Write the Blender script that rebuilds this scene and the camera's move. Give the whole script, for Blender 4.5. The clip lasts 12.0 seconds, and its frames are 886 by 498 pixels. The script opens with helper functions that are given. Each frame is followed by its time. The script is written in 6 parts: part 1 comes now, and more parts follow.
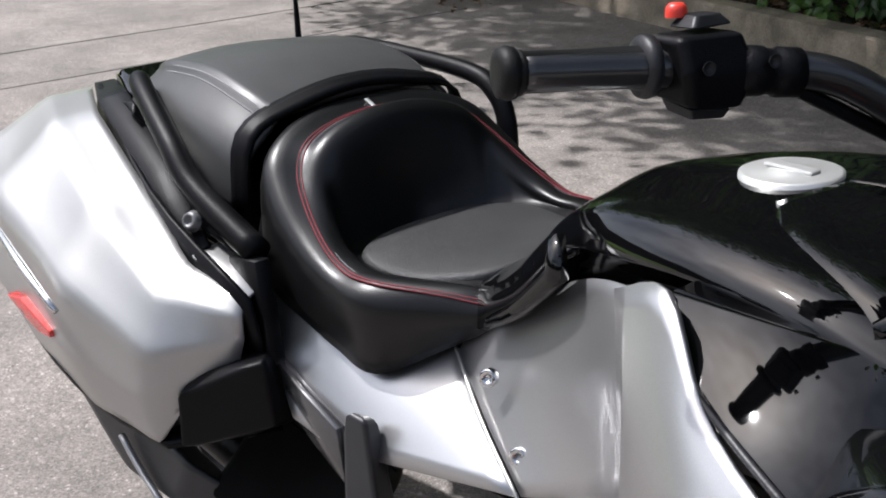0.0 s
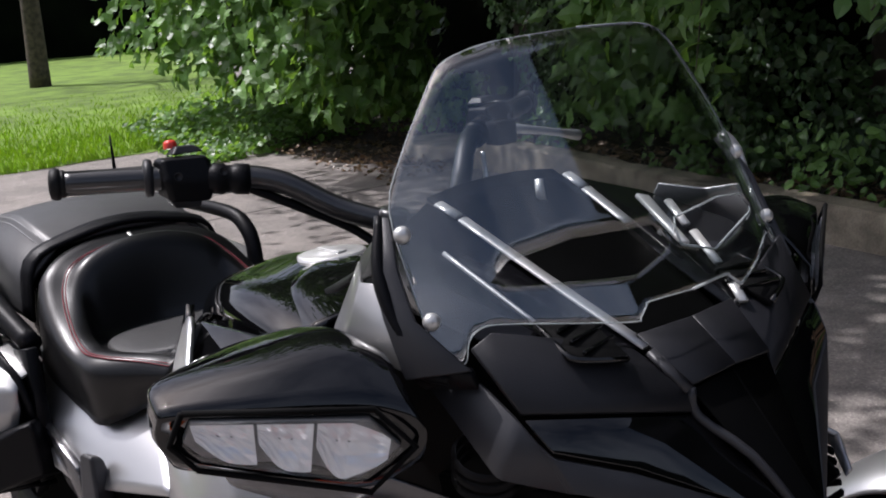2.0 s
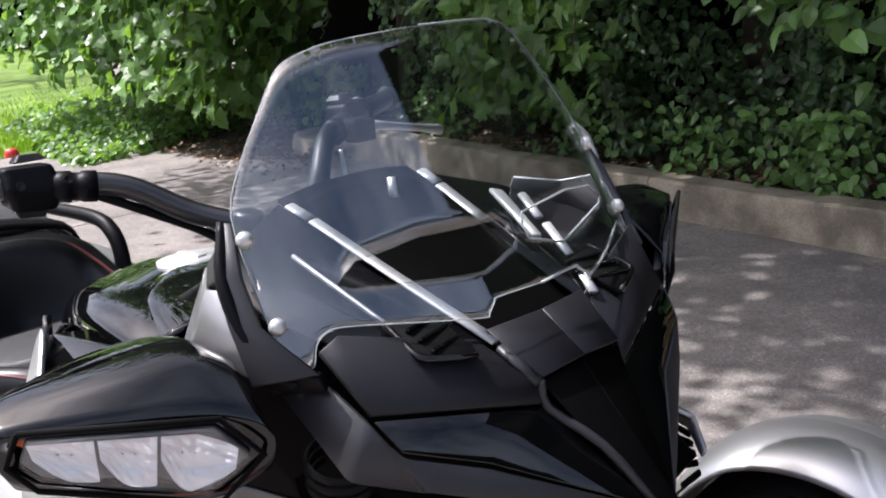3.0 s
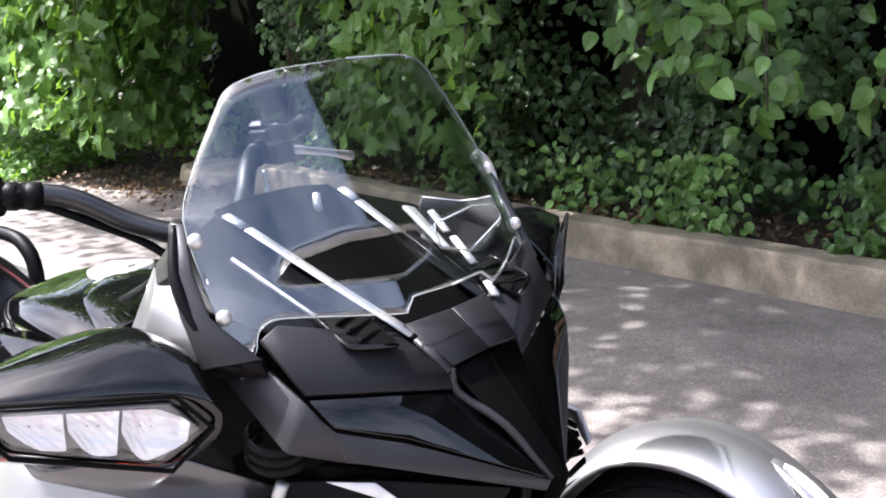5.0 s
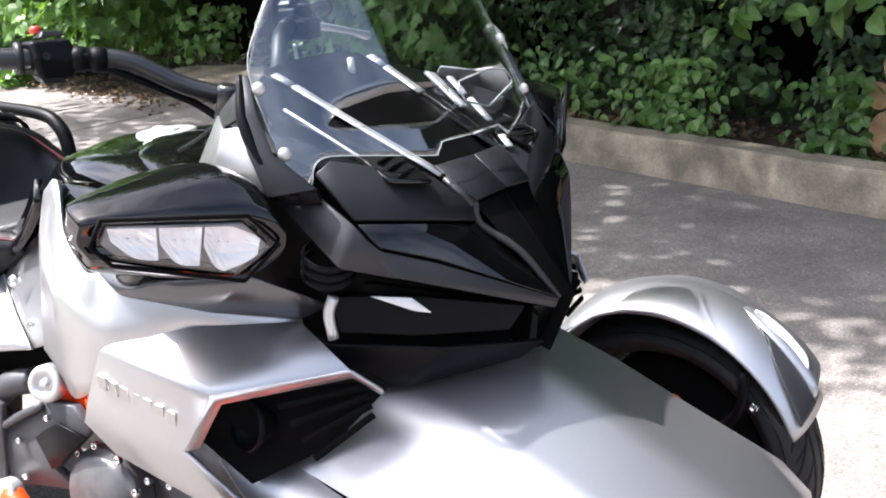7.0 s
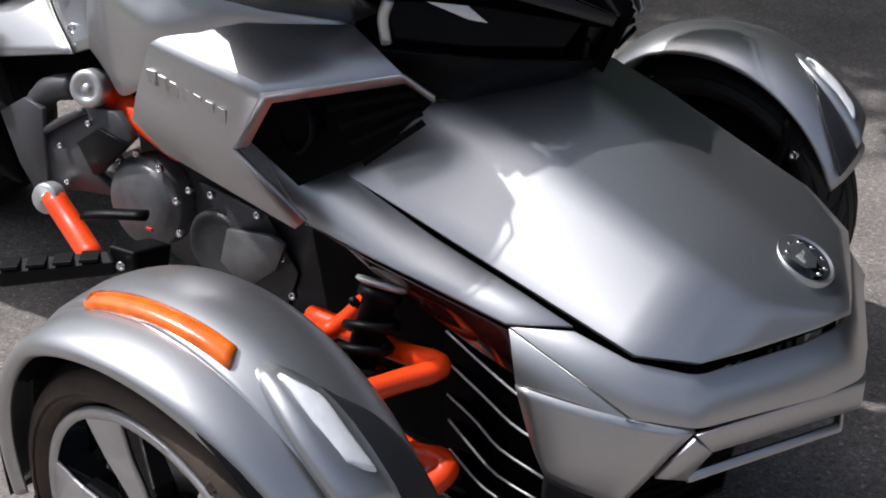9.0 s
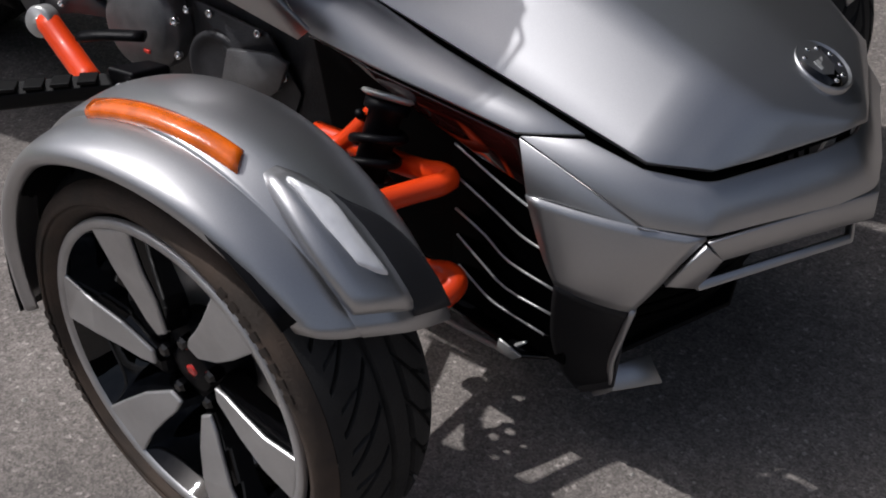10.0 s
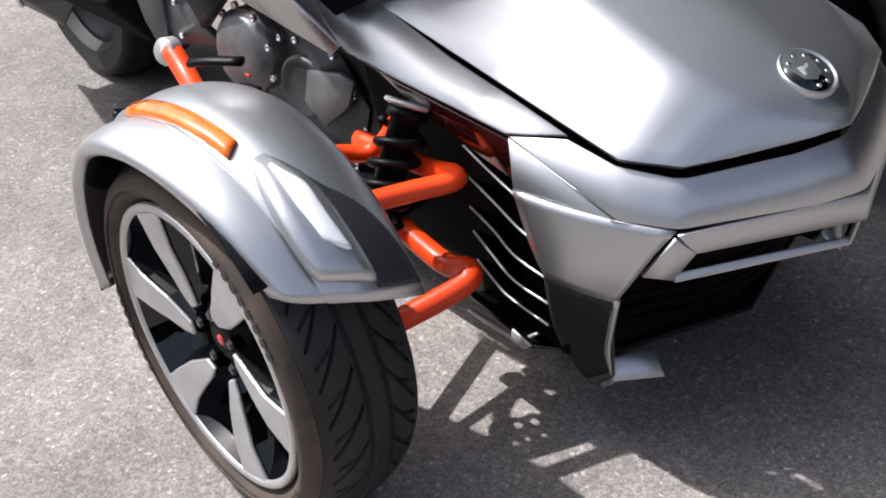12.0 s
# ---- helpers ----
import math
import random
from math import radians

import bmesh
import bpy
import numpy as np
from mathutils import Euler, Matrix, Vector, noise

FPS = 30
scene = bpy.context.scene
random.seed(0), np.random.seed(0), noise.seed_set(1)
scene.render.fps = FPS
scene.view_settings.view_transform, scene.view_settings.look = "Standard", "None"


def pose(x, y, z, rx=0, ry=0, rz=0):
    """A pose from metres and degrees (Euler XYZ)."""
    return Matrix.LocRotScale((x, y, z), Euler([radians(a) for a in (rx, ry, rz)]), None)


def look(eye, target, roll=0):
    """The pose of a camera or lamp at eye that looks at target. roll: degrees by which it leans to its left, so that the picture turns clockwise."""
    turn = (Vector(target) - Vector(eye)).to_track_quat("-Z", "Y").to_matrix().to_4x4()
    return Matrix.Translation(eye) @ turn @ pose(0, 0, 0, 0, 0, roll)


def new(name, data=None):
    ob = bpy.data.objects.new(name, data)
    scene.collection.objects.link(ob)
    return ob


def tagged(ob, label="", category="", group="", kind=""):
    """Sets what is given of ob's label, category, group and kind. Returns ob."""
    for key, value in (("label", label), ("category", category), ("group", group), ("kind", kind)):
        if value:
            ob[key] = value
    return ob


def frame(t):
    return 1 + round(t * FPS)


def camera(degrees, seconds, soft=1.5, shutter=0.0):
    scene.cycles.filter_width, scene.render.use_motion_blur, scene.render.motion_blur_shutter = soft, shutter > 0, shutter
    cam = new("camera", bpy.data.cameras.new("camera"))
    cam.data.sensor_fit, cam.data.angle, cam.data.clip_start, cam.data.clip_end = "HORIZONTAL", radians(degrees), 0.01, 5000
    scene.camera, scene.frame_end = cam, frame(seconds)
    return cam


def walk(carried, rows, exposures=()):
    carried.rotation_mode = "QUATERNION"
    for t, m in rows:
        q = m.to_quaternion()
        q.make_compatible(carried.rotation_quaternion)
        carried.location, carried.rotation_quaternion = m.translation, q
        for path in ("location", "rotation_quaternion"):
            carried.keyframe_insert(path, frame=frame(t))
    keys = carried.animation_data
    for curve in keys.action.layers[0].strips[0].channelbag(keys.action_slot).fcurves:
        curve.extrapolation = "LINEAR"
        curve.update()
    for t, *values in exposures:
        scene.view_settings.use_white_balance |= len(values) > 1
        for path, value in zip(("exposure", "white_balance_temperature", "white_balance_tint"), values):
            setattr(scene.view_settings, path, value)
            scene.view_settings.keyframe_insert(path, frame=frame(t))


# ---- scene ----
cam = camera(42.61, 12.0, soft=1.9)
PATH = [
    (0, (-0.0439, -0.9214, 1.3180), (-1.4822, 0.2531, 0.5752), -2.28),
    (0.5, (0.1394, -0.9828, 1.2991), (-1.3845, 0.1348, 0.6444), -1.57),
    (1, (0.3379, -1.0265, 1.3191), (-1.1531, 0.1829, 0.7586), -1.96),
    (1.5, (0.5488, -0.9551, 1.3109), (-1.0196, 0.1672, 0.7810), -3.71),
    (2, (0.7056, -0.8796, 1.3218), (-0.8107, 0.3467, 0.8781), -4.88),
    (2.5, (0.7223, -0.8401, 1.3281), (-0.6951, 0.4902, 0.8579), -6.48),
    (4.5, (0.7976, -0.8440, 1.3153), (-0.5457, 0.5733, 0.8829), -3.92),
    (5, (0.8153, -0.9918, 1.3327), (-0.4264, 0.5167, 0.9052), -3.62),
    (5.5, (0.8598, -1.1238, 1.3300), (-0.3073, 0.4360, 0.8773), -3.02),
    (6, (0.8874, -1.1962, 1.3204), (-0.3003, 0.3414, 0.8456), -2.14),
    (6.5, (0.9037, -1.2059, 1.3095), (-0.2891, 0.3127, 0.7887), -2.87),
    (8.5, (0.8882, -1.2410, 1.2496), (-0.2767, 0.1736, 0.4483), -1.34),
    (9, (0.8798, -1.2544, 1.2243), (-0.2472, 0.1061, 0.2867), -0.34),
    (9.5, (0.8720, -1.2601, 1.1996), (-0.2146, 0.0547, 0.1553), -0.84),
    (10, (0.8743, -1.2665, 1.1708), (-0.1661, -0.0129, 0.0105), -0.82),
    (10.5, (0.8868, -1.2828, 1.1476), (-0.1252, -0.0881, -0.0967), 0.51),
    (11, (0.9072, -1.3020, 1.1327), (-0.0726, -0.1588, -0.1837), 2.70),
    (11.5, (0.9720, -1.2629, 1.1422), (-0.1455, -0.1361, -0.0749), -1.91),
    (12, (1.1914, -1.1802, 1.1704), (-0.1641, -0.1656, 0.1060), -6.96),
]
walk(cam, [(t, look(eye, target, roll)) for t, eye, target, roll in PATH], [(t, e, kelvin, tint) for t, e, kelvin, tint in ((0.0, 0.35, 6100, 12), (1.0, 0.1, 6100, 13), (1.5, 0.0, 6100, 13), (2.0, 0.08, 6150, 17), (2.5, 0.5, 6150, 17), (4.5, 1.65, 6150, 18), (5.5, 1.93, 6150, 17), (6.5, 1.87, 6150, 15), (8.5, 0.5, 6050, 12), (9.0, -0.12, 6050, 12), (9.5, -0.85, 6050, 12), (10.0, -0.80, 6150, 13), (10.5, -0.2, 6400, 14), (11.0, 0.25, 6500, 14), (11.5, 0.52, 6250, 13), (12.0, 0.58, 6100, 12))])

# ---------- world and light ----------
SUN = Vector((-0.545, -0.285, 1.0)).normalized()
world = bpy.data.worlds.new("sky")
scene.world = world
world.use_nodes = True
wn = world.node_tree
sky = wn.nodes.new("ShaderNodeTexSky")
sky.sky_type = 'NISHITA'
sky.sun_disc = False
sky.sun_elevation = math.asin(SUN.z)
sky.sun_rotation = math.atan2(SUN.x, SUN.y) % (2 * math.pi)
sky.air_density, sky.dust_density = 1.0, 4.5
# broken white cloud over the whole sky
wco = wn.nodes.new("ShaderNodeTexCoord")
cloud = wn.nodes.new("ShaderNodeTexNoise")
cloud.inputs["Scale"].default_value, cloud.inputs["Detail"].default_value, cloud.inputs["Roughness"].default_value = 2.3, 7.0, 0.6
wn.links.new(wco.outputs["Generated"], cloud.inputs["Vector"])
cover = wn.nodes.new("ShaderNodeValToRGB")
cover.color_ramp.elements[0].position, cover.color_ramp.elements[1].position = 0.38, 0.64
wn.links.new(cloud.outputs["Fac"], cover.inputs[0])
skymix = wn.nodes.new("ShaderNodeMix")
skymix.data_type, skymix.blend_type = 'RGBA', 'ADD'
# cloud takes its brightness from the sky behind it, so it is brightest near the sun
grey = wn.nodes.new("ShaderNodeRGBToBW")
wn.links.new(sky.outputs[0], grey.inputs[0])
lit = wn.nodes.new("ShaderNodeMath")
lit.operation, lit.inputs[1].default_value, lit.inputs[2].default_value = 'MULTIPLY_ADD', 0.9, 1.8
wn.links.new(grey.outputs[0], lit.inputs[0])
wn.links.new(lit.outputs[0], skymix.inputs[7])
wn.links.new(cover.outputs[0], skymix.inputs[0])
wn.links.new(sky.outputs[0], skymix.inputs[6])
wn.links.new(skymix.outputs[2], wn.nodes["Background"].inputs[0])
wn.nodes["Background"].inputs[1].default_value = 0.085
sun = new("sun", bpy.data.lights.new("sun", 'SUN'))
sun.data.energy, sun.data.angle, sun.data.color = 4.6, radians(0.9), (1.0, 0.97, 0.93)
sun.matrix_world = look(SUN * 30, (0, 0, 0))


# ---------- materials ----------
def mat(name, color, rough=0.5, metal=0.0, coat=0.0, var=0.0, var_scale=8.0, bump=0.0, bump_scale=80.0,
        coat_rough=0.05, spec=0.5, second=None, grain=0.0, grain_scale=200.0, rough_var=0.0, trans=0.0, emit=0.0, per_object=0.0):
    m = bpy.data.materials.new(name)
    m.use_nodes = True
    t = m.node_tree
    p = t.nodes["Principled BSDF"]
    p.inputs["Base Color"].default_value = (*color, 1)
    p.inputs["Roughness"].default_value = rough
    p.inputs["Metallic"].default_value = metal
    p.inputs["Coat Weight"].default_value = coat
    p.inputs["Coat Roughness"].default_value = coat_rough
    p.inputs["Specular IOR Level"].default_value = spec
    p.inputs["Transmission Weight"].default_value = trans
    if emit:
        p.inputs["Emission Color"].default_value = (*color, 1)
        p.inputs["Emission Strength"].default_value = emit
    co = t.nodes.new("ShaderNodeTexCoord")

    def tex(scale, detail=4.0):
        n = t.nodes.new("ShaderNodeTexNoise")
        n.inputs["Scale"].default_value = scale
        n.inputs["Detail"].default_value = detail
        t.links.new(co.outputs["Object"], n.inputs["Vector"])
        return n

    last = None
    if var:
        n = tex(var_scale)
        r = t.nodes.new("ShaderNodeValToRGB")
        c2 = second or tuple(c * (1 - var) for c in color)
        r.color_ramp.elements[0].position, r.color_ramp.elements[1].position = 0.35, 0.65
        r.color_ramp.elements[0].color = (*c2, 1)
        r.color_ramp.elements[1].color = (*[min(1, c * (1 + var * 0.5)) for c in color], 1)
        t.links.new(n.outputs["Fac"], r.inputs[0])
        last = r.outputs[0]
    if grain:
        n = tex(grain_scale, 2.0)
        mx = t.nodes.new("ShaderNodeMix")
        mx.data_type, mx.blend_type = 'RGBA', 'OVERLAY'
        mx.inputs[0].default_value = grain
        if last:
            t.links.new(last, mx.inputs[6])
        else:
            mx.inputs[6].default_value = (*color, 1)
        t.links.new(n.outputs["Fac"], mx.inputs[7])
        last = mx.outputs[2]
    if per_object:
        oi = t.nodes.new("ShaderNodeNewGeometry")
        hs = t.nodes.new("ShaderNodeHueSaturation")
        mr = t.nodes.new("ShaderNodeMapRange")
        mr.inputs[3].default_value, mr.inputs[4].default_value = 1 - per_object, 1 + per_object
        t.links.new(oi.outputs["Random Per Island"], mr.inputs[0])
        t.links.new(mr.outputs[0], hs.inputs["Value"])
        if last:
            t.links.new(last, hs.inputs["Color"])
        else:
            hs.inputs["Color"].default_value = (*color, 1)
        last = hs.outputs[0]
    if last:
        t.links.new(last, p.inputs["Base Color"])
    if rough_var:
        n = tex(var_scale * 3)
        mr = t.nodes.new("ShaderNodeMapRange")
        mr.inputs[3].default_value, mr.inputs[4].default_value = max(0, rough - rough_var), min(1, rough + rough_var)
        t.links.new(n.outputs["Fac"], mr.inputs[0])
        t.links.new(mr.outputs[0], p.inputs["Roughness"])
    if bump:
        n = tex(bump_scale, 3.0)
        b = t.nodes.new("ShaderNodeBump")
        b.inputs["Strength"].default_value = bump
        b.inputs["Distance"].default_value = 0.003
        t.links.new(n.outputs["Fac"], b.inputs["Height"])
        t.links.new(b.outputs[0], p.inputs["Normal"])
    return m


def leaf_mat(name, color, second, glow=0.35):
    m = mat(name, color, rough=0.38, var=0.3, var_scale=1.3, second=second, per_object=0.5, spec=0.45)
    t = m.node_tree
    p = t.nodes["Principled BSDF"]
    tr = t.nodes.new("ShaderNodeBsdfTranslucent")
    tr.inputs[0].default_value = (color[0] * 1.6, color[1] * 1.6, color[2] * 0.6, 1)
    mx = t.nodes.new("ShaderNodeMixShader")
    mx.inputs[0].default_value = glow
    t.links.new(p.outputs[0], mx.inputs[1])
    t.links.new(tr.outputs[0], mx.inputs[2])
    t.links.new(mx.outputs[0], t.nodes["Material Output"].inputs[0])
    return m


def glass_mat(name, tint=(0.9, 0.95, 0.96), rough=0.0, gloss=0.06):
    m = bpy.data.materials.new(name)
    m.use_nodes = True
    t = m.node_tree
    gl = t.nodes.new("ShaderNodeBsdfGlossy")
    gl.inputs["Roughness"].default_value = rough
    tp = t.nodes.new("ShaderNodeBsdfTransparent")
    tp.inputs[0].default_value = (*tint, 1)
    lw = t.nodes.new("ShaderNodeLayerWeight")
    lw.inputs[0].default_value = 0.5
    pw = t.nodes.new("ShaderNodeMath")
    pw.operation, pw.inputs[1].default_value = 'POWER', 4.0
    t.links.new(lw.outputs["Facing"], pw.inputs[0])
    mr = t.nodes.new("ShaderNodeMapRange")
    mr.inputs[3].default_value, mr.inputs[4].default_value = gloss, 0.95
    t.links.new(pw.outputs[0], mr.inputs[0])
    mx = t.nodes.new("ShaderNodeMixShader")
    t.links.new(mr.outputs[0], mx.inputs[0])
    t.links.new(tp.outputs[0], mx.inputs[1])
    t.links.new(gl.outputs[0], mx.inputs[2])
    t.links.new(mx.outputs[0], t.nodes["Material Output"].inputs[0])
    return m


SILVER = mat("silver_paint", (0.52, 0.52, 0.525), rough=0.39, metal=0.95, coat=0.3, coat_rough=0.06, var=0.03, var_scale=2.0, grain=0.12, grain_scale=900, rough_var=0.012)
CASESILVER = mat("side_case_paint", (0.42, 0.417, 0.41), rough=0.42, metal=0.75, coat=0.4, coat_rough=0.1, var=0.04, var_scale=4.0, grain=0.12, grain_scale=900, rough_var=0.015)
GLOSS = mat("gloss_black", (0.003, 0.003, 0.0035), rough=0.035, spec=0.55, var=0.2, var_scale=6, rough_var=0.008)
SATIN = mat("satin_black_plastic", (0.004, 0.004, 0.005), rough=0.42, spec=0.13, var=0.25, var_scale=12, bump=0.15, bump_scale=600, rough_var=0.06)
GREY = mat("grey_plastic", (0.028, 0.028, 0.031), rough=0.40, spec=0.4, var=0.2, var_scale=10, bump=0.12, bump_scale=700, rough_var=0.05)
CHEEKSATIN = mat("satin_cheek_plastic", (0.010, 0.010, 0.012), rough=0.45, spec=0.35, var=0.2, var_scale=12, bump=0.12, bump_scale=700)
BLADEGREY = mat("grey_blade_paint", (0.13, 0.13, 0.135), rough=0.26, metal=0.75, coat=0.4, var=0.1, var_scale=6)
GREYPLATE = mat("moulded_grey_plate", (0.016, 0.016, 0.018), rough=0.42, spec=0.3, var=0.2, var_scale=10, bump=0.12, bump_scale=600, rough_var=0.05)
PILLARGREY = mat("grey_pillar_paint", (0.30, 0.30, 0.30), rough=0.38, metal=0.8, coat=0.4, var=0.08, var_scale=4)
NOSEBLACK = mat("deep_black_panel", (0.002, 0.002, 0.002), rough=0.45, spec=0.03, var=0.2, var_scale=8)
DASHBLACK = mat("dash_black", (0.005, 0.005, 0.006), rough=0.16, spec=0.35, var=0.2, var_scale=9, rough_var=0.04)
# plain black for hidden parts; in openings it paints the shade inside
DARK = mat("black_and_cavity_shade", (0.003, 0.003, 0.003), rough=0.8, spec=0.1, var=0.3, var_scale=20)
RUBBER = mat("tyre_rubber", (0.017, 0.017, 0.017), rough=0.62, spec=0.35, var=0.3, var_scale=25, bump=0.3, bump_scale=300)
SIDEWALL = mat("dusty_sidewall", (0.070, 0.048, 0.034), rough=0.8, var=0.4, var_scale=14, second=(0.045, 0.034, 0.026), bump=0.3, bump_scale=260)
GRIPRUB = mat("grip_rubber", (0.006, 0.006, 0.006), rough=0.55, spec=0.2, bump=0.12, bump_scale=500, var=0.2)
LEATHER = mat("seat_vinyl", (0.005, 0.005, 0.0055), rough=0.34, spec=0.42, var=0.2, var_scale=7, bump=0.08, bump_scale=420, rough_var=0.05)
LEATHER2 = mat("seat_vinyl_smooth", (0.045, 0.045, 0.045), rough=0.42, spec=0.55, var=0.2, var_scale=7, bump=0.12, bump_scale=500, rough_var=0.05)
INSERT = mat("grained_vinyl", (0.036, 0.036, 0.036), rough=0.46, spec=0.4, var=0.15, var_scale=8, bump=0.5, bump_scale=500, rough_var=0.05)
THREAD = mat("red_thread", (0.16, 0.012, 0.02), rough=0.7, var=0.2, bump=0.4, bump_scale=900)
PALETHREAD = mat("grey_thread", (0.2, 0.2, 0.2), rough=0.7, var=0.2, bump=0.4, bump_scale=900)
ORANGE = mat("orange_frame_paint", (0.92, 0.065, 0.006), rough=0.38, coat=0.15, spec=0.35, var=0.12, var_scale=9, rough_var=0.05)
AMBER = mat("amber_lens", (0.88, 0.16, 0.006), rough=0.2, coat=1.0, var=0.25, var_scale=40, bump=0.2, bump_scale=250)
REDLENS = mat("red_lens", (0.65, 0.02, 0.015), rough=0.15, coat=1.0, var=0.25, var_scale=60, bump=0.2, bump_scale=300)
CHROME = mat("chrome", (0.75, 0.75, 0.75), rough=0.14, metal=1.0, var=0.08, rough_var=0.04)
ALLOY = mat("machined_alloy", (0.55, 0.545, 0.54), rough=0.4, metal=0.7, var=0.1, var_scale=20, grain=0.1, grain_scale=600)
WHITEALLOY = mat("satin_aluminium", (0.62, 0.62, 0.6), rough=0.35, metal=0.6, var=0.08, var_scale=15)
ENGINE = mat("engine_casting", (0.17, 0.17, 0.172), rough=0.42, metal=0.5, var=0.3, var_scale=18, bump=0.3, bump_scale=300)
CASTBLACK = mat("black_cast_metal", (0.050, 0.050, 0.053), rough=0.42, metal=0.35, var=0.35, var_scale=18, bump=0.35, bump_scale=300)
PLATE = mat("frame_plate_plastic", (0.062, 0.062, 0.067), rough=0.45, spec=0.45, var=0.2, var_scale=10, bump=0.12, bump_scale=600)
BARBLACK = mat("bar_black_enamel", (0.010, 0.010, 0.011), rough=0.33, spec=0.6, coat=0.5, var=0.2, var_scale=20)
LENS = mat("lamp_reflector", (0.95, 0.95, 0.96), rough=0.32, metal=0.25, var=0.10, var_scale=35, bump=0.3, bump_scale=90)
CELL = mat("faceted_reflector", (0.95, 0.95, 0.96), rough=0.26, metal=0.40, var=0.10, var_scale=35, bump=0.35, bump_scale=130)
CLEAR = glass_mat("clear_lens", (0.95, 0.96, 0.97), 0.02, 0.05)
SHIELD = glass_mat("windshield_acrylic", (0.90, 0.93, 0.94), 0.0, 0.15)
EDGE = mat("polished_acrylic_edge", (0.42, 0.45, 0.45), rough=0.2, coat=0.6, var=0.15, var_scale=30)
KILLRED = mat("red_switch", (0.75, 0.05, 0.03), rough=0.4, var=0.15)
TYREMARK = mat("raised_tyre_marking", (0.035, 0.025, 0.018), rough=0.75, var=0.3, var_scale=20)
LETTER = mat("raised_badge_silver", (0.5, 0.5, 0.49), rough=0.3, metal=0.9, var=0.08)
# black gloss tinted red for the orange arms mirrored in it
GLOSS_ORANGE_CAST = mat("gloss_orange_reflection", (0.035, 0.006, 0.005), rough=0.1, coat=1.0, coat_rough=0.03, var=0.3, var_scale=12)


# ---------- mesh helpers ----------
def part(name, bm, material, parent=None, label="", smooth=True):
    me = bpy.data.meshes.new(name)
    bmesh.ops.recalc_face_normals(bm, faces=bm.faces)
    for f in bm.faces:
        f.smooth = smooth
    bm.to_mesh(me)
    bm.free()
    me.materials.append(material)
    ob = new(name, me)
    if parent:
        ob.parent = parent
    if label:
        tagged(ob, label)
    return ob


def raw(name, verts, faces, material, parent=None, smooth=False):
    me = bpy.data.meshes.new(name)
    me.from_pydata(verts, [], faces)
    me.materials.append(material)
    me.polygons.foreach_set("use_smooth", [smooth] * len(me.polygons))
    me.update()
    ob = new(name, me)
    if parent:
        ob.parent = parent
    return ob


def spline(pts, n):
    """Catmull-Rom through pts, n steps a span."""
    p = [Vector(q) for q in pts]
    if n <= 1 or len(p) < 3:
        out = []
        for a, b in zip(p, p[1:]):
            out += [a.lerp(b, i / n) for i in range(n)]
        return out + [p[-1]]
    p = [p[0] * 2 - p[1]] + p + [p[-1] * 2 - p[-2]]
    out = []
    for i in range(1, len(p) - 2):
        a, b, c, d = p[i - 1:i + 3]
        for k in range(n):
            u = k / n
            out.append(0.5 * (2 * b + (c - a) * u + (2 * a - 5 * b + 4 * c - d) * u * u + (3 * b - a - 3 * c + d) * u ** 3))
    return out + [p[-2]]


def flip(pts, s):
    return [(x, y * s, z) for x, y, z in pts]


def finish(ob, thick=0.0, bevel=0.0, segs=2, offset=-1.0):
    if thick:
        m = ob.modifiers.new("thickness", 'SOLIDIFY')
        m.thickness, m.offset = thick, offset
    if bevel:
        m = ob.modifiers.new("edges", 'BEVEL')
        m.width, m.segments, m.limit_method, m.angle_limit = bevel, segs, 'ANGLE', radians(18)
        m.harden_normals = False
    return ob


def sheet(name, rows, material, parent=None, nu=5, nv=5, thick=0.004, s=1, label="", bevel=0.0):
    """A curved panel through a small net of control points."""
    net = [spline(flip(r, s), nu) for r in rows]
    cols = [spline([r[i] for r in net], nv) for i in range(len(net[0]))]
    bm = bmesh.new()
    vs = [[bm.verts.new(p) for p in c] for c in cols]
    for i in range(len(vs) - 1):
        for j in range(len(vs[0]) - 1):
            bm.faces.new((vs[i][j], vs[i + 1][j], vs[i + 1][j + 1], vs[i][j + 1]))
    bmesh.ops.remove_doubles(bm, verts=bm.verts, dist=1e-5)
    return finish(part(name, bm, material, parent, label), thick, bevel, offset=0.0)


def folded(rows):
    """The same net with points added near every corner, so that a sheet through it folds tightly."""
    def thicken(line):
        out = [Vector(line[0])]
        for a, b in zip(line, line[1:]):
            a, b = Vector(a), Vector(b)
            out += [a.lerp(b, 0.30), a.lerp(b, 0.70), b]
        return out

    wide = [thicken(r) for r in rows]
    cols = [thicken([r[i] for r in wide]) for i in range(len(wide[0]))]
    return [[tuple(c[j]) for c in cols] for j in range(len(cols[0]))]


def facets(name, verts, faces, material, parent=None, thick=0.005, bevel=0.004, s=1, label="", segs=3):
    """A folded panel of flat facets with softened edges."""
    bm = bmesh.new()
    vs = [bm.verts.new(p) for p in flip(verts, s)]
    for f in faces:
        bm.faces.new([vs[i] for i in f])
    ob = part(name, bm, material, parent, label, smooth=False)
    if bevel:
        finish(ob, 0, bevel, segs)
        finish(ob, thick, 0, offset=0.0)
        m = ob.modifiers.new("rim", 'BEVEL')
        m.width, m.segments, m.limit_method, m.angle_limit = min(0.0012, thick * 0.3), 1, 'ANGLE', radians(60)
        for p in ob.data.polygons:
            p.use_smooth = True
        ob.modifiers["edges"].harden_normals = True
    else:
        finish(ob, thick, 0, offset=0.0)
    return ob


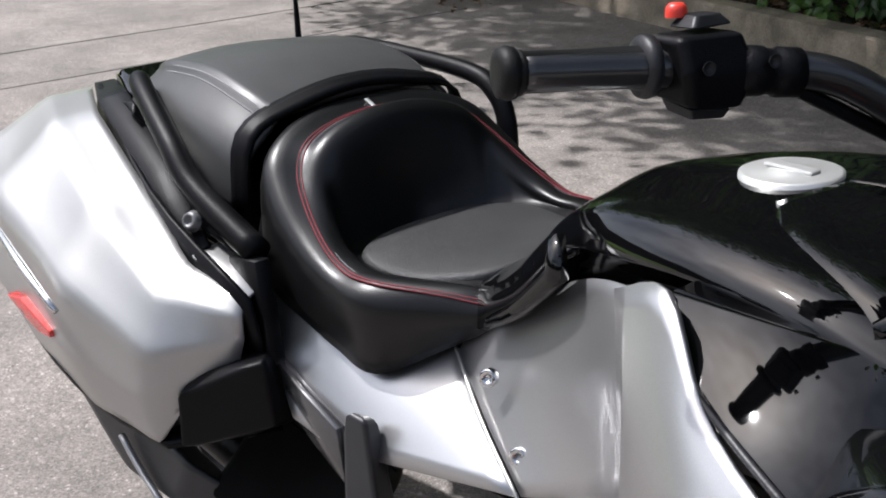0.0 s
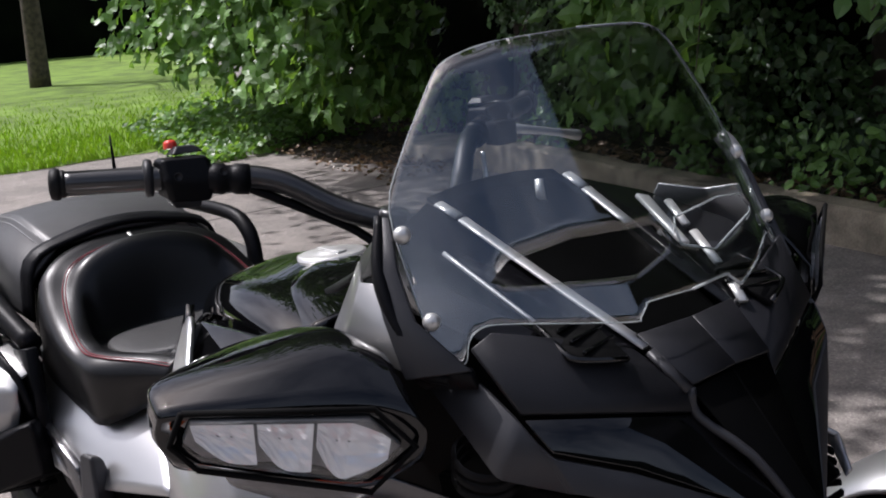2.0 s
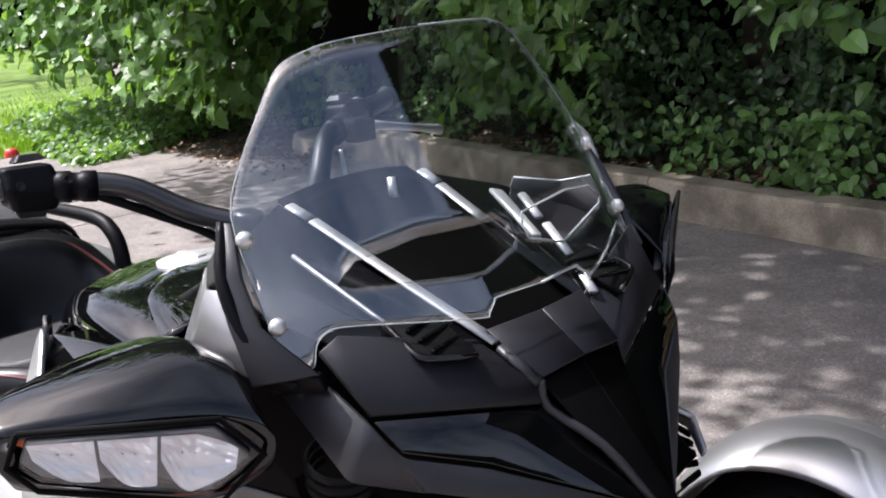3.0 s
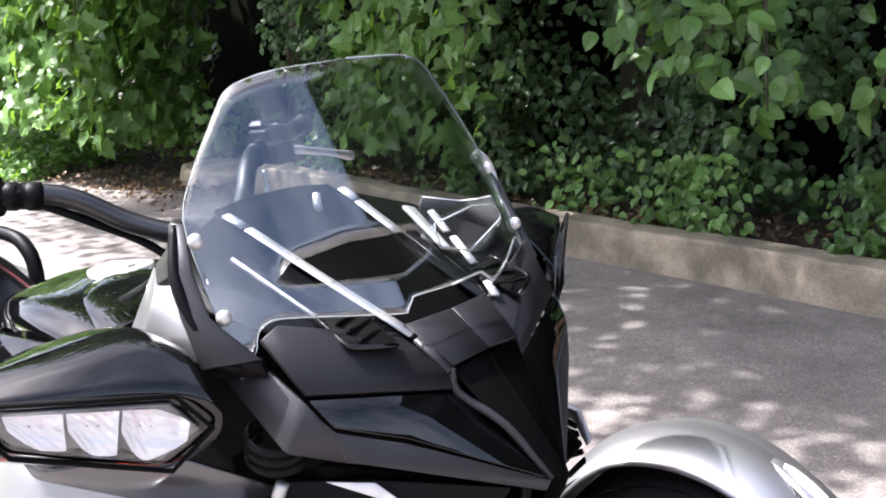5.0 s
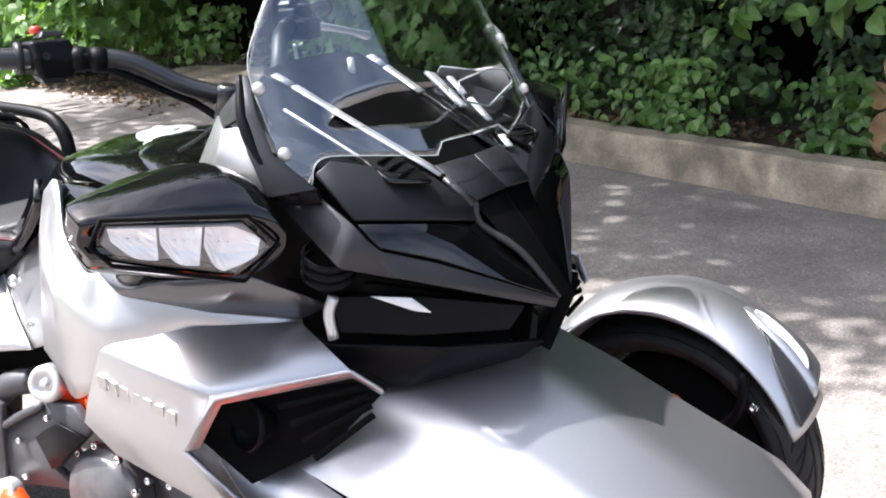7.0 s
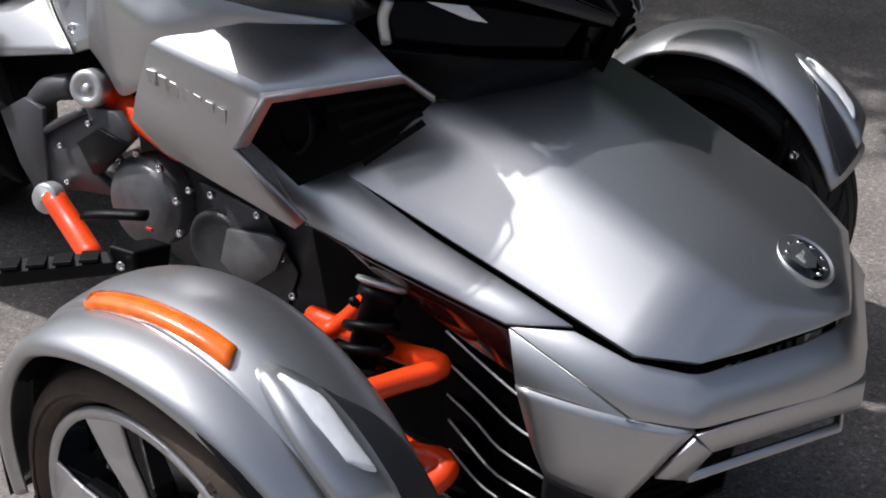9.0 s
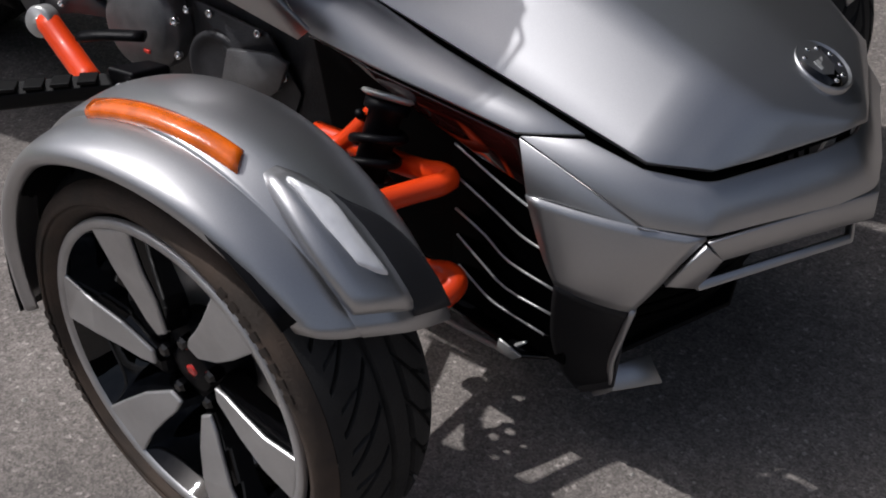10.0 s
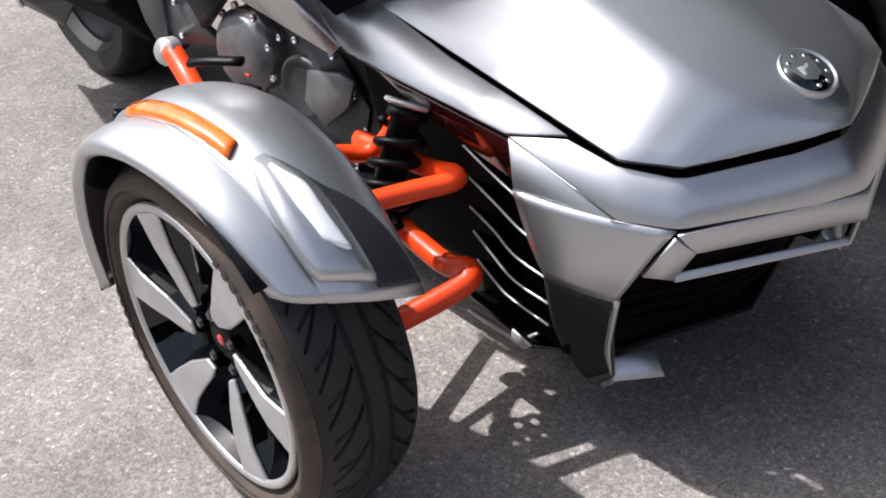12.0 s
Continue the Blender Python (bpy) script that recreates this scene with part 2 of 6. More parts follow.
def solid(name, top, bottom, material, parent=None, bevel=0.004, s=1, label="", segs=2):
    """A closed body between two outlines with the same number of corners."""
    bm = bmesh.new()
    a = [bm.verts.new(p) for p in flip(top, s)]
    b = [bm.verts.new(p) for p in flip(bottom, s)]
    n = len(a)
    bm.faces.new(a)
    bm.faces.new(b[::-1])
    for i in range(n):
        bm.faces.new((a[i], b[i], b[(i + 1) % n], a[(i + 1) % n]))
    ob = part(name, bm, material, parent, label, smooth=True)
    finish(ob, 0, bevel, segs)
    ob.modifiers["edges"].harden_normals = True
    return ob


def tube(name, pts, radius, material, parent=None, n=6, sides=12, s=1, label="", flat=1.0):
    """A round bar along a curve; radius may be a list, one for each control point."""
    path = spline(flip(pts, s), n)
    if isinstance(radius, (int, float)):
        rr = [radius] * len(path)
    else:
        rr = [v.x for v in spline([(r, 0, 0) for r in radius], n)]
    bm = bmesh.new()
    rings = []
    up = Vector((0, 0, 1))
    for i, p in enumerate(path):
        d = (path[min(i + 1, len(path) - 1)] - path[max(i - 1, 0)]).normalized()
        if abs(d.dot(up)) > 0.95:
            up = Vector((1, 0, 0))
        x = d.cross(up).normalized()
        y = x.cross(d).normalized()
        up = y
        rings.append([bm.verts.new(p + rr[i] * (math.cos(2 * math.pi * k / sides) * x + flat * math.sin(2 * math.pi * k / sides) * y)) for k in range(sides)])
    for a, b in zip(rings, rings[1:]):
        for k in range(sides):
            bm.faces.new((a[k], a[(k + 1) % sides], b[(k + 1) % sides], b[k]))
    bm.faces.new(rings[0][::-1])
    bm.faces.new(rings[-1])
    return part(name, bm, material, parent, label)


def lathe(name, profile, centre, axis, material, parent=None, sides=32, s=1, label="", smooth=True):
    """profile: (radius, distance along the axis)."""
    c = Vector(centre)
    c.y *= s
    ax = Vector(axis)
    ax.y *= s
    ax.normalize()
    x = ax.orthogonal().normalized()
    y = ax.cross(x)
    bm = bmesh.new()
    rings = []
    for r, h in profile:
        if r < 1e-6:
            rings.append([bm.verts.new(c + ax * h)])
        else:
            rings.append([bm.verts.new(c + ax * h + r * (math.cos(2 * math.pi * k / sides) * x + math.sin(2 * math.pi * k / sides) * y)) for k in range(sides)])
    for a, b in zip(rings, rings[1:]):
        for k in range(sides):
            q = [a[k % len(a)], a[(k + 1) % len(a)], b[(k + 1) % len(b)], b[k % len(b)]]
            q = list(dict.fromkeys(q))
            if len(q) > 2:
                bm.faces.new(q)
    return part(name, bm, material, parent, label, smooth)


def box(name, centre, size, material, parent=None, bevel=0.004, s=1, turn=(0, 0, 0), label=""):
    bm = bmesh.new()
    bmesh.ops.create_cube(bm, size=1, matrix=pose(centre[0], centre[1] * s, centre[2], turn[0] * s, turn[1], turn[2] * s) @ Matrix.Diagonal((*size, 1)))
    return finish(part(name, bm, material, parent, label, smooth=False), 0, bevel)


def bolt(parent, at, axis, r=0.008, material=None, s=1, name="bolt", label=""):
    return lathe(name, [(0, 0.0), (r * 0.35, -0.001), (r * 0.45, 0.004), (r * 0.9, 0.005), (r, 0.003), (r, -0.004)], at, axis, material or CHROME, parent, 14, s, label)


def asphalt_mat():
    m = mat("asphalt", (0.20, 0.178, 0.160), rough=0.88, var=0.22, var_scale=0.9, second=(0.165, 0.148, 0.135), bump=0.35, bump_scale=330, rough_var=0.06)
    t = m.node_tree
    p = t.nodes["Principled BSDF"]
    src = p.inputs["Base Color"].links[0].from_socket
    co = t.nodes.new("ShaderNodeTexCoord")
    for scale, lo, hi, amount in ((310.0, 0.25, 1.8, 0.42), (120.0, 0.40, 1.7, 0.30)):
        v = t.nodes.new("ShaderNodeTexVoronoi")
        v.inputs["Scale"].default_value = scale
        t.links.new(co.outputs["Object"], v.inputs["Vector"])
        sep = t.nodes.new("ShaderNodeSeparateColor")
        t.links.new(v.outputs["Color"], sep.inputs[0])
        mr = t.nodes.new("ShaderNodeMapRange")
        mr.inputs[3].default_value, mr.inputs[4].default_value = lo, hi
        t.links.new(sep.outputs[0], mr.inputs[0])
        mx = t.nodes.new("ShaderNodeMix")
        mx.data_type, mx.blend_type = 'RGBA', 'MULTIPLY'
        mx.inputs[0].default_value = amount
        t.links.new(src, mx.inputs[6])
        t.links.new(mr.outputs[0], mx.inputs[7])
        src = mx.outputs[2]
    # single pale stones in the surface
    v = t.nodes.new("ShaderNodeTexVoronoi")
    v.inputs["Scale"].default_value = 170.0
    t.links.new(co.outputs["Object"], v.inputs["Vector"])
    sep = t.nodes.new("ShaderNodeSeparateColor")
    t.links.new(v.outputs["Color"], sep.inputs[0])
    mr = t.nodes.new("ShaderNodeMapRange")
    mr.inputs[1].default_value, mr.inputs[2].default_value = 0.955, 0.975
    mr.inputs[3].default_value, mr.inputs[4].default_value = 1.0, 1.7
    t.links.new(sep.outputs[1], mr.inputs[0])
    mx = t.nodes.new("ShaderNodeMix")
    mx.data_type, mx.blend_type = 'RGBA', 'MULTIPLY'
    mx.inputs[0].default_value = 1.0
    t.links.new(src, mx.inputs[6])
    t.links.new(mr.outputs[0], mx.inputs[7])
    src = mx.outputs[2]
    # broad pale and dark stains, then hand-sized worn patches
    for scale, lo, hi in ((2.6, 0.78, 1.18), (13.0, 0.90, 1.11), (48.0, 0.95, 1.05)):
        n = t.nodes.new("ShaderNodeTexNoise")
        n.inputs["Scale"].default_value, n.inputs["Detail"].default_value = scale, 6.0
        t.links.new(co.outputs["Object"], n.inputs["Vector"])
        mr = t.nodes.new("ShaderNodeMapRange")
        mr.inputs[1].default_value, mr.inputs[2].default_value = 0.3, 0.7
        mr.inputs[3].default_value, mr.inputs[4].default_value = lo, hi
        t.links.new(n.outputs["Fac"], mr.inputs[0])
        mx = t.nodes.new("ShaderNodeMix")
        mx.data_type, mx.blend_type = 'RGBA', 'MULTIPLY'
        mx.inputs[0].default_value = 1.0
        t.links.new(src, mx.inputs[6])
        t.links.new(mr.outputs[0], mx.inputs[7])
        src = mx.outputs[2]
    t.links.new(src, p.inputs["Base Color"])
    return m
# ---------- three-wheeled motorcycle ----------
trike = tagged(new("three_wheel_motorcycle"), "silver and black three-wheeled touring motorcycle parked on asphalt", "motorcycle")
RIGHT, LEFT = 1, -1
ANG = [radians(a) for a in (50, 110, 170.5, 230, 288.5, 350)]


def tread_depth(a, w):
    """Groove depth of a directional tread; a: angle, w: -1 to 1 across."""
    g = 0.0
    if abs(abs(w) - 0.2) < 0.045:
        g = 0.006
    arm = (a * 32 / (2 * math.pi) + abs(w) * 2.3 + (0.5 if w > 0 else 0)) % 1.0
    sipe = (a * 32 / (2 * math.pi) + abs(w) * 1.1 + (0.0 if w > 0 else 0.5)) % 1.0
    if 0.45 < abs(w) < 0.78 and sipe < 0.09:
        g = 0.004
    if 0.24 < abs(w) < 0.82 and arm < 0.15:
        g = 0.006
    return g


def tyre(name, parent, c, r, half, s, rim_r, drop=0.010, crown=0.84, lean=0.0):
    """drop: how far the tread falls from the crown to the shoulder; lean: the tread's shift along y."""
    rs = r - drop
    steps, across = 640, 44
    verts, faces = [], []
    prof = [(rim_r, half * 0.74), (rim_r + 0.010, half * 0.90), (rim_r + 0.016, half * 0.965), (rim_r + 0.018, half * 1.00), (rim_r + 0.021, half * 1.00), (rim_r + 0.023, half * 0.995), (rim_r + 0.026, half * 1.010), (rs - 0.024, half * 1.020), (rs - 0.022, half * 1.035), (rs - 0.018, half * 1.030), (rs - 0.014, half * 1.010), (rs - 0.007, half * 0.965), (rs - 0.003, half * 0.905)]
    for i in range(steps):
        a = 2 * math.pi * i / steps
        for j in range(across + 1):
            w = -1 + 2 * j / across
            lead = a - 0.4516 * abs(w)   # the net leans with the slanted grooves
            rr = r - drop * abs(w) ** 2.6 - tread_depth(lead, w * s)
            verts.append((c[0] + rr * math.cos(lead), c[1] + lean + w * half * crown, c[2] + rr * math.sin(lead)))
    n = across + 1
    for i in range(steps):
        for j in range(across):
            k = (i + 1) % steps
            faces.append((i * n + j, i * n + j + 1, k * n + j + 1, k * n + j))
    ob = raw(name, verts, faces, RUBBER, parent)
    for side in (-1, 1):
        sw = lathe("sidewall", [(p[0], p[1] * side) for p in prof] + [(rs - 0.0005, (crown + 0.003) * half * side + lean)], c, (0, 1, 0), SIDEWALL if side * (c[1] or 1) > 0 else RUBBER, ob, 96, label="brown dusty tyre sidewall" if side * (c[1] or 1) > 0 else "black inner tyre sidewall")
    return ob


def arc_block(bm, c, y0, y1, r0, r1, a0, a1, n=4):
    rings = []
    for i in range(n + 1):
        a = a0 + (a1 - a0) * i / n
        rings.append([bm.verts.new((c[0] + r * math.cos(a), y, c[2] + r * math.sin(a))) for r, y in ((r0, y0), (r1, y0), (r1, y1), (r0, y1))])
    for p, q in zip(rings, rings[1:]):
        for k in range(4):
            bm.faces.new((p[k], p[(k + 1) % 4], q[(k + 1) % 4], q[k]))
    bm.faces.new(rings[0])
    bm.faces.new(rings[-1][::-1])


def front_wheel(s):
    c = Vector((0, -0.654 * s, 0.281))
    out = -s
    wheel = tyre("tyre", trike, c - Vector((0, out * 0.0230, 0)), 0.281, 0.0835, s, 0.211, 0.024, 0.90, -out * 0.0090)
    wheel.name = "front_wheel"
    tagged(wheel, "front wheel with black tyre and six-spoke alloy rim")
    face = c.y + out * 0.048
    # bars standing in for the raised maker's letters
    for a0, count, hgt in ((58, 8, 0.013), (-30, 7, 0.009), (215, 8, 0.013)):
        for k in range(count):
            bm = bmesh.new()
            a = radians(a0 - k * 4.4)
            arc_block(bm, c, c.y + out * 0.0608, c.y + out * 0.0634, 0.2370 - hgt / 2, 0.2370 + hgt / 2, a, a - radians(2.4), 1)
            part("raised_letter_bar", bm, TYREMARK, wheel, smooth=False)
    lathe("rim_ring", [(0.213, 0.0), (0.2125, 0.006), (0.210, 0.008), (0.2015, 0.007), (0.1995, 0.003)], (0, face, 0.281), (0, out, 0), ALLOY, wheel, 96, label="machined alloy rim edge")
    lathe("rim_barrel", [(0.1995, 0.003), (0.196, -0.006), (0.186, -0.03), (0.172, -0.085), (0.05, -0.09), (0, -0.09)], (0, face, 0.281), (0, out, 0), GLOSS, wheel, 64, label="black rim barrel")
    for k, a in enumerate(ANG):
        # each spoke: curved blade, wide at the rim
        stations = ((0.056, 12, 0.010), (0.078, 7, 0.017), (0.105, 2, 0.022), (0.150, 0, 0.028), (0.203, 0, 0.037))
        bmf, bms = bmesh.new(), bmesh.new()
        for bm, depth0, depth1, grow in ((bmf, 0.0, 0.006, 0.0), (bms, -0.030, -0.001, 0.010)):
            prev = None
            for r, sw, w in stations:
                m = a + radians(sw)
                dip = -0.024 * (1 - min(1, r / 0.16))
                ring = []
                for side, yy in ((-1, depth0), (1, depth0), (1, depth1), (-1, depth1)):
                    ww = w + (grow if yy == depth0 else 0)
                    an = m + side * ww / r
                    ring.append(bm.verts.new((r * math.cos(an), face + out * (yy + dip), 0.281 + r * math.sin(an))))
                if prev:
                    for q in range(4):
                        bm.faces.new((prev[q], prev[(q + 1) % 4], ring[(q + 1) % 4], ring[q]))
                else:
                    bm.faces.new(ring)
                prev = ring
            bm.faces.new(prev[::-1])
        sp = part("spoke", bmf, ALLOY, wheel, "machined alloy spoke face", smooth=False)
        finish(sp, 0, 0.0025)
        part("spoke_side", bms, GLOSS, sp, "black spoke flank", smooth=False)
    hubp = lathe("hub", [(0.066, -0.065), (0.062, -0.042), (0.052, -0.034), (0.034, -0.032), (0.032, -0.026), (0.028, -0.024), (0, -0.023)], (0, face, 0.281), (0, out, 0), SATIN, wheel, 40, label="black hub with centre cap")
    lathe("cap_mark", [(0.010, 0.0), (0.009, 0.002), (0.004, 0.002), (0, 0.001)], (0.0, face - out * 0.023, 0.281), (0, out, 0), REDLENS, hubp, 5, label="small red mark")
    for k in range(5):
        a = radians(20 + 72 * k)
        lathe("lug_nut", [(0.0095, -0.02), (0.0095, 0.002), (0.006, 0.006), (0, 0.006)], (0.043 * math.cos(a), face - out * 0.020, 0.281 + 0.043 * math.sin(a)), (0, out, 0), GLOSS, hubp, 6, smooth=False)
    # invented disc that blacks out the dark inside of the wheel
    lathe("added_inner_disc", [(0.196, -0.012), (0.19, 0.0), (0.10, 0.006), (0.06, 0.004), (0, 0.004)], (0, face - out * 0.118, 0.281), (0, -out, 0), DARK, wheel, 48, label="black disc added to darken the wheel's inner side")
    lathe("brake_disc", [(0.06, 0), (0.13, 0), (0.13, 0.006), (0.06, 0.006)], (0, face - out * 0.075, 0.281), (0, out, 0), ALLOY, wheel, 48, label="steel brake disc")
    box("caliper", (-0.085, face - out * 0.05, 0.29), (0.06, 0.05, 0.11), SATIN, wheel, 0.01)
    return wheel


def fender_point(a, y, r, s):
    return (r * math.cos(radians(a)), -y * s, 0.281 + r * math.sin(radians(a)))


def front_fender(s):
    def skin(columns):
        rows = []
        for t in range(19):
            u = t / 18
            tip, rear = max(0, (u - 0.45) / 0.55), max(0, (0.45 - u) / 0.45)
            row = []
            for y, r, end in columns:
                yy = y - 0.040 * tip ** 1.6 * max(0, (y - 0.60) / 0.14)
                yy -= 0.012 * rear if y > 0.7 else 0
                r -= 0.0055 * min(1, tip * 1.2) if r > 0.325 and y > 0.665 else 0
                row.append(fender_point(181 + (end - 181) * u, yy, r - 0.040 * rear - 0.010 * tip ** 1.5, s))
            rows.append(row)
        return rows

    # from the rolled lip over the low outer band and its step to the crown
    columns = ((0.731, 0.290, 40.8), (0.740, 0.294, 40.5), (0.743, 0.300, 40.0), (0.739, 0.307, 38.8), (0.728, 0.3135, 36.9), (0.705, 0.3185, 34.9), (0.684, 0.3203, 33.6), (0.6775, 0.3205, 33.3), (0.675, 0.3265, 33.0),
               (0.670, 0.3285, 32.6), (0.640, 0.3325, 30.8), (0.612, 0.3335, 29.2), (0.575, 0.3275, 27.0), (0.545, 0.316, 25.0), (0.524, 0.300, 23.4))
    f = sheet("front_fender", skin(columns), SILVER, trike, nu=3, nv=3, thick=0.0035, label="silver front fender over the wheel")
    # inner lining
    lin = []
    for t in range(13):
        base = 186 - 144 * t / 12
        lin.append([fender_point(base, y, 0.298, s) for y in (0.722, 0.68, 0.6, 0.53)])
    sheet("fender_liner", lin, SATIN, f, nu=2, nv=2, thick=0.003, label="black inner fender liner")
    amb = []
    for t in range(8 if s == RIGHT else 0):
        u = t / 7
        a = 109 - 37.5 * u
        h = 1.0 if 0 < t < 7 else 0.5
        y0, y1 = 0.684 - 0.024 * u, 0.660 - 0.019 * u
        amb.append([fender_point(a - 1.5, y0, 0.3200, s), fender_point(a - 1, y0 - 0.001, 0.3270 + 0.0040 * h, s), fender_point(a, (y0 + y1) / 2, 0.3305 + 0.0035 * h, s), fender_point(a + 1, y1 + 0.001, 0.3325 + 0.0015 * h, s), fender_point(a + 1, y1, 0.3280, s)])
    if s == RIGHT:
        sheet("amber_reflector", amb, AMBER, f, nu=2, nv=3, thick=0.003, label="long amber side reflector")
    # raised pod that carries the running lamp
    pod = []
    for a, skew, w0, w1, h in ((67, 0, 0.640, 0.626, 0.000), (61, 2, 0.650, 0.606, 0.006), (52, 3, 0.659, 0.600, 0.009), (44, 5, 0.659, 0.598, 0.010), (39.6, 6, 0.656, 0.597, 0.010), (37.8, 5.6, 0.652, 0.598, 0.001)):
        r = 0.330 - 0.004 * max(0, (66 - a) / 37)
        pod.append([fender_point(a, w0 + 0.004, r - 0.006, s), fender_point(a - 0.1 * skew, w0, r + h * 0.8, s), fender_point(a - 0.5 * skew, (w0 + w1) / 2, r + h, s), fender_point(a - 0.9 * skew, w1, r + h * 0.8, s), fender_point(a - skew, w1 - 0.003, r - 0.006, s)])
    sheet("lamp_pod", pod, SILVER, f, nu=2, nv=2, thick=0.003, label="silver running lamp housing")
    lam = []
    for a, w0, w1 in ((63.4, 0.632, 0.626), (60, 0.634, 0.613), (53, 0.637, 0.613), (47, 0.634, 0.610), (44.6, 0.633, 0.609), (44.0, 0.631, 0.610)):
        r = 0.330 - 0.004 * max(0, (66 - a) / 37) + (0.0098 if 44.3 < a < 62 else 0.006)
        lam.append([fender_point(a, w0, r - 0.002, s), fender_point(a, w0 - 0.002, r + 0.002, s), fender_point(a - 2, (w0 + w1) / 2, r + 0.004, s), fender_point(a - 3.6, w1 + 0.002, r + 0.002, s), fender_point(a - 4, w1, r - 0.002, s)])
    sheet("running_lamp", lam, LENS, f, nu=3, nv=3, thick=0.003, label="white running lamp strip")
    # paints the shade on the fender side turned away from the sun
    shade_rows = []
    for a, w0, w1 in ((60, 0.604, 0.598), (53, 0.598, 0.566), (46, 0.596, 0.548), (40, 0.595, 0.540), (35, 0.594, 0.536), (31, 0.594, 0.534)):
        line = []
        for k in range(4):
            y = w0 + (w1 - w0) * k / 3
            r = 0.3335 - 0.005 * max(0, (0.612 - y) / 0.04) ** 1.7
            line.append(fender_point(a - 1.2 * k, y, r + 0.0022 - 0.010 * max(0, ((181 - a) / 152 - 0.45) / 0.55) ** 1.5, s))
        shade_rows.append(line)
    sheet("fender_shade", shade_rows, GREY, f, nu=3, nv=3, thick=0.003, label="dark grey patch for the shaded fender side beside the lamp")
    bolt(f, (-0.17, -0.56, 0.53), (-0.7, 0, 0.7), 0.008, s=s)
    bolt(f, (0.19, -0.535, 0.44), (0, 1, 0), 0.009, s=s)
    # strut that holds the fender
    tube("fender_strut", [(0.17, -0.545, 0.50), (0.16, -0.53, 0.42), (0.06, -0.54, 0.33)], 0.009, SATIN, f, s=s)


def suspension(s):
    for nm, pts, r in (("upper_arm", [(-0.13, -0.325, 0.40), (0.03, -0.322, 0.404), (0.096, -0.325, 0.416), (0.108, -0.342, 0.416), (0.085, -0.40, 0.417), (0.04, -0.53, 0.42)], 0.015),
                       ("upper_arm_brace", [(-0.01, -0.325, 0.475), (-0.08, -0.335, 0.40), (-0.10, -0.42, 0.415), (0.02, -0.53, 0.42)], 0.014),
                       ("lower_arm", [(-0.07, -0.325, 0.278), (0.045, -0.325, 0.248), (0.106, -0.328, 0.264), (0.120, -0.350, 0.254), (0.085, -0.45, 0.226), (0.02, -0.56, 0.185)], 0.018),
                       ("lower_arm_brace", [(-0.16, -0.28, 0.27), (-0.06, -0.45, 0.23), (0.02, -0.56, 0.185)], 0.016)):
        tube(nm, pts, r, ORANGE, trike, n=8, s=s, label="orange painted suspension arm")
    top, bot = Vector((0.005, -0.325, 0.485)), Vector((0.02, -0.47, 0.245))
    ax = (bot - top).normalized()
    sh = lathe("shock_absorber", [(0, -0.004), (0.03, -0.004), (0.03, 0.008), (0.022, 0.012), (0.022, 0.13), (0.012, 0.135), (0.012, 0.27), (0, 0.27)], top, ax, SATIN, trike, 24, s, "black shock absorber with coil spring")
    lathe("top_cap", [(0, 0), (0.036, 0.0), (0.038, 0.004), (0.03, 0.008), (0, 0.008)], top - ax * 0.014, ax, WHITEALLOY, sh, 24, s, "pale metal top cap")
    x = ax.orthogonal().normalized()
    y = ax.cross(x)
    coil = [top + ax * (0.02 + 0.2 * i / 60) + 0.032 * (math.cos(i * 0.68) * x + math.sin(i * 0.68) * y) for i in range(61)]
    tube("coil_spring", [tuple(p) for p in coil], 0.0065, SATIN, sh, n=2, sides=8, s=s)
    tube("steering_rod", [(-0.06, -0.2, 0.30), (-0.04, -0.56, 0.29)], 0.01, SATIN, trike, s=s)
    lathe("knuckle", [(0, -0.04), (0.05, -0.04), (0.06, 0.0), (0.05, 0.04), (0, 0.04)], (0.0, -0.57, 0.29), (0, 1, 0), SATIN, trike, 20, s)


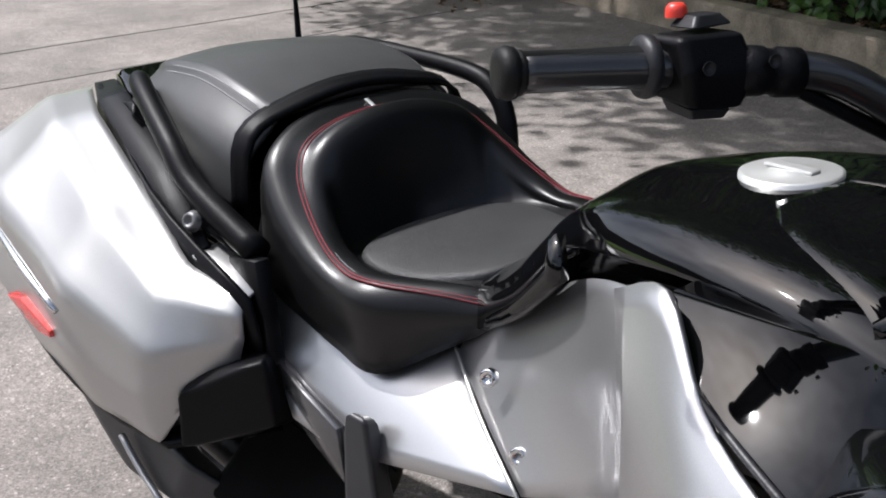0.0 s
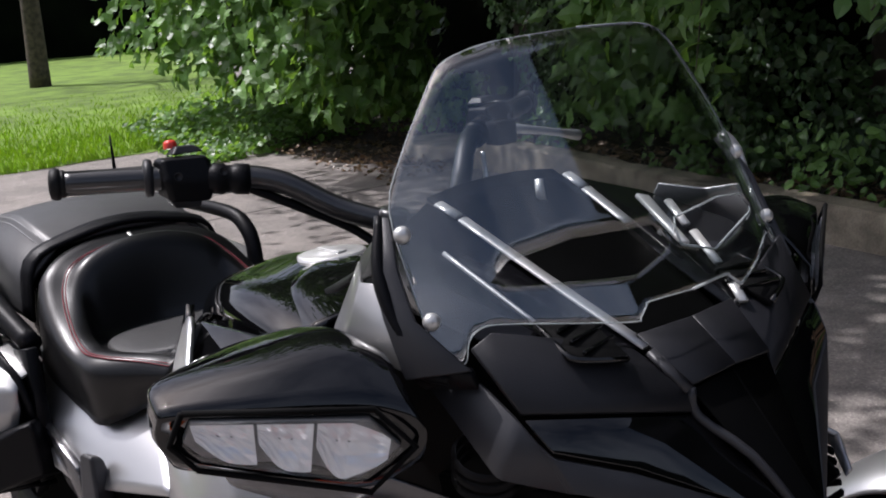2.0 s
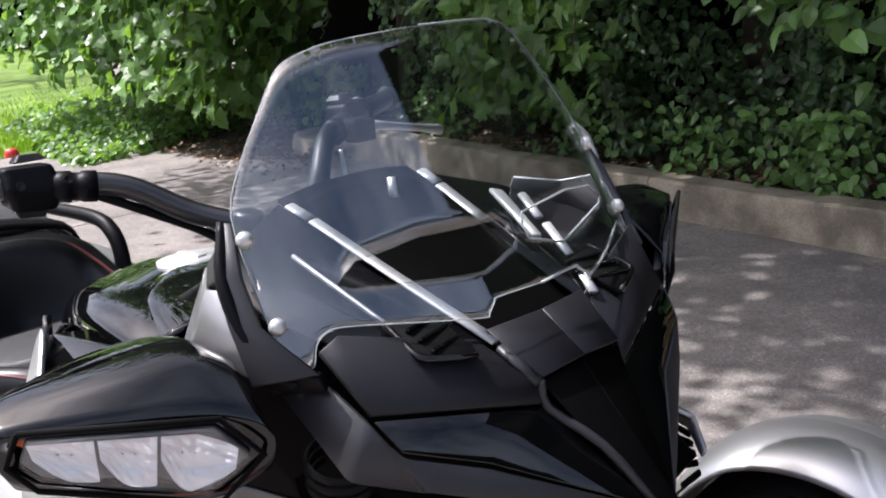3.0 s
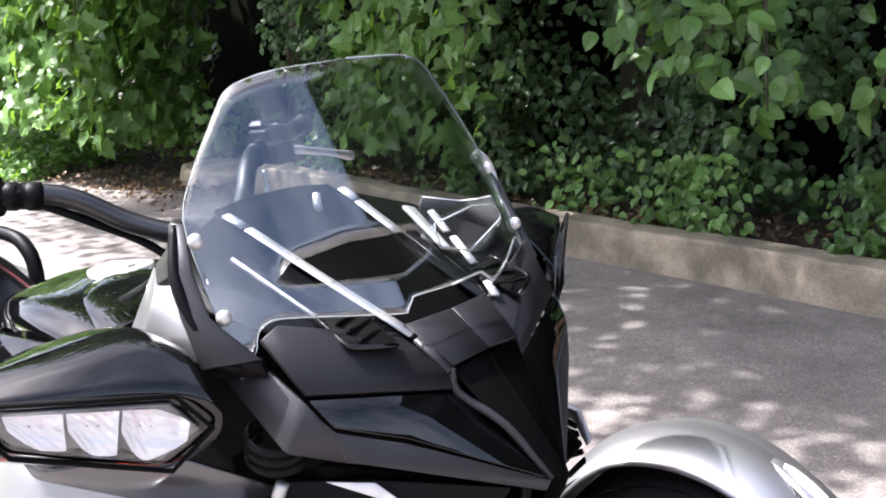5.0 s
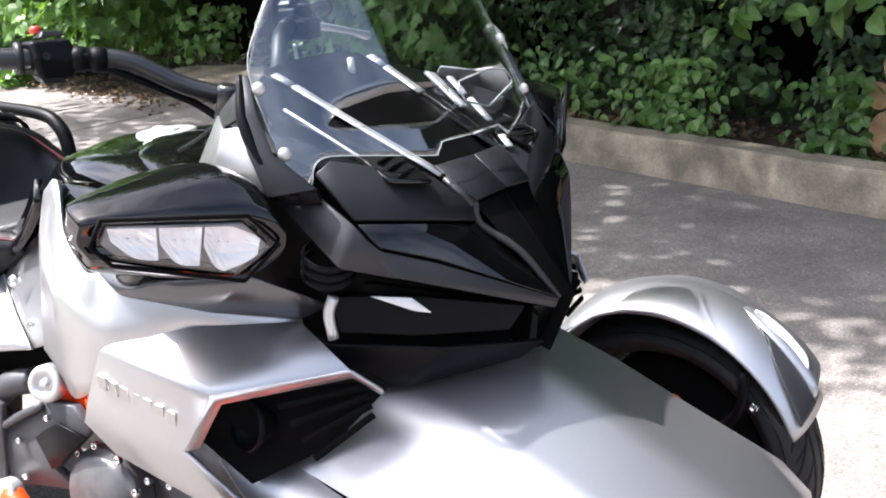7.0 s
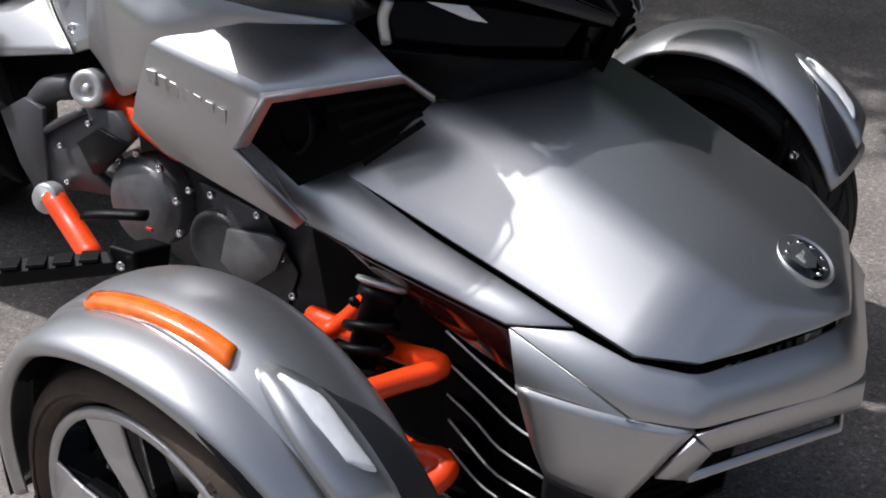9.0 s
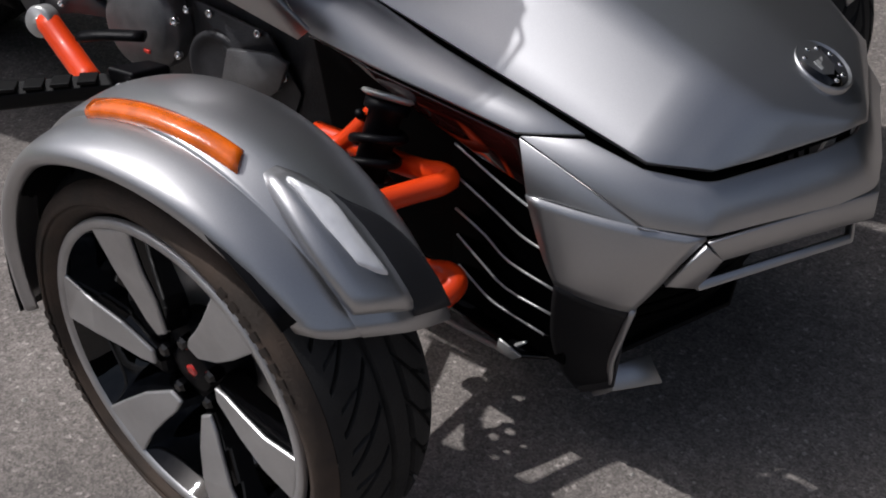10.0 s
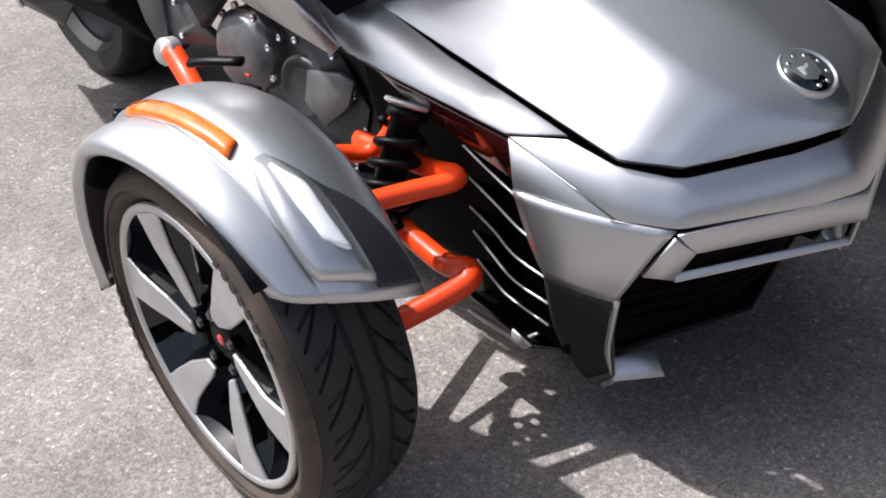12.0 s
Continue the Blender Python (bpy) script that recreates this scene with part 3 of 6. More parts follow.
# hood and nose
def hood():
    # edge from the rear corner round to the middle of the front, and the crown line
    edge = [(0.0, (-0.070, -0.232, 0.660)), (0.02, (-0.110, -0.242, 0.640)), (0.035, (-0.127, -0.258, 0.622)), (0.05, (-0.118, -0.270, 0.610)), (0.08, (-0.090, -0.272, 0.601)), (0.70, (0.342, -0.258, 0.490)), (0.86, (0.401, -0.211, 0.480)), (1.0, (0.490, 0.0, 0.480))]
    mid = [(0.0, (0.0, 0, 0.722)), (0.35, (0.17, 0, 0.657)), (0.70, (0.36, 0, 0.570)), (0.86, (0.435, 0, 0.530)), (1.0, (0.490, 0, 0.480))]

    def along(line, t):
        for (t0, p0), (t1, p1) in zip(line, line[1:]):
            if t <= t1:
                return Vector(p0).lerp(Vector(p1), (t - t0) / (t1 - t0))

    bm = bmesh.new()
    ts = [0, 0.01, 0.02, 0.028, 0.035, 0.043, 0.05, 0.08] + [0.08 + 0.62 * i / 16 for i in range(1, 17)] + [0.75, 0.80, 0.86, 0.90, 0.94, 0.97, 1.0]
    grid = []
    for t in ts:
        e, c = along(edge, t), along(mid, t)
        line = []
        for k in range(-12, 13):
            v = abs(k) / 12
            p = c.lerp(e, v)
            p.z = c.z + (e.z - c.z) * (0.14 * (v / 0.60) ** 1.4 if v < 0.60 else 0.14 + 0.86 * (v - 0.60) / 0.40)
            if k > 0:
                p.y = -p.y
            line.append(bm.verts.new(p))
        grid.append(line)
    for a, b in zip(grid, grid[1:]):
        for i in range(24):
            bm.faces.new((a[i], b[i], b[i + 1], a[i + 1]))
    bmesh.ops.remove_doubles(bm, verts=bm.verts, dist=1e-5)
    lid = finish(part("hood_lid", bm, SILVER, trike, "silver front luggage hood lid"), 0.012, 0, offset=-1.0)
    m = lid.modifiers.new("edges", 'BEVEL')
    m.width, m.segments, m.limit_method, m.angle_limit = 0.004, 2, 'ANGLE', radians(40)
    # round badge: ring, dark centre, plain pale shape
    n = Vector((0.46, 0.0, 0.89)).normalized()
    c = Vector((0.430, 0.0, 0.5405))
    bd = lathe("round_badge", [(0.042, -0.006), (0.042, 0.003), (0.040, 0.005), (0.0385, 0.005), (0.0365, 0.002), (0, 0.002)], c, n, SILVER, trike, 40, label="round silver badge with dark centre")
    lathe("badge_disc", [(0.035, 0.0), (0.035, 0.0032), (0, 0.0034)], c, n, GLOSS, bd, 40)
    x = n.cross(Vector((0, 1, 0))).normalized()
    y = Vector((0, 1, 0))
    for k in range(7):
        a = radians(200 - 40 * k)
        p = c + n * 0.004 + 0.027 * (math.cos(a) * x + math.sin(a) * y)
        lathe("badge_stud", [(0.0035, 0), (0.0035, 0.0015), (0, 0.0018)], p, n, CHROME, bd, 8)
    mark = [(-0.004, -0.012), (0.010, -0.012), (0.010, 0.010), (0.004, 0.004), (0.002, -0.006), (-0.004, -0.006)]
    solid("badge_shape", [tuple(c + n * 0.0050 + x * a + y * b) for a, b in mark], [tuple(c + n * 0.0030 + x * a + y * b) for a, b in mark], WHITEALLOY, bd, 0.0006)
    return lid


def nose(s):
    # strip beside the lid
    facets("hood_side_panel", [(-0.185, -0.335, 0.622), (-0.131, -0.329, 0.549), (-0.029, -0.323, 0.531), (0.197, -0.313, 0.505), (0.264, -0.267, 0.505), (0.19, -0.2695, 0.526), (0.05, -0.2725, 0.560), (-0.11, -0.2745, 0.612)],
           [(0, 1, 7), (1, 2, 6, 7), (2, 3, 5, 6), (3, 4, 5)], SILVER, trike, 0.006, 0.012, s, "silver panel beside the hood lid")
    # dark panel under it, red tint painted in for the orange arms' reflection
    facets("lower_side_panel", [(-0.131, -0.324, 0.541), (-0.029, -0.318, 0.523), (0.197, -0.309, 0.497), (0.210, -0.304, 0.432), (0.14, -0.306, 0.450), (0.0, -0.315, 0.50), (-0.09, -0.318, 0.54)],
           [(0, 1, 5, 6), (1, 2, 4, 5), (2, 3, 4)], GLOSS_ORANGE_CAST, trike, 0.005, 0.004, s, "dark glossy panel under the hood edge")
    facets("nose_cheek", [(0.2015, -0.3130, 0.5020), (0.3645, -0.2885, 0.4270), (0.4255, -0.2485, 0.4185), (0.41, -0.25, 0.405), (0.232, -0.338, 0.448)], [(0, 1, 4), (1, 2, 3)], SILVER, trike, 0.006, 0.003, s, "silver nose cheek beside the grille")

    def bowed(ends):
        return [[Vector(a).lerp(Vector(b), k / 4) + Vector((0.6, -0.8, 0)) * bow * (k / 4) * (1 - k / 4) * 4 for k in range(5)] for a, b, bow in ends]

    waist = ((0.276, -0.334, 0.334), (0.360, -0.290, 0.305), 0.008)
    sheet("cheek_side", bowed((((0.232, -0.3385, 0.4475), (0.4250, -0.2490, 0.4180), 0.010), ((0.247, -0.3385, 0.405), (0.4060, -0.2660, 0.386), 0.012), ((0.262, -0.3375, 0.365), (0.3840, -0.2810, 0.345), 0.011), waist)),
          SILVER, trike, nu=3, nv=3, thick=0.006, s=s, label="smooth silver side of the nose cheek")
    # dark satin in place of silver that mirrors the shaded ground
    sheet("lower_cheek", bowed((waist, ((0.266, -0.322, 0.288), (0.346, -0.285, 0.257), 0.002), ((0.254, -0.300, 0.215), (0.331, -0.277, 0.200), 0.0), ((0.256, -0.276, 0.150), (0.326, -0.262, 0.146), 0.0), ((0.272, -0.258, 0.108), (0.300, -0.252, 0.112), 0.0))),
          CHEEKSATIN, trike, nu=3, nv=3, thick=0.006, s=s, label="lower part of the cheek, coloured dark for the ground it reflects")
    tube("cheek_edge", [(0.362, -0.290, 0.308), (0.349, -0.288, 0.257), (0.334, -0.280, 0.200), (0.330, -0.266, 0.148), (0.300, -0.256, 0.112)], 0.005, SILVER, trike, n=4, sides=8, s=s, label="pale edge of the lower cheek")
    facets("cheek_return", [(0.366, -0.288, 0.325), (0.352, -0.288, 0.26), (0.337, -0.274, 0.155), (0.285, -0.268, 0.112), (0.25, -0.24, 0.115), (0.30, -0.245, 0.17), (0.31, -0.25, 0.26), (0.33, -0.25, 0.33)],
           [(0, 1, 6, 7), (1, 2, 5, 6), (2, 3, 4, 5)], GREY, trike, 0.004, 0.003, s, "dark inner edge of the cheek")
    facets("chin_plate", [(0.337, -0.276, 0.150), (0.376, -0.212, 0.141), (0.345, -0.20, 0.168), (0.325, -0.262, 0.178)], [(0, 1, 2, 3)], SILVER, trike, 0.006, 0.003, s, "small silver chin plate")
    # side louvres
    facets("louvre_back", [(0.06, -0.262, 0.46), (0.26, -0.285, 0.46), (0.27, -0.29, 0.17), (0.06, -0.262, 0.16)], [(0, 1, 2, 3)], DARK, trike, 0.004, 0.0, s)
    for line in (((0.100, 0.455), (0.155, 0.430), (0.210, 0.408), (0.245, 0.402)), ((0.105, 0.407), (0.155, 0.384), (0.206, 0.359), (0.252, 0.350)), ((0.101, 0.358), (0.150, 0.335), (0.188, 0.311), (0.262, 0.298)),
                 ((0.103, 0.318), (0.143, 0.290), (0.185, 0.266), (0.258, 0.258)), ((0.105, 0.270), (0.150, 0.240), (0.180, 0.230), (0.247, 0.220))):
        rows = [[(x, -0.306, z), (x + 0.004, -0.290, z - 0.012), (x + 0.010, -0.270, z - 0.030)] for x, z in line]
        sl = sheet("louvre_slat", rows, GLOSS, trike, nu=2, nv=3, thick=0.003, s=s, label="black curved radiator slat")
        tube("slat_edge", [(x, -0.3075, z + 0.0005) for x, z in line], 0.0018, WHITEALLOY, sl, n=3, sides=6, s=s, label="bright slat edge")
    gd = tube("lower_guard", [(0.065, -0.302, 0.158), (0.12, -0.304, 0.157), (0.178, -0.302, 0.159), (0.212, -0.295, 0.182)], [0.004, 0.005, 0.006, 0.003], WHITEALLOY, trike, s=s, label="pale metal lower guard", flat=0.7)
    facets("guard_end", [(0.184, -0.319, 0.190), (0.220, -0.317, 0.175), (0.206, -0.318, 0.163), (0.178, -0.319, 0.167)], [(0, 1, 2, 3)], WHITEALLOY, trike, 0.004, 0.002, s, "pale end plate of the guard")
    facets("belly_wing", [(0.06, -0.30, 0.185), (0.215, -0.312, 0.168), (0.25, -0.275, 0.16), (0.08, -0.24, 0.17)], [(0, 1, 2, 3)], GLOSS, trike, 0.006, 0.003, s)


def grille():
    # near-black sheet for the shade in the gap below the lid
    lid_rec = facets("hood_recess", [(0.395, -0.222, 0.462), (0.478, 0, 0.466), (0.395, 0.222, 0.462), (0.33, 0.25, 0.47), (0.33, -0.25, 0.47)], [(0, 1, 4), (1, 2, 3), (1, 3, 4)], DARK, trike, 0.004, 0)
    half = [(0.202, -0.3125, 0.5035), (0.268, -0.272, 0.504), (0.342, -0.262, 0.486), (0.404, -0.216, 0.469), (0.426, -0.248, 0.420), (0.364, -0.288, 0.428), (0.470, -0.07, 0.467), (0.505, -0.07, 0.404)]
    facets("nose_band", half + [(x, -y, z) for x, y, z in half] + [(0.488, 0, 0.467), (0.527, 0, 0.402)],
           [(0, 1, 2, 5), (2, 3, 4, 5), (3, 6, 7, 4), (6, 16, 17, 7), (8, 13, 10, 9), (10, 13, 12, 11), (11, 12, 15, 14), (14, 15, 17, 16)], SILVER, trike, 0.006, 0.014, label="silver band across the nose", segs=4)
    facets("grille_frame_top", [(0.426, -0.250, 0.414), (0.529, 0, 0.400), (0.426, 0.250, 0.414), (0.436, 0.226, 0.380), (0.530, 0, 0.360), (0.436, -0.226, 0.380)], [(0, 1, 4, 5), (1, 2, 3, 4)], SILVER, trike, 0.008, 0.004, label="silver upper grille frame")
    facets("grille_frame_bottom", [(0.418, -0.247, 0.352), (0.506, 0, 0.324), (0.418, 0.247, 0.352), (0.424, 0.25, 0.342), (0.513, 0, 0.313), (0.424, -0.25, 0.342)], [(0, 1, 4, 5), (1, 2, 3, 4)], SILVER, trike, 0.008, 0.003, label="silver lower grille frame")
    for s in (1, -1):
        facets("grille_frame_end", [(0.428, -0.254, 0.412), (0.438, -0.226, 0.382), (0.420, -0.249, 0.345), (0.392, -0.277, 0.352)], [(0, 1, 2, 3)], SILVER, trike, 0.008, 0.004, s, "silver grille frame end")
    facets("grille_slot", [(0.40, -0.236, 0.392), (0.49, 0, 0.372), (0.40, 0.236, 0.392), (0.39, 0.24, 0.345), (0.47, 0, 0.32), (0.39, -0.24, 0.345)], [(0, 1, 4, 5), (1, 2, 3, 4)], NOSEBLACK, trike, 0.004, 0)
    for k in range(6):
        z = 0.325 - 0.028 * k
        x = 0.40 - 0.012 * k
        tube("grille_slat", [(x - 0.06, -0.24, z + 0.012), (x, -0.1, z), (x + 0.012, 0, z - 0.004), (x, 0.1, z), (x - 0.06, 0.24, z + 0.012)], 0.0040, NOSEBLACK, trike, n=5, sides=8, flat=2.0)
    # shade behind the slats, painted as a set-back black sheet
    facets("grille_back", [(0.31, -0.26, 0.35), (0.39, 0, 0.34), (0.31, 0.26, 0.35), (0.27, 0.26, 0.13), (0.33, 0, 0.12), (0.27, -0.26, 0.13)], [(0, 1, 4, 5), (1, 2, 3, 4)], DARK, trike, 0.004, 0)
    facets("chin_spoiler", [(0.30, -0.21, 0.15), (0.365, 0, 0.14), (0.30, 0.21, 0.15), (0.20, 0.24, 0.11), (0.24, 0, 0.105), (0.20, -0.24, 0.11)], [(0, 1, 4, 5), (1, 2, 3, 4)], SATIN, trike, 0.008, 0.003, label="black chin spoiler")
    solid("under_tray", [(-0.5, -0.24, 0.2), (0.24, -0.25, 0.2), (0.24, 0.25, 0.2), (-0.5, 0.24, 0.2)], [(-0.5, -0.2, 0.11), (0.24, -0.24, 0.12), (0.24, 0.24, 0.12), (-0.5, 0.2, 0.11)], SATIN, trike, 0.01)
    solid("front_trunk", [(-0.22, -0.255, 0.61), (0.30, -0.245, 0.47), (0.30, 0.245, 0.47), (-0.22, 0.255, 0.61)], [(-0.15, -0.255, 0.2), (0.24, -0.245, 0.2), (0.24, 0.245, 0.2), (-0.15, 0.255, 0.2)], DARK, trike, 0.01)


hood()
grille()
for s in (RIGHT, LEFT):
    front_wheel(s)
    front_fender(s)
    suspension(s)
    nose(s)


def hull(name, pts, material, parent=None, bevel=0.004, s=1, label="", segs=2):
    bm = bmesh.new()
    for p in flip(pts, s):
        bm.verts.new(p)
    r = bmesh.ops.convex_hull(bm, input=bm.verts)
    bmesh.ops.delete(bm, geom=[v for v in bm.verts if not v.link_faces], context='VERTS')
    bmesh.ops.dissolve_limit(bm, angle_limit=radians(3), verts=bm.verts, edges=bm.edges)
    ob = part(name, bm, material, parent, label, smooth=True)
    finish(ob, 0, bevel, segs)
    ob.modifiers["edges"].harden_normals = True
    return ob


def side_fairing(s):
    sheet("side_fairing", [[(-0.645, -0.238, 0.915), (-0.57, -0.262, 0.945), (-0.49, -0.315, 0.890), (-0.40, -0.352, 0.858), (-0.33, -0.372, 0.868), (-0.24, -0.340, 0.868), (-0.17, -0.255, 0.840)],
                           [(-0.601, -0.283, 0.868), (-0.545, -0.312, 0.862), (-0.48, -0.345, 0.845), (-0.41, -0.366, 0.832), (-0.32, -0.388, 0.828), (-0.22, -0.345, 0.838), (-0.135, -0.250, 0.822)],
                           [(-0.576, -0.310, 0.800), (-0.53, -0.335, 0.802), (-0.48, -0.358, 0.803), (-0.43, -0.378, 0.800), (-0.309, -0.400, 0.782), (-0.20, -0.335, 0.802), (-0.10, -0.243, 0.797)],
                           [(-0.566, -0.328, 0.700), (-0.53, -0.338, 0.690), (-0.49, -0.352, 0.680), (-0.44, -0.368, 0.665), (-0.36, -0.385, 0.700), (-0.25, -0.360, 0.740), (-0.15, -0.290, 0.750)]], SILVER, trike, 4, 4, 0.006, s, "large silver side fairing")
    pod = facets("intake_pod", [(-0.305, -0.406, 0.782), (-0.20, -0.340, 0.806), (-0.10, -0.247, 0.801), (0.004, -0.270, 0.764), (-0.14, -0.372, 0.736), (-0.183, -0.388, 0.658), (-0.095, -0.354, 0.570), (-0.11, -0.360, 0.556), (-0.34, -0.384, 0.612), (-0.40, -0.385, 0.645), (-0.36, -0.398, 0.70)],
                 [(0, 1, 4), (1, 2, 3, 4), (0, 4, 5, 10), (10, 5, 8, 9), (5, 6, 7, 8)], SILVER, trike, 0.007, 0.010, s, "silver air intake pod with raised badge", segs=4)
    # opening with slats, its inner shade painted as a near-black sheet
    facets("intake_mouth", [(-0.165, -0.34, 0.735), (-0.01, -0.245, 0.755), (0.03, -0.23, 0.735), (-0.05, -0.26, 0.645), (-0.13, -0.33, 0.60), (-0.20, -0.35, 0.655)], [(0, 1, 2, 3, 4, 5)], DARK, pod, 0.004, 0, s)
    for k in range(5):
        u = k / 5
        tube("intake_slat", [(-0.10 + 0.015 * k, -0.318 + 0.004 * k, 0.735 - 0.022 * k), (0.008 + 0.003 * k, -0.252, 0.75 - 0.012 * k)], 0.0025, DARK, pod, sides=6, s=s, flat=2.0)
    lathe("air_horn", [(0.034, 0.006), (0.036, 0), (0.03, -0.006), (0.02, -0.03), (0, -0.03)], (-0.125, -0.330, 0.685), (-0.2, -1, 0.25), SATIN, pod, 24, s, "round black intake duct")
    facets("intake_rim", [(-0.183, -0.390, 0.658), (-0.14, -0.374, 0.738), (0.004, -0.272, 0.766), (0.035, -0.248, 0.737), (0.03, -0.243, 0.728), (0.0, -0.262, 0.752), (-0.134, -0.362, 0.724), (-0.170, -0.376, 0.660)],
           [(0, 1, 6, 7), (1, 2, 5, 6), (2, 3, 4, 5)], SILVER, pod, 0.005, 0.003, s, "silver intake rim")
    # raised badge: plain bars along the pod
    o, u, v = Vector((-0.325, -0.4005, 0.720)), Vector((0.138, 0.017, -0.034)), Vector((0.003, -0.002, 0.021))
    for k in range(7):
        a, b = k / 7 + 0.01, (k + 0.72) / 7
        top = [tuple(o + u * a + v + Vector((0, -0.001, 0))), tuple(o + u * b + v + Vector((0, -0.001, 0))), tuple(o + u * b + Vector((0, -0.001, 0))), tuple(o + u * a + Vector((0, -0.001, 0)))]
        bot = [(x, y - 0.006, z + 0.001) for x, y, z in top]
        solid("badge_bar", top, bot, LETTER, pod, 0.0012, s)
    # grey blade under the lamp housing
    facets("side_blade", [(-0.335, -0.380, 0.876), (-0.22, -0.358, 0.872), (-0.128, -0.300, 0.876), (-0.080, -0.205, 0.816), (-0.10, -0.246, 0.806), (-0.18, -0.325, 0.826), (-0.28, -0.385, 0.850)],
           [(0, 1, 6), (1, 2, 5, 6), (2, 3, 4, 5)], BLADEGREY, trike, 0.006, 0.004, s, "grey blade under the headlight")


def headlight(s):
    # smooth cowl: closed sections from the outer end to the inner one
    outer = [(-0.164, -0.489, 0.987), (-0.176, -0.488, 0.962), (-0.168, -0.478, 0.936), (-0.215, -0.455, 0.912), (-0.262, -0.425, 0.918), (-0.276, -0.432, 0.955), (-0.266, -0.430, 0.985), (-0.212, -0.474, 1.001)]
    middle = [(-0.116, -0.416, 0.984), (-0.124, -0.412, 0.950), (-0.124, -0.410, 0.912), (-0.190, -0.385, 0.892), (-0.270, -0.365, 0.900), (-0.285, -0.370, 0.950), (-0.266, -0.370, 0.998), (-0.165, -0.405, 1.012)]
    inner = [(-0.078, -0.345, 0.974), (-0.080, -0.335, 0.935), (-0.092, -0.345, 0.892), (-0.160, -0.305, 0.880), (-0.250, -0.290, 0.890), (-0.270, -0.290, 0.950), (-0.240, -0.300, 1.000), (-0.140, -0.330, 1.019)]
    tip = [(-0.056, -0.308, 0.957), (-0.052, -0.303, 0.938), (-0.062, -0.306, 0.912), (-0.120, -0.285, 0.895), (-0.180, -0.27, 0.905), (-0.2, -0.27, 0.94), (-0.17, -0.28, 0.985), (-0.110, -0.300, 1.000)]
    cap = [tuple(Vector((-0.222, -0.487, 0.957)).lerp(Vector(p), 0.12)) for p in outer]
    cap2 = [tuple(Vector((-0.222, -0.480, 0.957)).lerp(Vector(p), 0.70) + Vector((0, -0.010, 0))) for p in outer]
    h = sheet("headlight_housing", [ring + ring[:1] for ring in (cap, cap2, outer, middle, inner, tip)], GLOSS, trike, 4, 5, 0.003, s, "gloss black headlight housing")
    hull("housing_base", [(-0.41, -0.335, 0.850), (-0.31, -0.378, 0.862), (-0.22, -0.40, 0.885), (-0.2, -0.3, 0.9), (-0.42, -0.25, 0.885), (-0.3, -0.25, 0.93), (-0.36, -0.33, 0.80), (-0.25, -0.36, 0.93), (-0.33, -0.34, 0.91)], GLOSS, h, 0.01, s, "gloss black base under the headlight", 3)
    lens = [(-0.156, -0.478, 0.981), (-0.077, -0.346, 0.962), (-0.066, -0.322, 0.931), (-0.092, -0.354, 0.902), (-0.158, -0.470, 0.945), (-0.163, -0.484, 0.962)]
    n = Vector((0.87, -0.49, 0.0)).normalized()
    a = [tuple(Vector(p) + n * 0.004) for p in lens]
    b = [tuple(Vector(p) - n * 0.012) for p in lens]
    le = solid("lamp_bowl", a, b, ENGINE, h, 0.002, s, "dark lamp body with bright faceted reflectors")
    for u0, u1 in ((0.0, 0.33), (0.35, 0.65), (0.67, 0.97)):
        def cell(u, v):
            top = Vector(lens[0]).lerp(Vector(lens[1]), min(1, u * 1.05))
            low = Vector(lens[4]).lerp(Vector(lens[3]), min(1, u * 1.05))
            tipped = max(0, (u - 0.86) / 0.14)
            top, low = top.lerp(Vector(lens[2]), tipped * 0.8), low.lerp(Vector(lens[2]), tipped * 0.8)
            return top.lerp(low, v)

        bm = bmesh.new()
        net = []
        for i in range(9):
            line = []
            for j in range(9):
                deep = (0.46, 0.66, 0.82, 0.92, 0.97, 0.97, 0.96, 0.95, 0.92)[j]
                v = 0.03 + (deep - 0.03) * i / 8
                bowl = 0.0065 * math.sin(math.pi * j / 8) * math.sin(math.pi * min(1, i / 7)) + 0.0016 * (i % 2) * (j % 2)
                line.append(bm.verts.new(flip([cell(u0 + (u1 - u0) * j / 8, v) + n * (0.0112 - bowl)], s)[0]))
            net.append(line)
        for above, below in zip(net, net[1:]):
            for j in range(8):
                bm.faces.new((above[j], below[j], below[j + 1], above[j + 1]))
        part("reflector_facet", bm, CELL, le, smooth=False)
    cover = [tuple(Vector(p) + n * 0.014) for p in lens]
    facets("lamp_cover", cover, [(0, 1, 2, 3, 4, 5)], CLEAR, h, 0.002, 0.0, s, "clear lamp cover").visible_shadow = False
    edge = [(-0.152, -0.486, 0.992), (-0.070, -0.345, 0.972), (-0.054, -0.316, 0.932), (-0.086, -0.346, 0.890), (-0.160, -0.474, 0.934), (-0.170, -0.493, 0.960)]
    tube("lamp_rim", [tuple(Vector(p) + n * 0.006) for p in edge + edge[:1]], 0.003, DARK, h, n=1, sides=6, s=s)


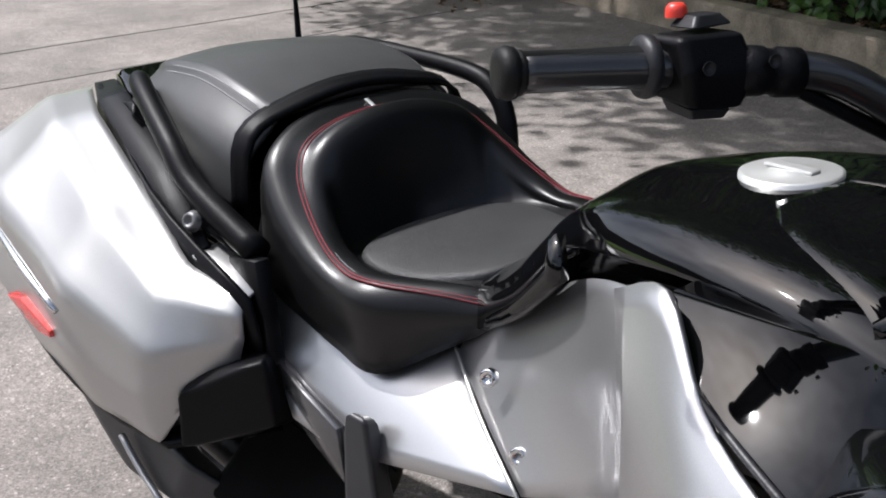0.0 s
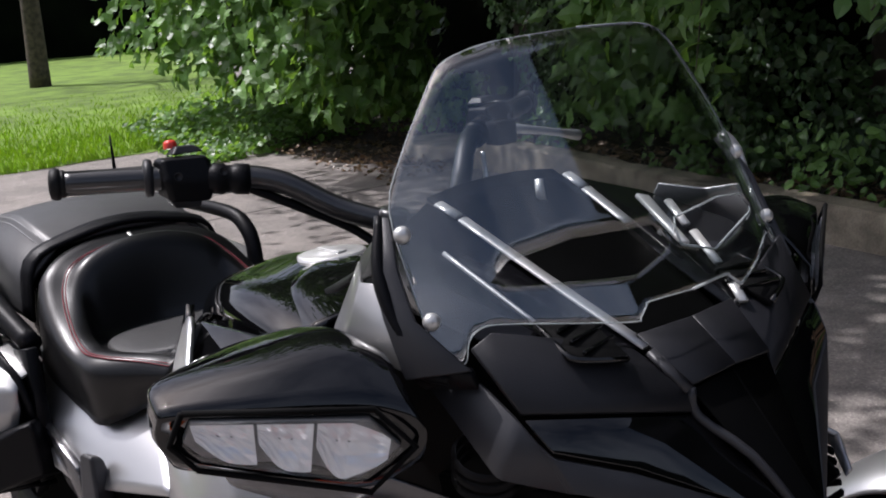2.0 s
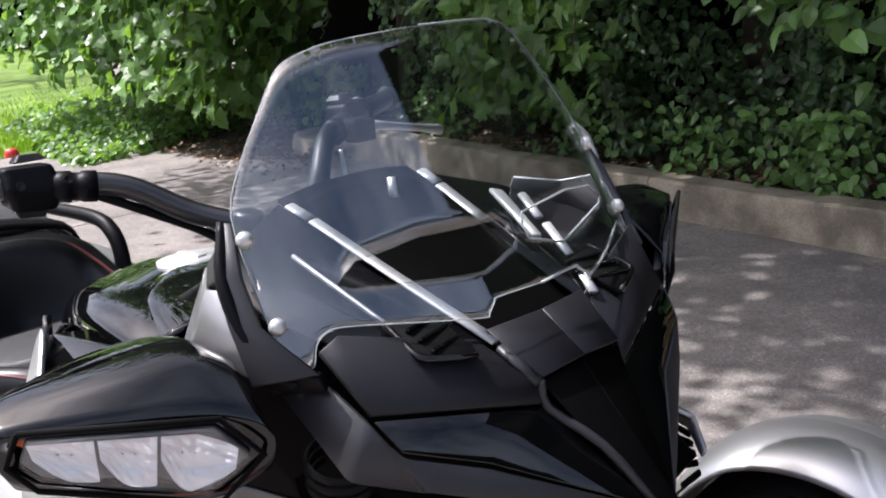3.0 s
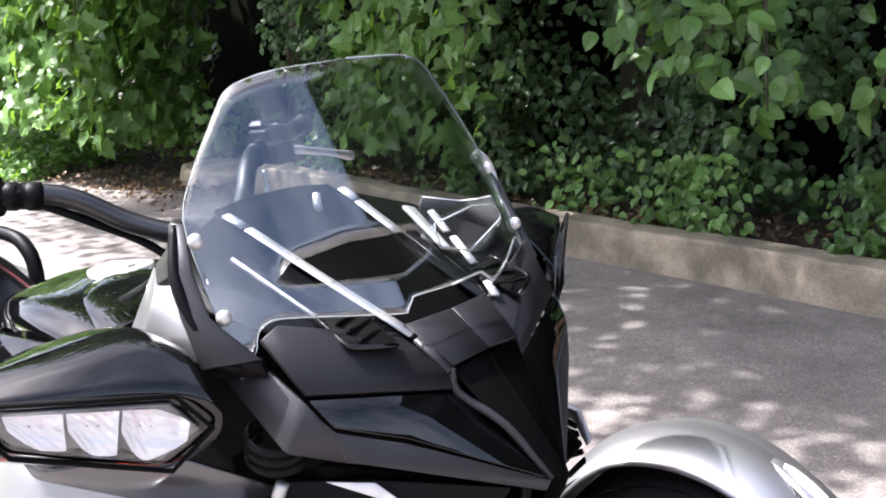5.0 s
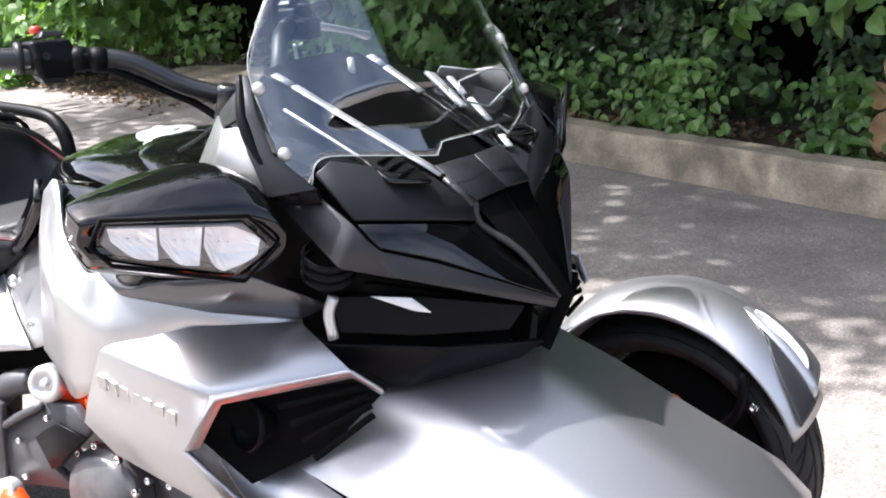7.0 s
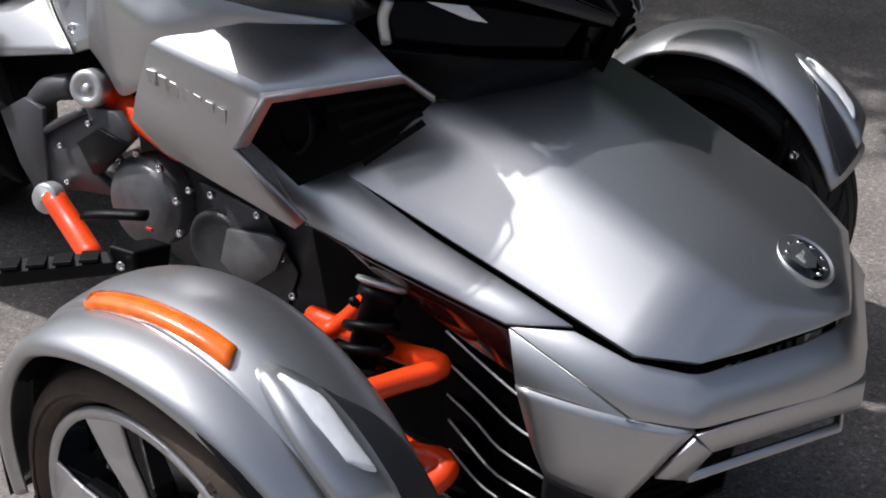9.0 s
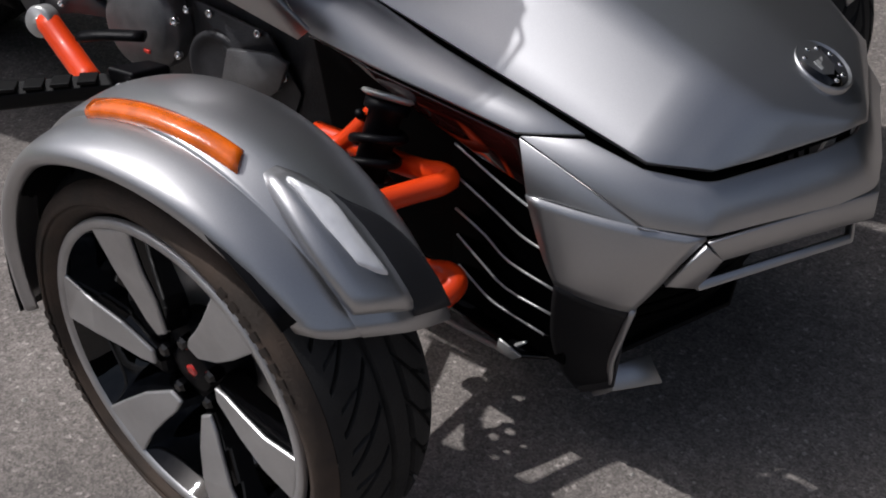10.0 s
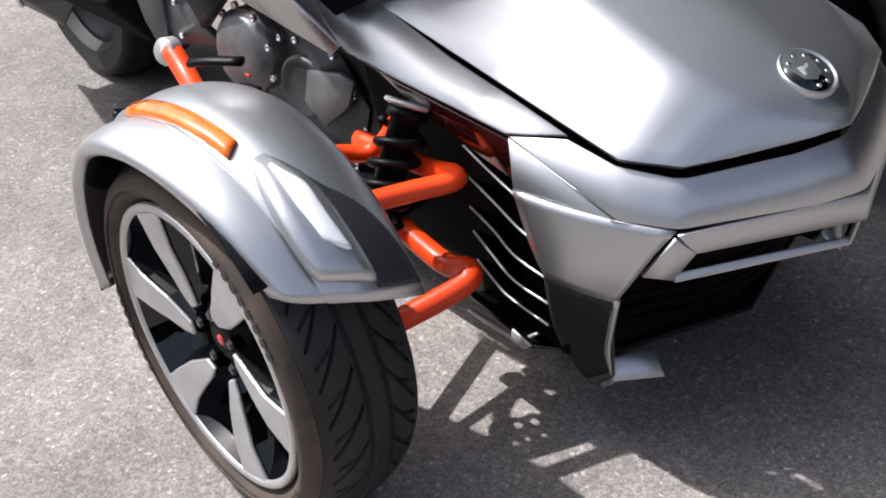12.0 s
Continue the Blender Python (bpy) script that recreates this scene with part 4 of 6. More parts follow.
def front_fairing(s):
    facets("upper_cheek", [(-0.055, -0.242, 1.000), (-0.044, -0.226, 1.013), (-0.008, -0.086, 0.972), (0.050, -0.066, 0.934), (0.056, -0.062, 0.910), (-0.007, -0.230, 0.944)], [(0, 1, 2, 3, 4, 5)], CHEEKSATIN, trike, 0.006, 0.004, s, "satin black upper cheek panel")
    facets("gloss_window", [(-0.004, -0.229, 0.939), (0.055, -0.061, 0.906), (0.142, -0.018, 0.806), (0.050, -0.143, 0.878), (0.019, -0.219, 0.910)], [(0, 1, 2, 3, 4)], GLOSS, trike, 0.005, 0.002, s, "gloss black cheek insert")
    facets("fairing_wing", [(-0.115, -0.252, 0.962), (-0.048, -0.240, 0.968), (-0.006, -0.233, 0.938), (0.018, -0.222, 0.907), (0.050, -0.145, 0.874), (0.144, -0.014, 0.803), (0.138, -0.016, 0.790), (0.030, -0.204, 0.869), (-0.012, -0.258, 0.890)],
           [(0, 1, 2, 8), (2, 3, 7, 8), (3, 4, 7), (4, 5, 6, 7)], GREY, trike, 0.006, 0.005, s, "dark grey wing of the front fairing")
    facets("nose_centre", [(0.050, -0.062, 0.931), (0.052, 0, 0.936), (0.160, 0, 0.808), (0.140, -0.008, 0.801), (0.118, 0, 0.72), (0.112, -0.016, 0.735)], [(0, 1, 2, 3), (3, 2, 4, 5)], NOSEBLACK, trike, 0.005, 0.003, s, "deep black nose centre")
    if s == RIGHT:
        tube("nose_edge", [(0.052, -0.063, 0.934), (0.058, -0.061, 0.906), (0.102, -0.036, 0.868), (0.142, -0.008, 0.803)], 0.005, GREY, trike, n=3, sides=8, s=s, label="grey nose edge trim")
        tube("ridge_foot", [(0.014, -0.074, 0.966), (0.052, -0.064, 0.932)], 0.009, GREY, trike, n=2, sides=8, s=s, flat=0.5)
    facets("dash_strip", [(-0.002, -0.076, 0.980), (0.054, -0.062, 0.9365), (0.058, 0, 0.9415), (0.006, 0, 0.981)], [(0, 1, 2, 3)], CHEEKSATIN, trike, 0.004, 0.002, s, "satin strip across the nose")
    # ridge bar
    tube("ridge_bar", [(-0.222, -0.098, 1.077), (-0.12, -0.088, 1.029), (0.010, -0.075, 0.970)] if s == RIGHT else [(-0.222, -0.098, 1.077), (-0.19, -0.095, 1.062), (-0.15, -0.090, 1.044)], 0.0085, ALLOY, trike, n=3, sides=8, s=s, flat=0.32, label="grey ridge bar on the dash")
    tube("ridge_cap", [(-0.256, -0.102, 1.092), (-0.228, -0.099, 1.080)], 0.0085, WHITEALLOY, trike, n=2, sides=8, s=s, flat=0.32, label="pale tip of the ridge bar")
    if s == RIGHT:
        tube("outer_bar", [(-0.180, -0.163, 1.058), (-0.11, -0.160, 1.027), (-0.052, -0.156, 1.000)], 0.0026, ALLOY, trike, n=3, sides=8, s=s, label="slim pale bar beside the dash")
    else:
        for a, b in (((-0.166, -0.180, 1.052), (-0.122, -0.157, 1.032)), ((-0.108, -0.153, 1.026), (-0.055, -0.127, 1.001)), ((-0.041, -0.120, 0.995), (0.004, -0.090, 0.975))):
            tube("outer_bar", [a, b], 0.006, WHITEALLOY, trike, n=2, sides=8, s=s, flat=0.5, label="slim pale bar beside the dash")
        facets("dash_blade", [(-0.186, -0.143, 1.064), (-0.176, -0.156, 1.060), (-0.09, -0.122, 1.020), (-0.095, -0.112, 1.022)], [(0, 1, 2, 3)], WHITEALLOY, trike, 0.006, 0.002, s, "pale tapered blade on the dash")
    facets("lower_vent", [(-0.052, -0.166, 1.002), (-0.010, -0.166, 0.984), (0.004, -0.158, 0.977), (0.022, -0.112, 0.969), (-0.045, -0.104, 0.999)], [(0, 1, 2, 3, 4)], DARK, trike, 0.006, 0.002, s, "black lower dash vent")
    tube("vent_rim", [(-0.054, -0.160, 1.004), (-0.012, -0.168, 0.986), (0.003, -0.162, 0.979), (0.021, -0.116, 0.971)], 0.0035, GLOSS, trike, n=3, sides=8, s=s, label="gloss black vent rim")
    facets("dash_side", [(-0.28, -0.10, 1.090), (0.005, -0.075, 0.966), (-0.045, -0.22, 0.998), (-0.13, -0.245, 1.02), (-0.24, -0.22, 1.050)], [(0, 1, 2, 3, 4)], DASHBLACK, trike, 0.005, 0.003, s, "satin black dash side")
    for k in range(3):
        box("vent_bar", (-0.035 + 0.016 * k, -0.128, 0.998 - 0.0075 * k), (0.004, 0.055, 0.006), GLOSS, trike, 0.001, s, (0, 26, 12))
    # windshield trim and the pillars behind it
    tube("windshield_trim", [(-0.150, -0.262, 1.118), (-0.132, -0.281, 1.072), (-0.112, -0.284, 1.030), (-0.088, -0.275, 0.984), (-0.070, -0.258, 0.972)], [0.004, 0.0075, 0.0075, 0.0075, 0.006], SATIN, trike, n=5, sides=10, s=s, flat=1.3, label="satin black windshield trim")
    facets("trim_panel", [(-0.156, -0.262, 1.118), (-0.136, -0.286, 1.072), (-0.116, -0.292, 1.030), (-0.086, -0.296, 0.979), (-0.046, -0.250, 0.983), (-0.092, -0.274, 1.028), (-0.114, -0.272, 1.072), (-0.140, -0.256, 1.116)], [(0, 1, 6, 7), (1, 2, 5, 6), (2, 3, 4, 5)], GREY, trike, 0.008, 0.003, s, "dark grey panel under the windshield edge")
    facets("trim_foot", [(-0.105, -0.287, 0.985), (-0.09, -0.276, 0.988), (-0.050, -0.247, 0.982), (-0.046, -0.243, 0.966), (-0.10, -0.262, 0.960)], [(0, 1, 2, 3, 4)], SATIN, trike, 0.01, 0.004, s)
    facets("pillar", [(-0.285, -0.237, 0.974), (-0.226, -0.235, 1.060), (-0.181, -0.268, 1.051), (-0.130, -0.282, 1.060), (-0.088, -0.285, 0.978), (-0.178, -0.297, 1.000)], [(0, 1, 2, 5), (2, 3, 4, 5)], PILLARGREY, trike, 0.005, 0.005, s, "grey painted pillar beside the tank")
    if s == RIGHT:
        facets("pillar_cap", [(-0.226, -0.233, 1.062), (-0.170, -0.245, 1.100), (-0.152, -0.252, 1.114), (-0.132, -0.274, 1.072), (-0.181, -0.266, 1.053)], [(0, 1, 2, 3, 4)], GREY, trike, 0.005, 0.004, s, "dark pillar cap")
    # lower lamp with pale end piece
    lo = hull("lower_lamp", [(-0.062, -0.232, 0.838), (-0.048, -0.232, 0.790), (0.008, -0.165, 0.832), (0.095, -0.055, 0.762), (0.108, -0.032, 0.794), (0.030, -0.158, 0.776), (-0.10, -0.17, 0.83), (-0.08, -0.17, 0.79), (0.04, -0.03, 0.8), (0.04, -0.03, 0.76)], SATIN, trike, 0.004, s, "black lower lamp")
    tube("lamp_end", [(-0.046, -0.238, 0.842), (-0.053, -0.242, 0.818), (-0.050, -0.240, 0.786)], 0.0075, WHITEALLOY, lo, n=4, sides=8, s=s, label="pale lamp end piece")
    facets("lamp_flash", [(-0.015, -0.205, 0.838), (0.020, -0.165, 0.830), (0.040, -0.150, 0.808), (0.022, -0.165, 0.812)], [(0, 1, 2, 3)], LENS, lo, 0.003, 0.001, s, "bright lamp insert")
    # ledge colour taken down to black to carry the shadow on it
    facets("lamp_ledge", [(-0.105, -0.252, 0.800), (-0.055, -0.246, 0.780), (0.055, -0.15, 0.764), (0.118, -0.012, 0.74), (0.085, -0.02, 0.712), (0.0, -0.160, 0.702), (-0.060, -0.210, 0.704)], [(0, 1, 6), (1, 2, 5, 6), (2, 3, 4, 5)], SATIN, trike, 0.006, 0.003, s, "ledge under the lower lamp, blackened for its shade")
    for k in range(3):
        lathe("gaiter_ring", [(0.030, -0.005), (0.035, 0), (0.030, 0.005)], (-0.062 + 0.006 * k, -0.228 - 0.004 * k, 0.868 + 0.014 * k), (0.35, -0.2, 0.9), SATIN, trike, 24, s, "black ribbed gaiter")
    # unseen dark fillers added to stop light leaking through the fairing
    hull("lamp_gap_filler", [(-0.14, -0.23, 0.85), (-0.02, -0.19, 0.85), (0.08, -0.03, 0.79), (-0.14, -0.20, 0.68), (-0.05, -0.18, 0.69), (0.07, -0.02, 0.70), (-0.14, -0.02, 0.85), (-0.14, -0.02, 0.66)], DARK, trike, 0.004, s)
    hull("fairing_filler", [(-0.30, -0.23, 0.98), (-0.24, -0.20, 1.035), (-0.26, -0.05, 1.07), (-0.08, -0.17, 0.998), (-0.05, -0.03, 0.985), (-0.10, -0.24, 0.97), (-0.05, -0.22, 0.86), (-0.10, -0.2, 0.80), (0.02, -0.08, 0.90), (0.08, -0.02, 0.80), (0.03, -0.02, 0.9), (-0.3, -0.02, 0.98), (-0.30, -0.2, 0.75), (-0.02, -0.02, 0.70)], DARK, trike, 0.004, s)


def dash():
    sheet("dash_panel", [[(-0.28, -0.100, 1.095), (-0.14, -0.088, 1.032), (0.048, -0.064, 0.930)], [(-0.28, -0.04, 1.102), (-0.14, -0.035, 1.038), (0.050, -0.03, 0.936)], [(-0.28, 0.04, 1.102), (-0.14, 0.035, 1.038), (0.050, 0.03, 0.936)], [(-0.28, 0.100, 1.095), (-0.14, 0.088, 1.032), (0.048, 0.064, 0.930)]], NOSEBLACK, trike, 4, 4, 0.004, label="black dash panel")
    sheet("gauge_cowl", [[(-0.40, -0.17, 0.985), (-0.40, -0.10, 1.000), (-0.40, 0, 1.005), (-0.40, 0.10, 1.000), (-0.40, 0.17, 0.985)], [(-0.33, -0.20, 1.005), (-0.33, -0.12, 1.035), (-0.33, 0, 1.045), (-0.33, 0.12, 1.035), (-0.33, 0.20, 1.005)], [(-0.27, -0.215, 1.030), (-0.27, -0.13, 1.075), (-0.27, 0, 1.088), (-0.27, 0.13, 1.075), (-0.27, 0.215, 1.030)]], SATIN, trike, 4, 4, 0.006, label="satin black gauge cowl")
    lathe("dash_peg", [(0, 0), (0.006, 0), (0.005, 0.025), (0, 0.026)], (-0.222, 0.022, 1.076), (-0.3, 0.2, 1), WHITEALLOY, trike, 10)
    # windshield: one bent pane with a notched lower edge
    def on_pane(y, z):
        return (0.0145 - 1.3 * y * y - 0.53 * (z - 1), y, z)

    upper = ((0.0, 1.272), (0.106, 1.268), (0.150, 1.259), (0.168, 1.251), (0.180, 1.240), (0.207, 1.206), (0.234, 1.169), (0.258, 1.125), (0.264, 1.06), (0.266, 1.0))
    lower = ((0.0, 1.010), (0.060, 1.011), (0.066, 1.008), (0.078, 0.999), (0.085, 0.997), (0.141, 1.006), (0.210, 1.016), (0.228, 1.013), (0.238, 1.004), (0.246, 0.988), (0.256, 0.986), (0.266, 0.997))

    def level(line, y):
        for (a, p), (b, q) in zip(line, line[1:]):
            if y <= b:
                return p + (q - p) * (y - a) / (b - a)
        return line[-1][1]

    hole_low = ((0.012, 1.051), (0.062, 1.036), (0.190, 1.047), (0.202, 1.052))
    hole_top = ((0.012, 1.066), (0.018, 1.076), (0.113, 1.079), (0.180, 1.069), (0.202, 1.052))
    ys = sorted({y for y, z in upper + lower + hole_low + hole_top} | {k * 0.012 for k in range(22)})
    ys = [-y for y in ys[:0:-1]] + ys
    bm = bmesh.new()
    grid = []
    for y in ys:
        a, b = level(lower, abs(y)), level(upper, abs(y))
        inside = 0.012 <= abs(y) <= 0.202
        h0, h1 = (level(hole_low, abs(y)), level(hole_top, abs(y))) if inside else (1.058, 1.058)
        grid.append([bm.verts.new(on_pane(y, a + (h0 - a) * k / 5)) for k in range(6)] + [bm.verts.new(on_pane(y, h1 + (b - h1) * k / 10)) for k in range(11)])
    for a, b in zip(grid, grid[1:]):
        for k in range(16):
            if k != 5:
                bm.faces.new((a[k], b[k], b[k + 1], a[k + 1]))
    bmesh.ops.remove_doubles(bm, verts=bm.verts, dist=1e-5)
    ws = finish(part("windshield", bm, SHIELD, trike, "clear acrylic windshield"), 0.004, offset=0.0)
    ws.visible_shadow = False
    rim = [on_pane(y, z) for y, z in upper] + [on_pane(y, z) for y, z in lower[::-1]]
    for s in (1, -1):
        tube("windshield_edge", rim, 0.0016 if s == RIGHT else 0.0007, EDGE, ws, n=3, sides=6, s=s, label="polished windshield edge")
        if s == LEFT:
            continue
        slot = [on_pane(y, z) for y, z in hole_low] + [on_pane(y, z) for y, z in hole_top[::-1]] + [on_pane(*hole_low[0])]
        tube("vent_slot_edge", slot, 0.0014 if s == RIGHT else 0.0007, EDGE, ws, n=1, sides=6, s=s, label="polished edge of the vent slot")
    for s in (1, -1):
        for p in ((-0.122, -0.258, 1.103), (-0.084, -0.262, 1.026)):
            lathe("windshield_bolt", [(0, 0.007), (0.003, 0.0066), (0.006, 0.005), (0.0082, 0.002), (0.0085, -0.003)], p, (0.75, -0.62, 0.15), WHITEALLOY, ws, 20, s, "domed bright bolt")
        bolt(ws, (-0.068, -0.260, 0.996), (0.75, -0.62, 0.15), 0.005, CHROME, s, "small_bolt")


def handlebars():
    bar = None
    for s in (RIGHT, LEFT):
        b = tube("handlebar", [(-0.385, 0.0, 1.035), (-0.41, -0.05, 1.045), (-0.455, -0.10, 1.068), (-0.50, -0.155, 1.108), (-0.535, -0.21, 1.121), (-0.577, -0.30, 1.129), (-0.615, -0.382, 1.135)], 0.0145, BARBLACK, trike, n=8, s=s, label="black enamelled handlebar")
        g0, g1 = Vector((-0.576, -0.288, 1.129)), Vector((-0.617, -0.384, 1.135))
        ax = (g1 - g0)
        L = ax.length
        g = lathe("grip", [(0.016, 0), (0.0172, 0.003), (0.0156, 0.010), (0.0148, L * 0.5), (0.0150, L - 0.007), (0.0165, L - 0.005), (0.0168, L - 0.002), (0.0158, L - 0.001), (0.0185, L), (0.0195, L + 0.005), (0.0178, L + 0.011), (0.010, L + 0.013), (0, L + 0.013)], g0, ax, GRIPRUB, b, 24, s, "black rubber grip with end cap")
        lathe("throttle_flange", [(0.014, -0.004), (0.0225, -0.002), (0.0235, 0.003), (0.0225, 0.007), (0.016, 0.009)], g0, ax, GREYPLATE, b, 28, s, "grey throttle flange")
        sw = hull("switch_box", [(-0.584, -0.280, 1.151), (-0.550, -0.285, 1.153), (-0.574, -0.222, 1.149), (-0.536, -0.228, 1.151), (-0.592, -0.279, 1.128), (-0.540, -0.288, 1.128), (-0.574, -0.214, 1.122), (-0.524, -0.222, 1.120), (-0.580, -0.280, 1.105), (-0.540, -0.282, 1.100), (-0.562, -0.232, 1.097), (-0.530, -0.233, 1.095)], SATIN, b, 0.007, s, "black handlebar switch box", 4)
        hull("switch_lip", [(-0.576, -0.274, 1.104), (-0.541, -0.281, 1.101), (-0.563, -0.240, 1.099), (-0.533, -0.244, 1.097), (-0.572, -0.271, 1.094), (-0.543, -0.276, 1.092), (-0.560, -0.244, 1.091), (-0.537, -0.247, 1.089)], GREYPLATE, sw, 0.002, s, "grey lower lip of the switch box")
        lathe("collar", [(0.014, -0.034), (0.019, -0.032), (0.019, -0.014), (0.0172, -0.012), (0.0172, -0.003), (0.019, -0.001), (0.019, 0.016), (0.014, 0.018)], (-0.527, -0.200, 1.117), (0.45, 0.85, -0.12), SATIN, b, 24, s, "black clamp collar")
        for dx, dy in ((0.0, 0.0), (0.020, 0.050)):
            lathe("switch_screw", [(0, -0.002), (0.004, -0.002), (0.0048, 0.0015), (0.0055, 0.001)], (-0.534 + dx, -0.272 + dy, 1.131), (0.9, -0.35, 0.1), GREYPLATE, sw, 12, s)
        hull("switch_key", [(-0.582, -0.262, 1.153), (-0.552, -0.268, 1.155), (-0.576, -0.222, 1.153), (-0.546, -0.228, 1.155), (-0.576, -0.255, 1.163), (-0.556, -0.26, 1.164), (-0.572, -0.23, 1.162), (-0.553, -0.235, 1.163)], GREYPLATE, sw, 0.003, s, "grey rocker switch")
        if s == RIGHT:
            st_ = lathe("stop_switch", [(0, 0.007), (0.005, 0.0065), (0.0075, 0.004), (0.0082, 0.001), (0.0082, -0.004)], (-0.578, -0.256, 1.164), (-0.1, 0.05, 1), KILLRED, sw, 20, s, "red engine stop switch")
        else:
            tube("shield_bracket", [(-0.152, -0.268, 1.120), (-0.142, -0.282, 1.102), (-0.122, -0.280, 1.066), (-0.108, -0.266, 1.048)], [0.008, 0.007, 0.003, 0.003], WHITEALLOY, trike, n=5, sides=8, s=s, label="pale windshield bracket")
            tube("clutch_lever", [(-0.515, -0.235, 1.120), (-0.505, -0.275, 1.112), (-0.530, -0.36, 1.095), (-0.557, -0.437, 1.078)], [0.009, 0.007, 0.006, 0.009], WHITEALLOY, b, n=5, sides=10, s=s, label="bare aluminium clutch lever")
            box("lever_perch", (-0.505, -0.225, 1.115), (0.03, 0.04, 0.035), SATIN, b, 0.005, s)
        tube("cable", [(-0.53, -0.20, 1.112), (-0.49, -0.13, 1.07), (-0.45, -0.08, 1.035), (-0.40, -0.05, 0.99)], 0.006, SATIN, b, n=5, sides=8, s=s, label="black control cable")
        tube("bare_cable", [(-0.478, -0.163, 1.098), (-0.470, -0.160, 1.06), (-0.43, -0.13, 1.00)], 0.0035, WHITEALLOY, b, n=5, sides=8, s=s, label="pale braided cable") if s == LEFT else None
        lathe("riser", [(0, 0.022), (0.017, 0.022), (0.019, 0.018), (0.019, -0.04), (0, -0.04)], (-0.405, -0.058, 1.042), (0.2, 0.1, 1), BARBLACK, b, 20, s, "black handlebar riser")
    hull("steering_block", [(-0.45, -0.08, 1.0), (-0.45, 0.08, 1.0), (-0.33, -0.1, 1.02), (-0.33, 0.1, 1.02), (-0.45, -0.08, 0.93), (-0.45, 0.08, 0.93), (-0.33, -0.12, 0.93), (-0.33, 0.12, 0.93)], SATIN, trike, 0.01)


def tank():
    rows = []
    for x, zt, w, zs in ((-0.925, 0.815, 0.055, 0.785), (-0.885, 0.868, 0.09, 0.84), (-0.80, 0.935, 0.128, 0.882), (-0.70, 0.958, 0.165, 0.909), (-0.60, 0.966, 0.188, 0.924), (-0.50, 0.961, 0.20, 0.922), (-0.42, 0.945, 0.206, 0.906), (-0.36, 0.93, 0.205, 0.893)):
        half = [(x, -w * 0.80, zs - 0.085), (x, -w * 0.90, zs - 0.030), (x, -w * 0.985, zs - 0.006), (x, -w, zs), (x, -w * 0.95, zs + (zt - zs) * 0.35), (x, -w * 0.80, zs + (zt - zs) * 0.70), (x, -w * 0.45, zt - 0.007)]
        rows.append(half + [(x, 0, zt)] + [(a, -b, c) for a, b, c in half[::-1]])
    tk = sheet("fuel_tank", rows, GLOSS, trike, 4, 4, 0.004, label="gloss black fuel tank")
    lathe("fuel_cap", [(0, 0.005), (0.02, 0.005), (0.022, 0.003), (0.046, 0.0035), (0.050, 0.002), (0.052, -0.012)], (-0.636, 0, 0.966), (-0.05, 0, 1), WHITEALLOY, trike, 40, label="bright round fuel cap")
    box("cap_flap", (-0.636, 0.0, 0.972), (0.055, 0.016, 0.004), WHITEALLOY, trike, 0.002)
    sheet("tank_tail", [[(-0.975, -0.112, 0.772), (-0.970, -0.06, 0.786), (-0.968, 0, 0.790), (-0.970, 0.06, 0.786), (-0.975, 0.112, 0.772)], [(-0.925, -0.128, 0.790), (-0.922, -0.07, 0.815), (-0.920, 0, 0.822), (-0.922, 0.07, 0.815), (-0.925, 0.128, 0.790)], [(-0.865, -0.132, 0.832), (-0.865, -0.075, 0.872), (-0.865, 0, 0.880), (-0.865, 0.075, 0.872), (-0.865, 0.132, 0.832)], [(-0.80, -0.13, 0.872), (-0.80, -0.08, 0.90), (-0.80, 0, 0.91), (-0.80, 0.08, 0.90), (-0.80, 0.13, 0.872)]], GLOSS, trike, 4, 4, 0.008, label="black trim where the tank meets the seat")
    for s in (RIGHT, LEFT):
        facets("tank_side", [(-0.580, -0.245, 0.934), (-0.42, -0.195, 0.915), (-0.30, -0.27, 0.87), (-0.395, -0.340, 0.864), (-0.465, -0.320, 0.886), (-0.535, -0.288, 0.904), (-0.60, -0.19, 0.92)], [(0, 1, 5), (0, 6, 1), (1, 2, 3, 4, 5)], GLOSS, trike, 0.004, 0.003, s, "gloss black panel beside the tank")
        tube("tank_side_rim", [(-0.577, -0.250, 0.934), (-0.535, -0.290, 0.903), (-0.465, -0.322, 0.884), (-0.395, -0.343, 0.862)], 0.0035, GREY, trike, n=5, sides=8, s=s, label="grey rim of the tank side panel")
        sheet("tank_shoulder", [[(-0.600, -0.075, 0.9625), (-0.56, -0.125, 0.953), (-0.506, -0.160, 0.942), (-0.43, -0.191, 0.925)], [(-0.588, -0.055, 0.969), (-0.545, -0.102, 0.965), (-0.487, -0.134, 0.958), (-0.405, -0.160, 0.945)], [(-0.575, 0, 0.970), (-0.53, 0, 0.973), (-0.47, 0, 0.971), (-0.39, 0, 0.962)]], GLOSS, trike, 5, 4, 0.004, s, "raised gloss black shoulder of the tank")
        sheet("tank_seat_joint", [[(-0.80, -0.15, 0.90), (-0.88, -0.135, 0.825), (-0.95, -0.125, 0.775)], [(-0.78, -0.165, 0.86), (-0.86, -0.155, 0.79), (-0.93, -0.145, 0.745)]], GLOSS, trike, 4, 2, 0.012, s=s, label="black trim between tank and seat")


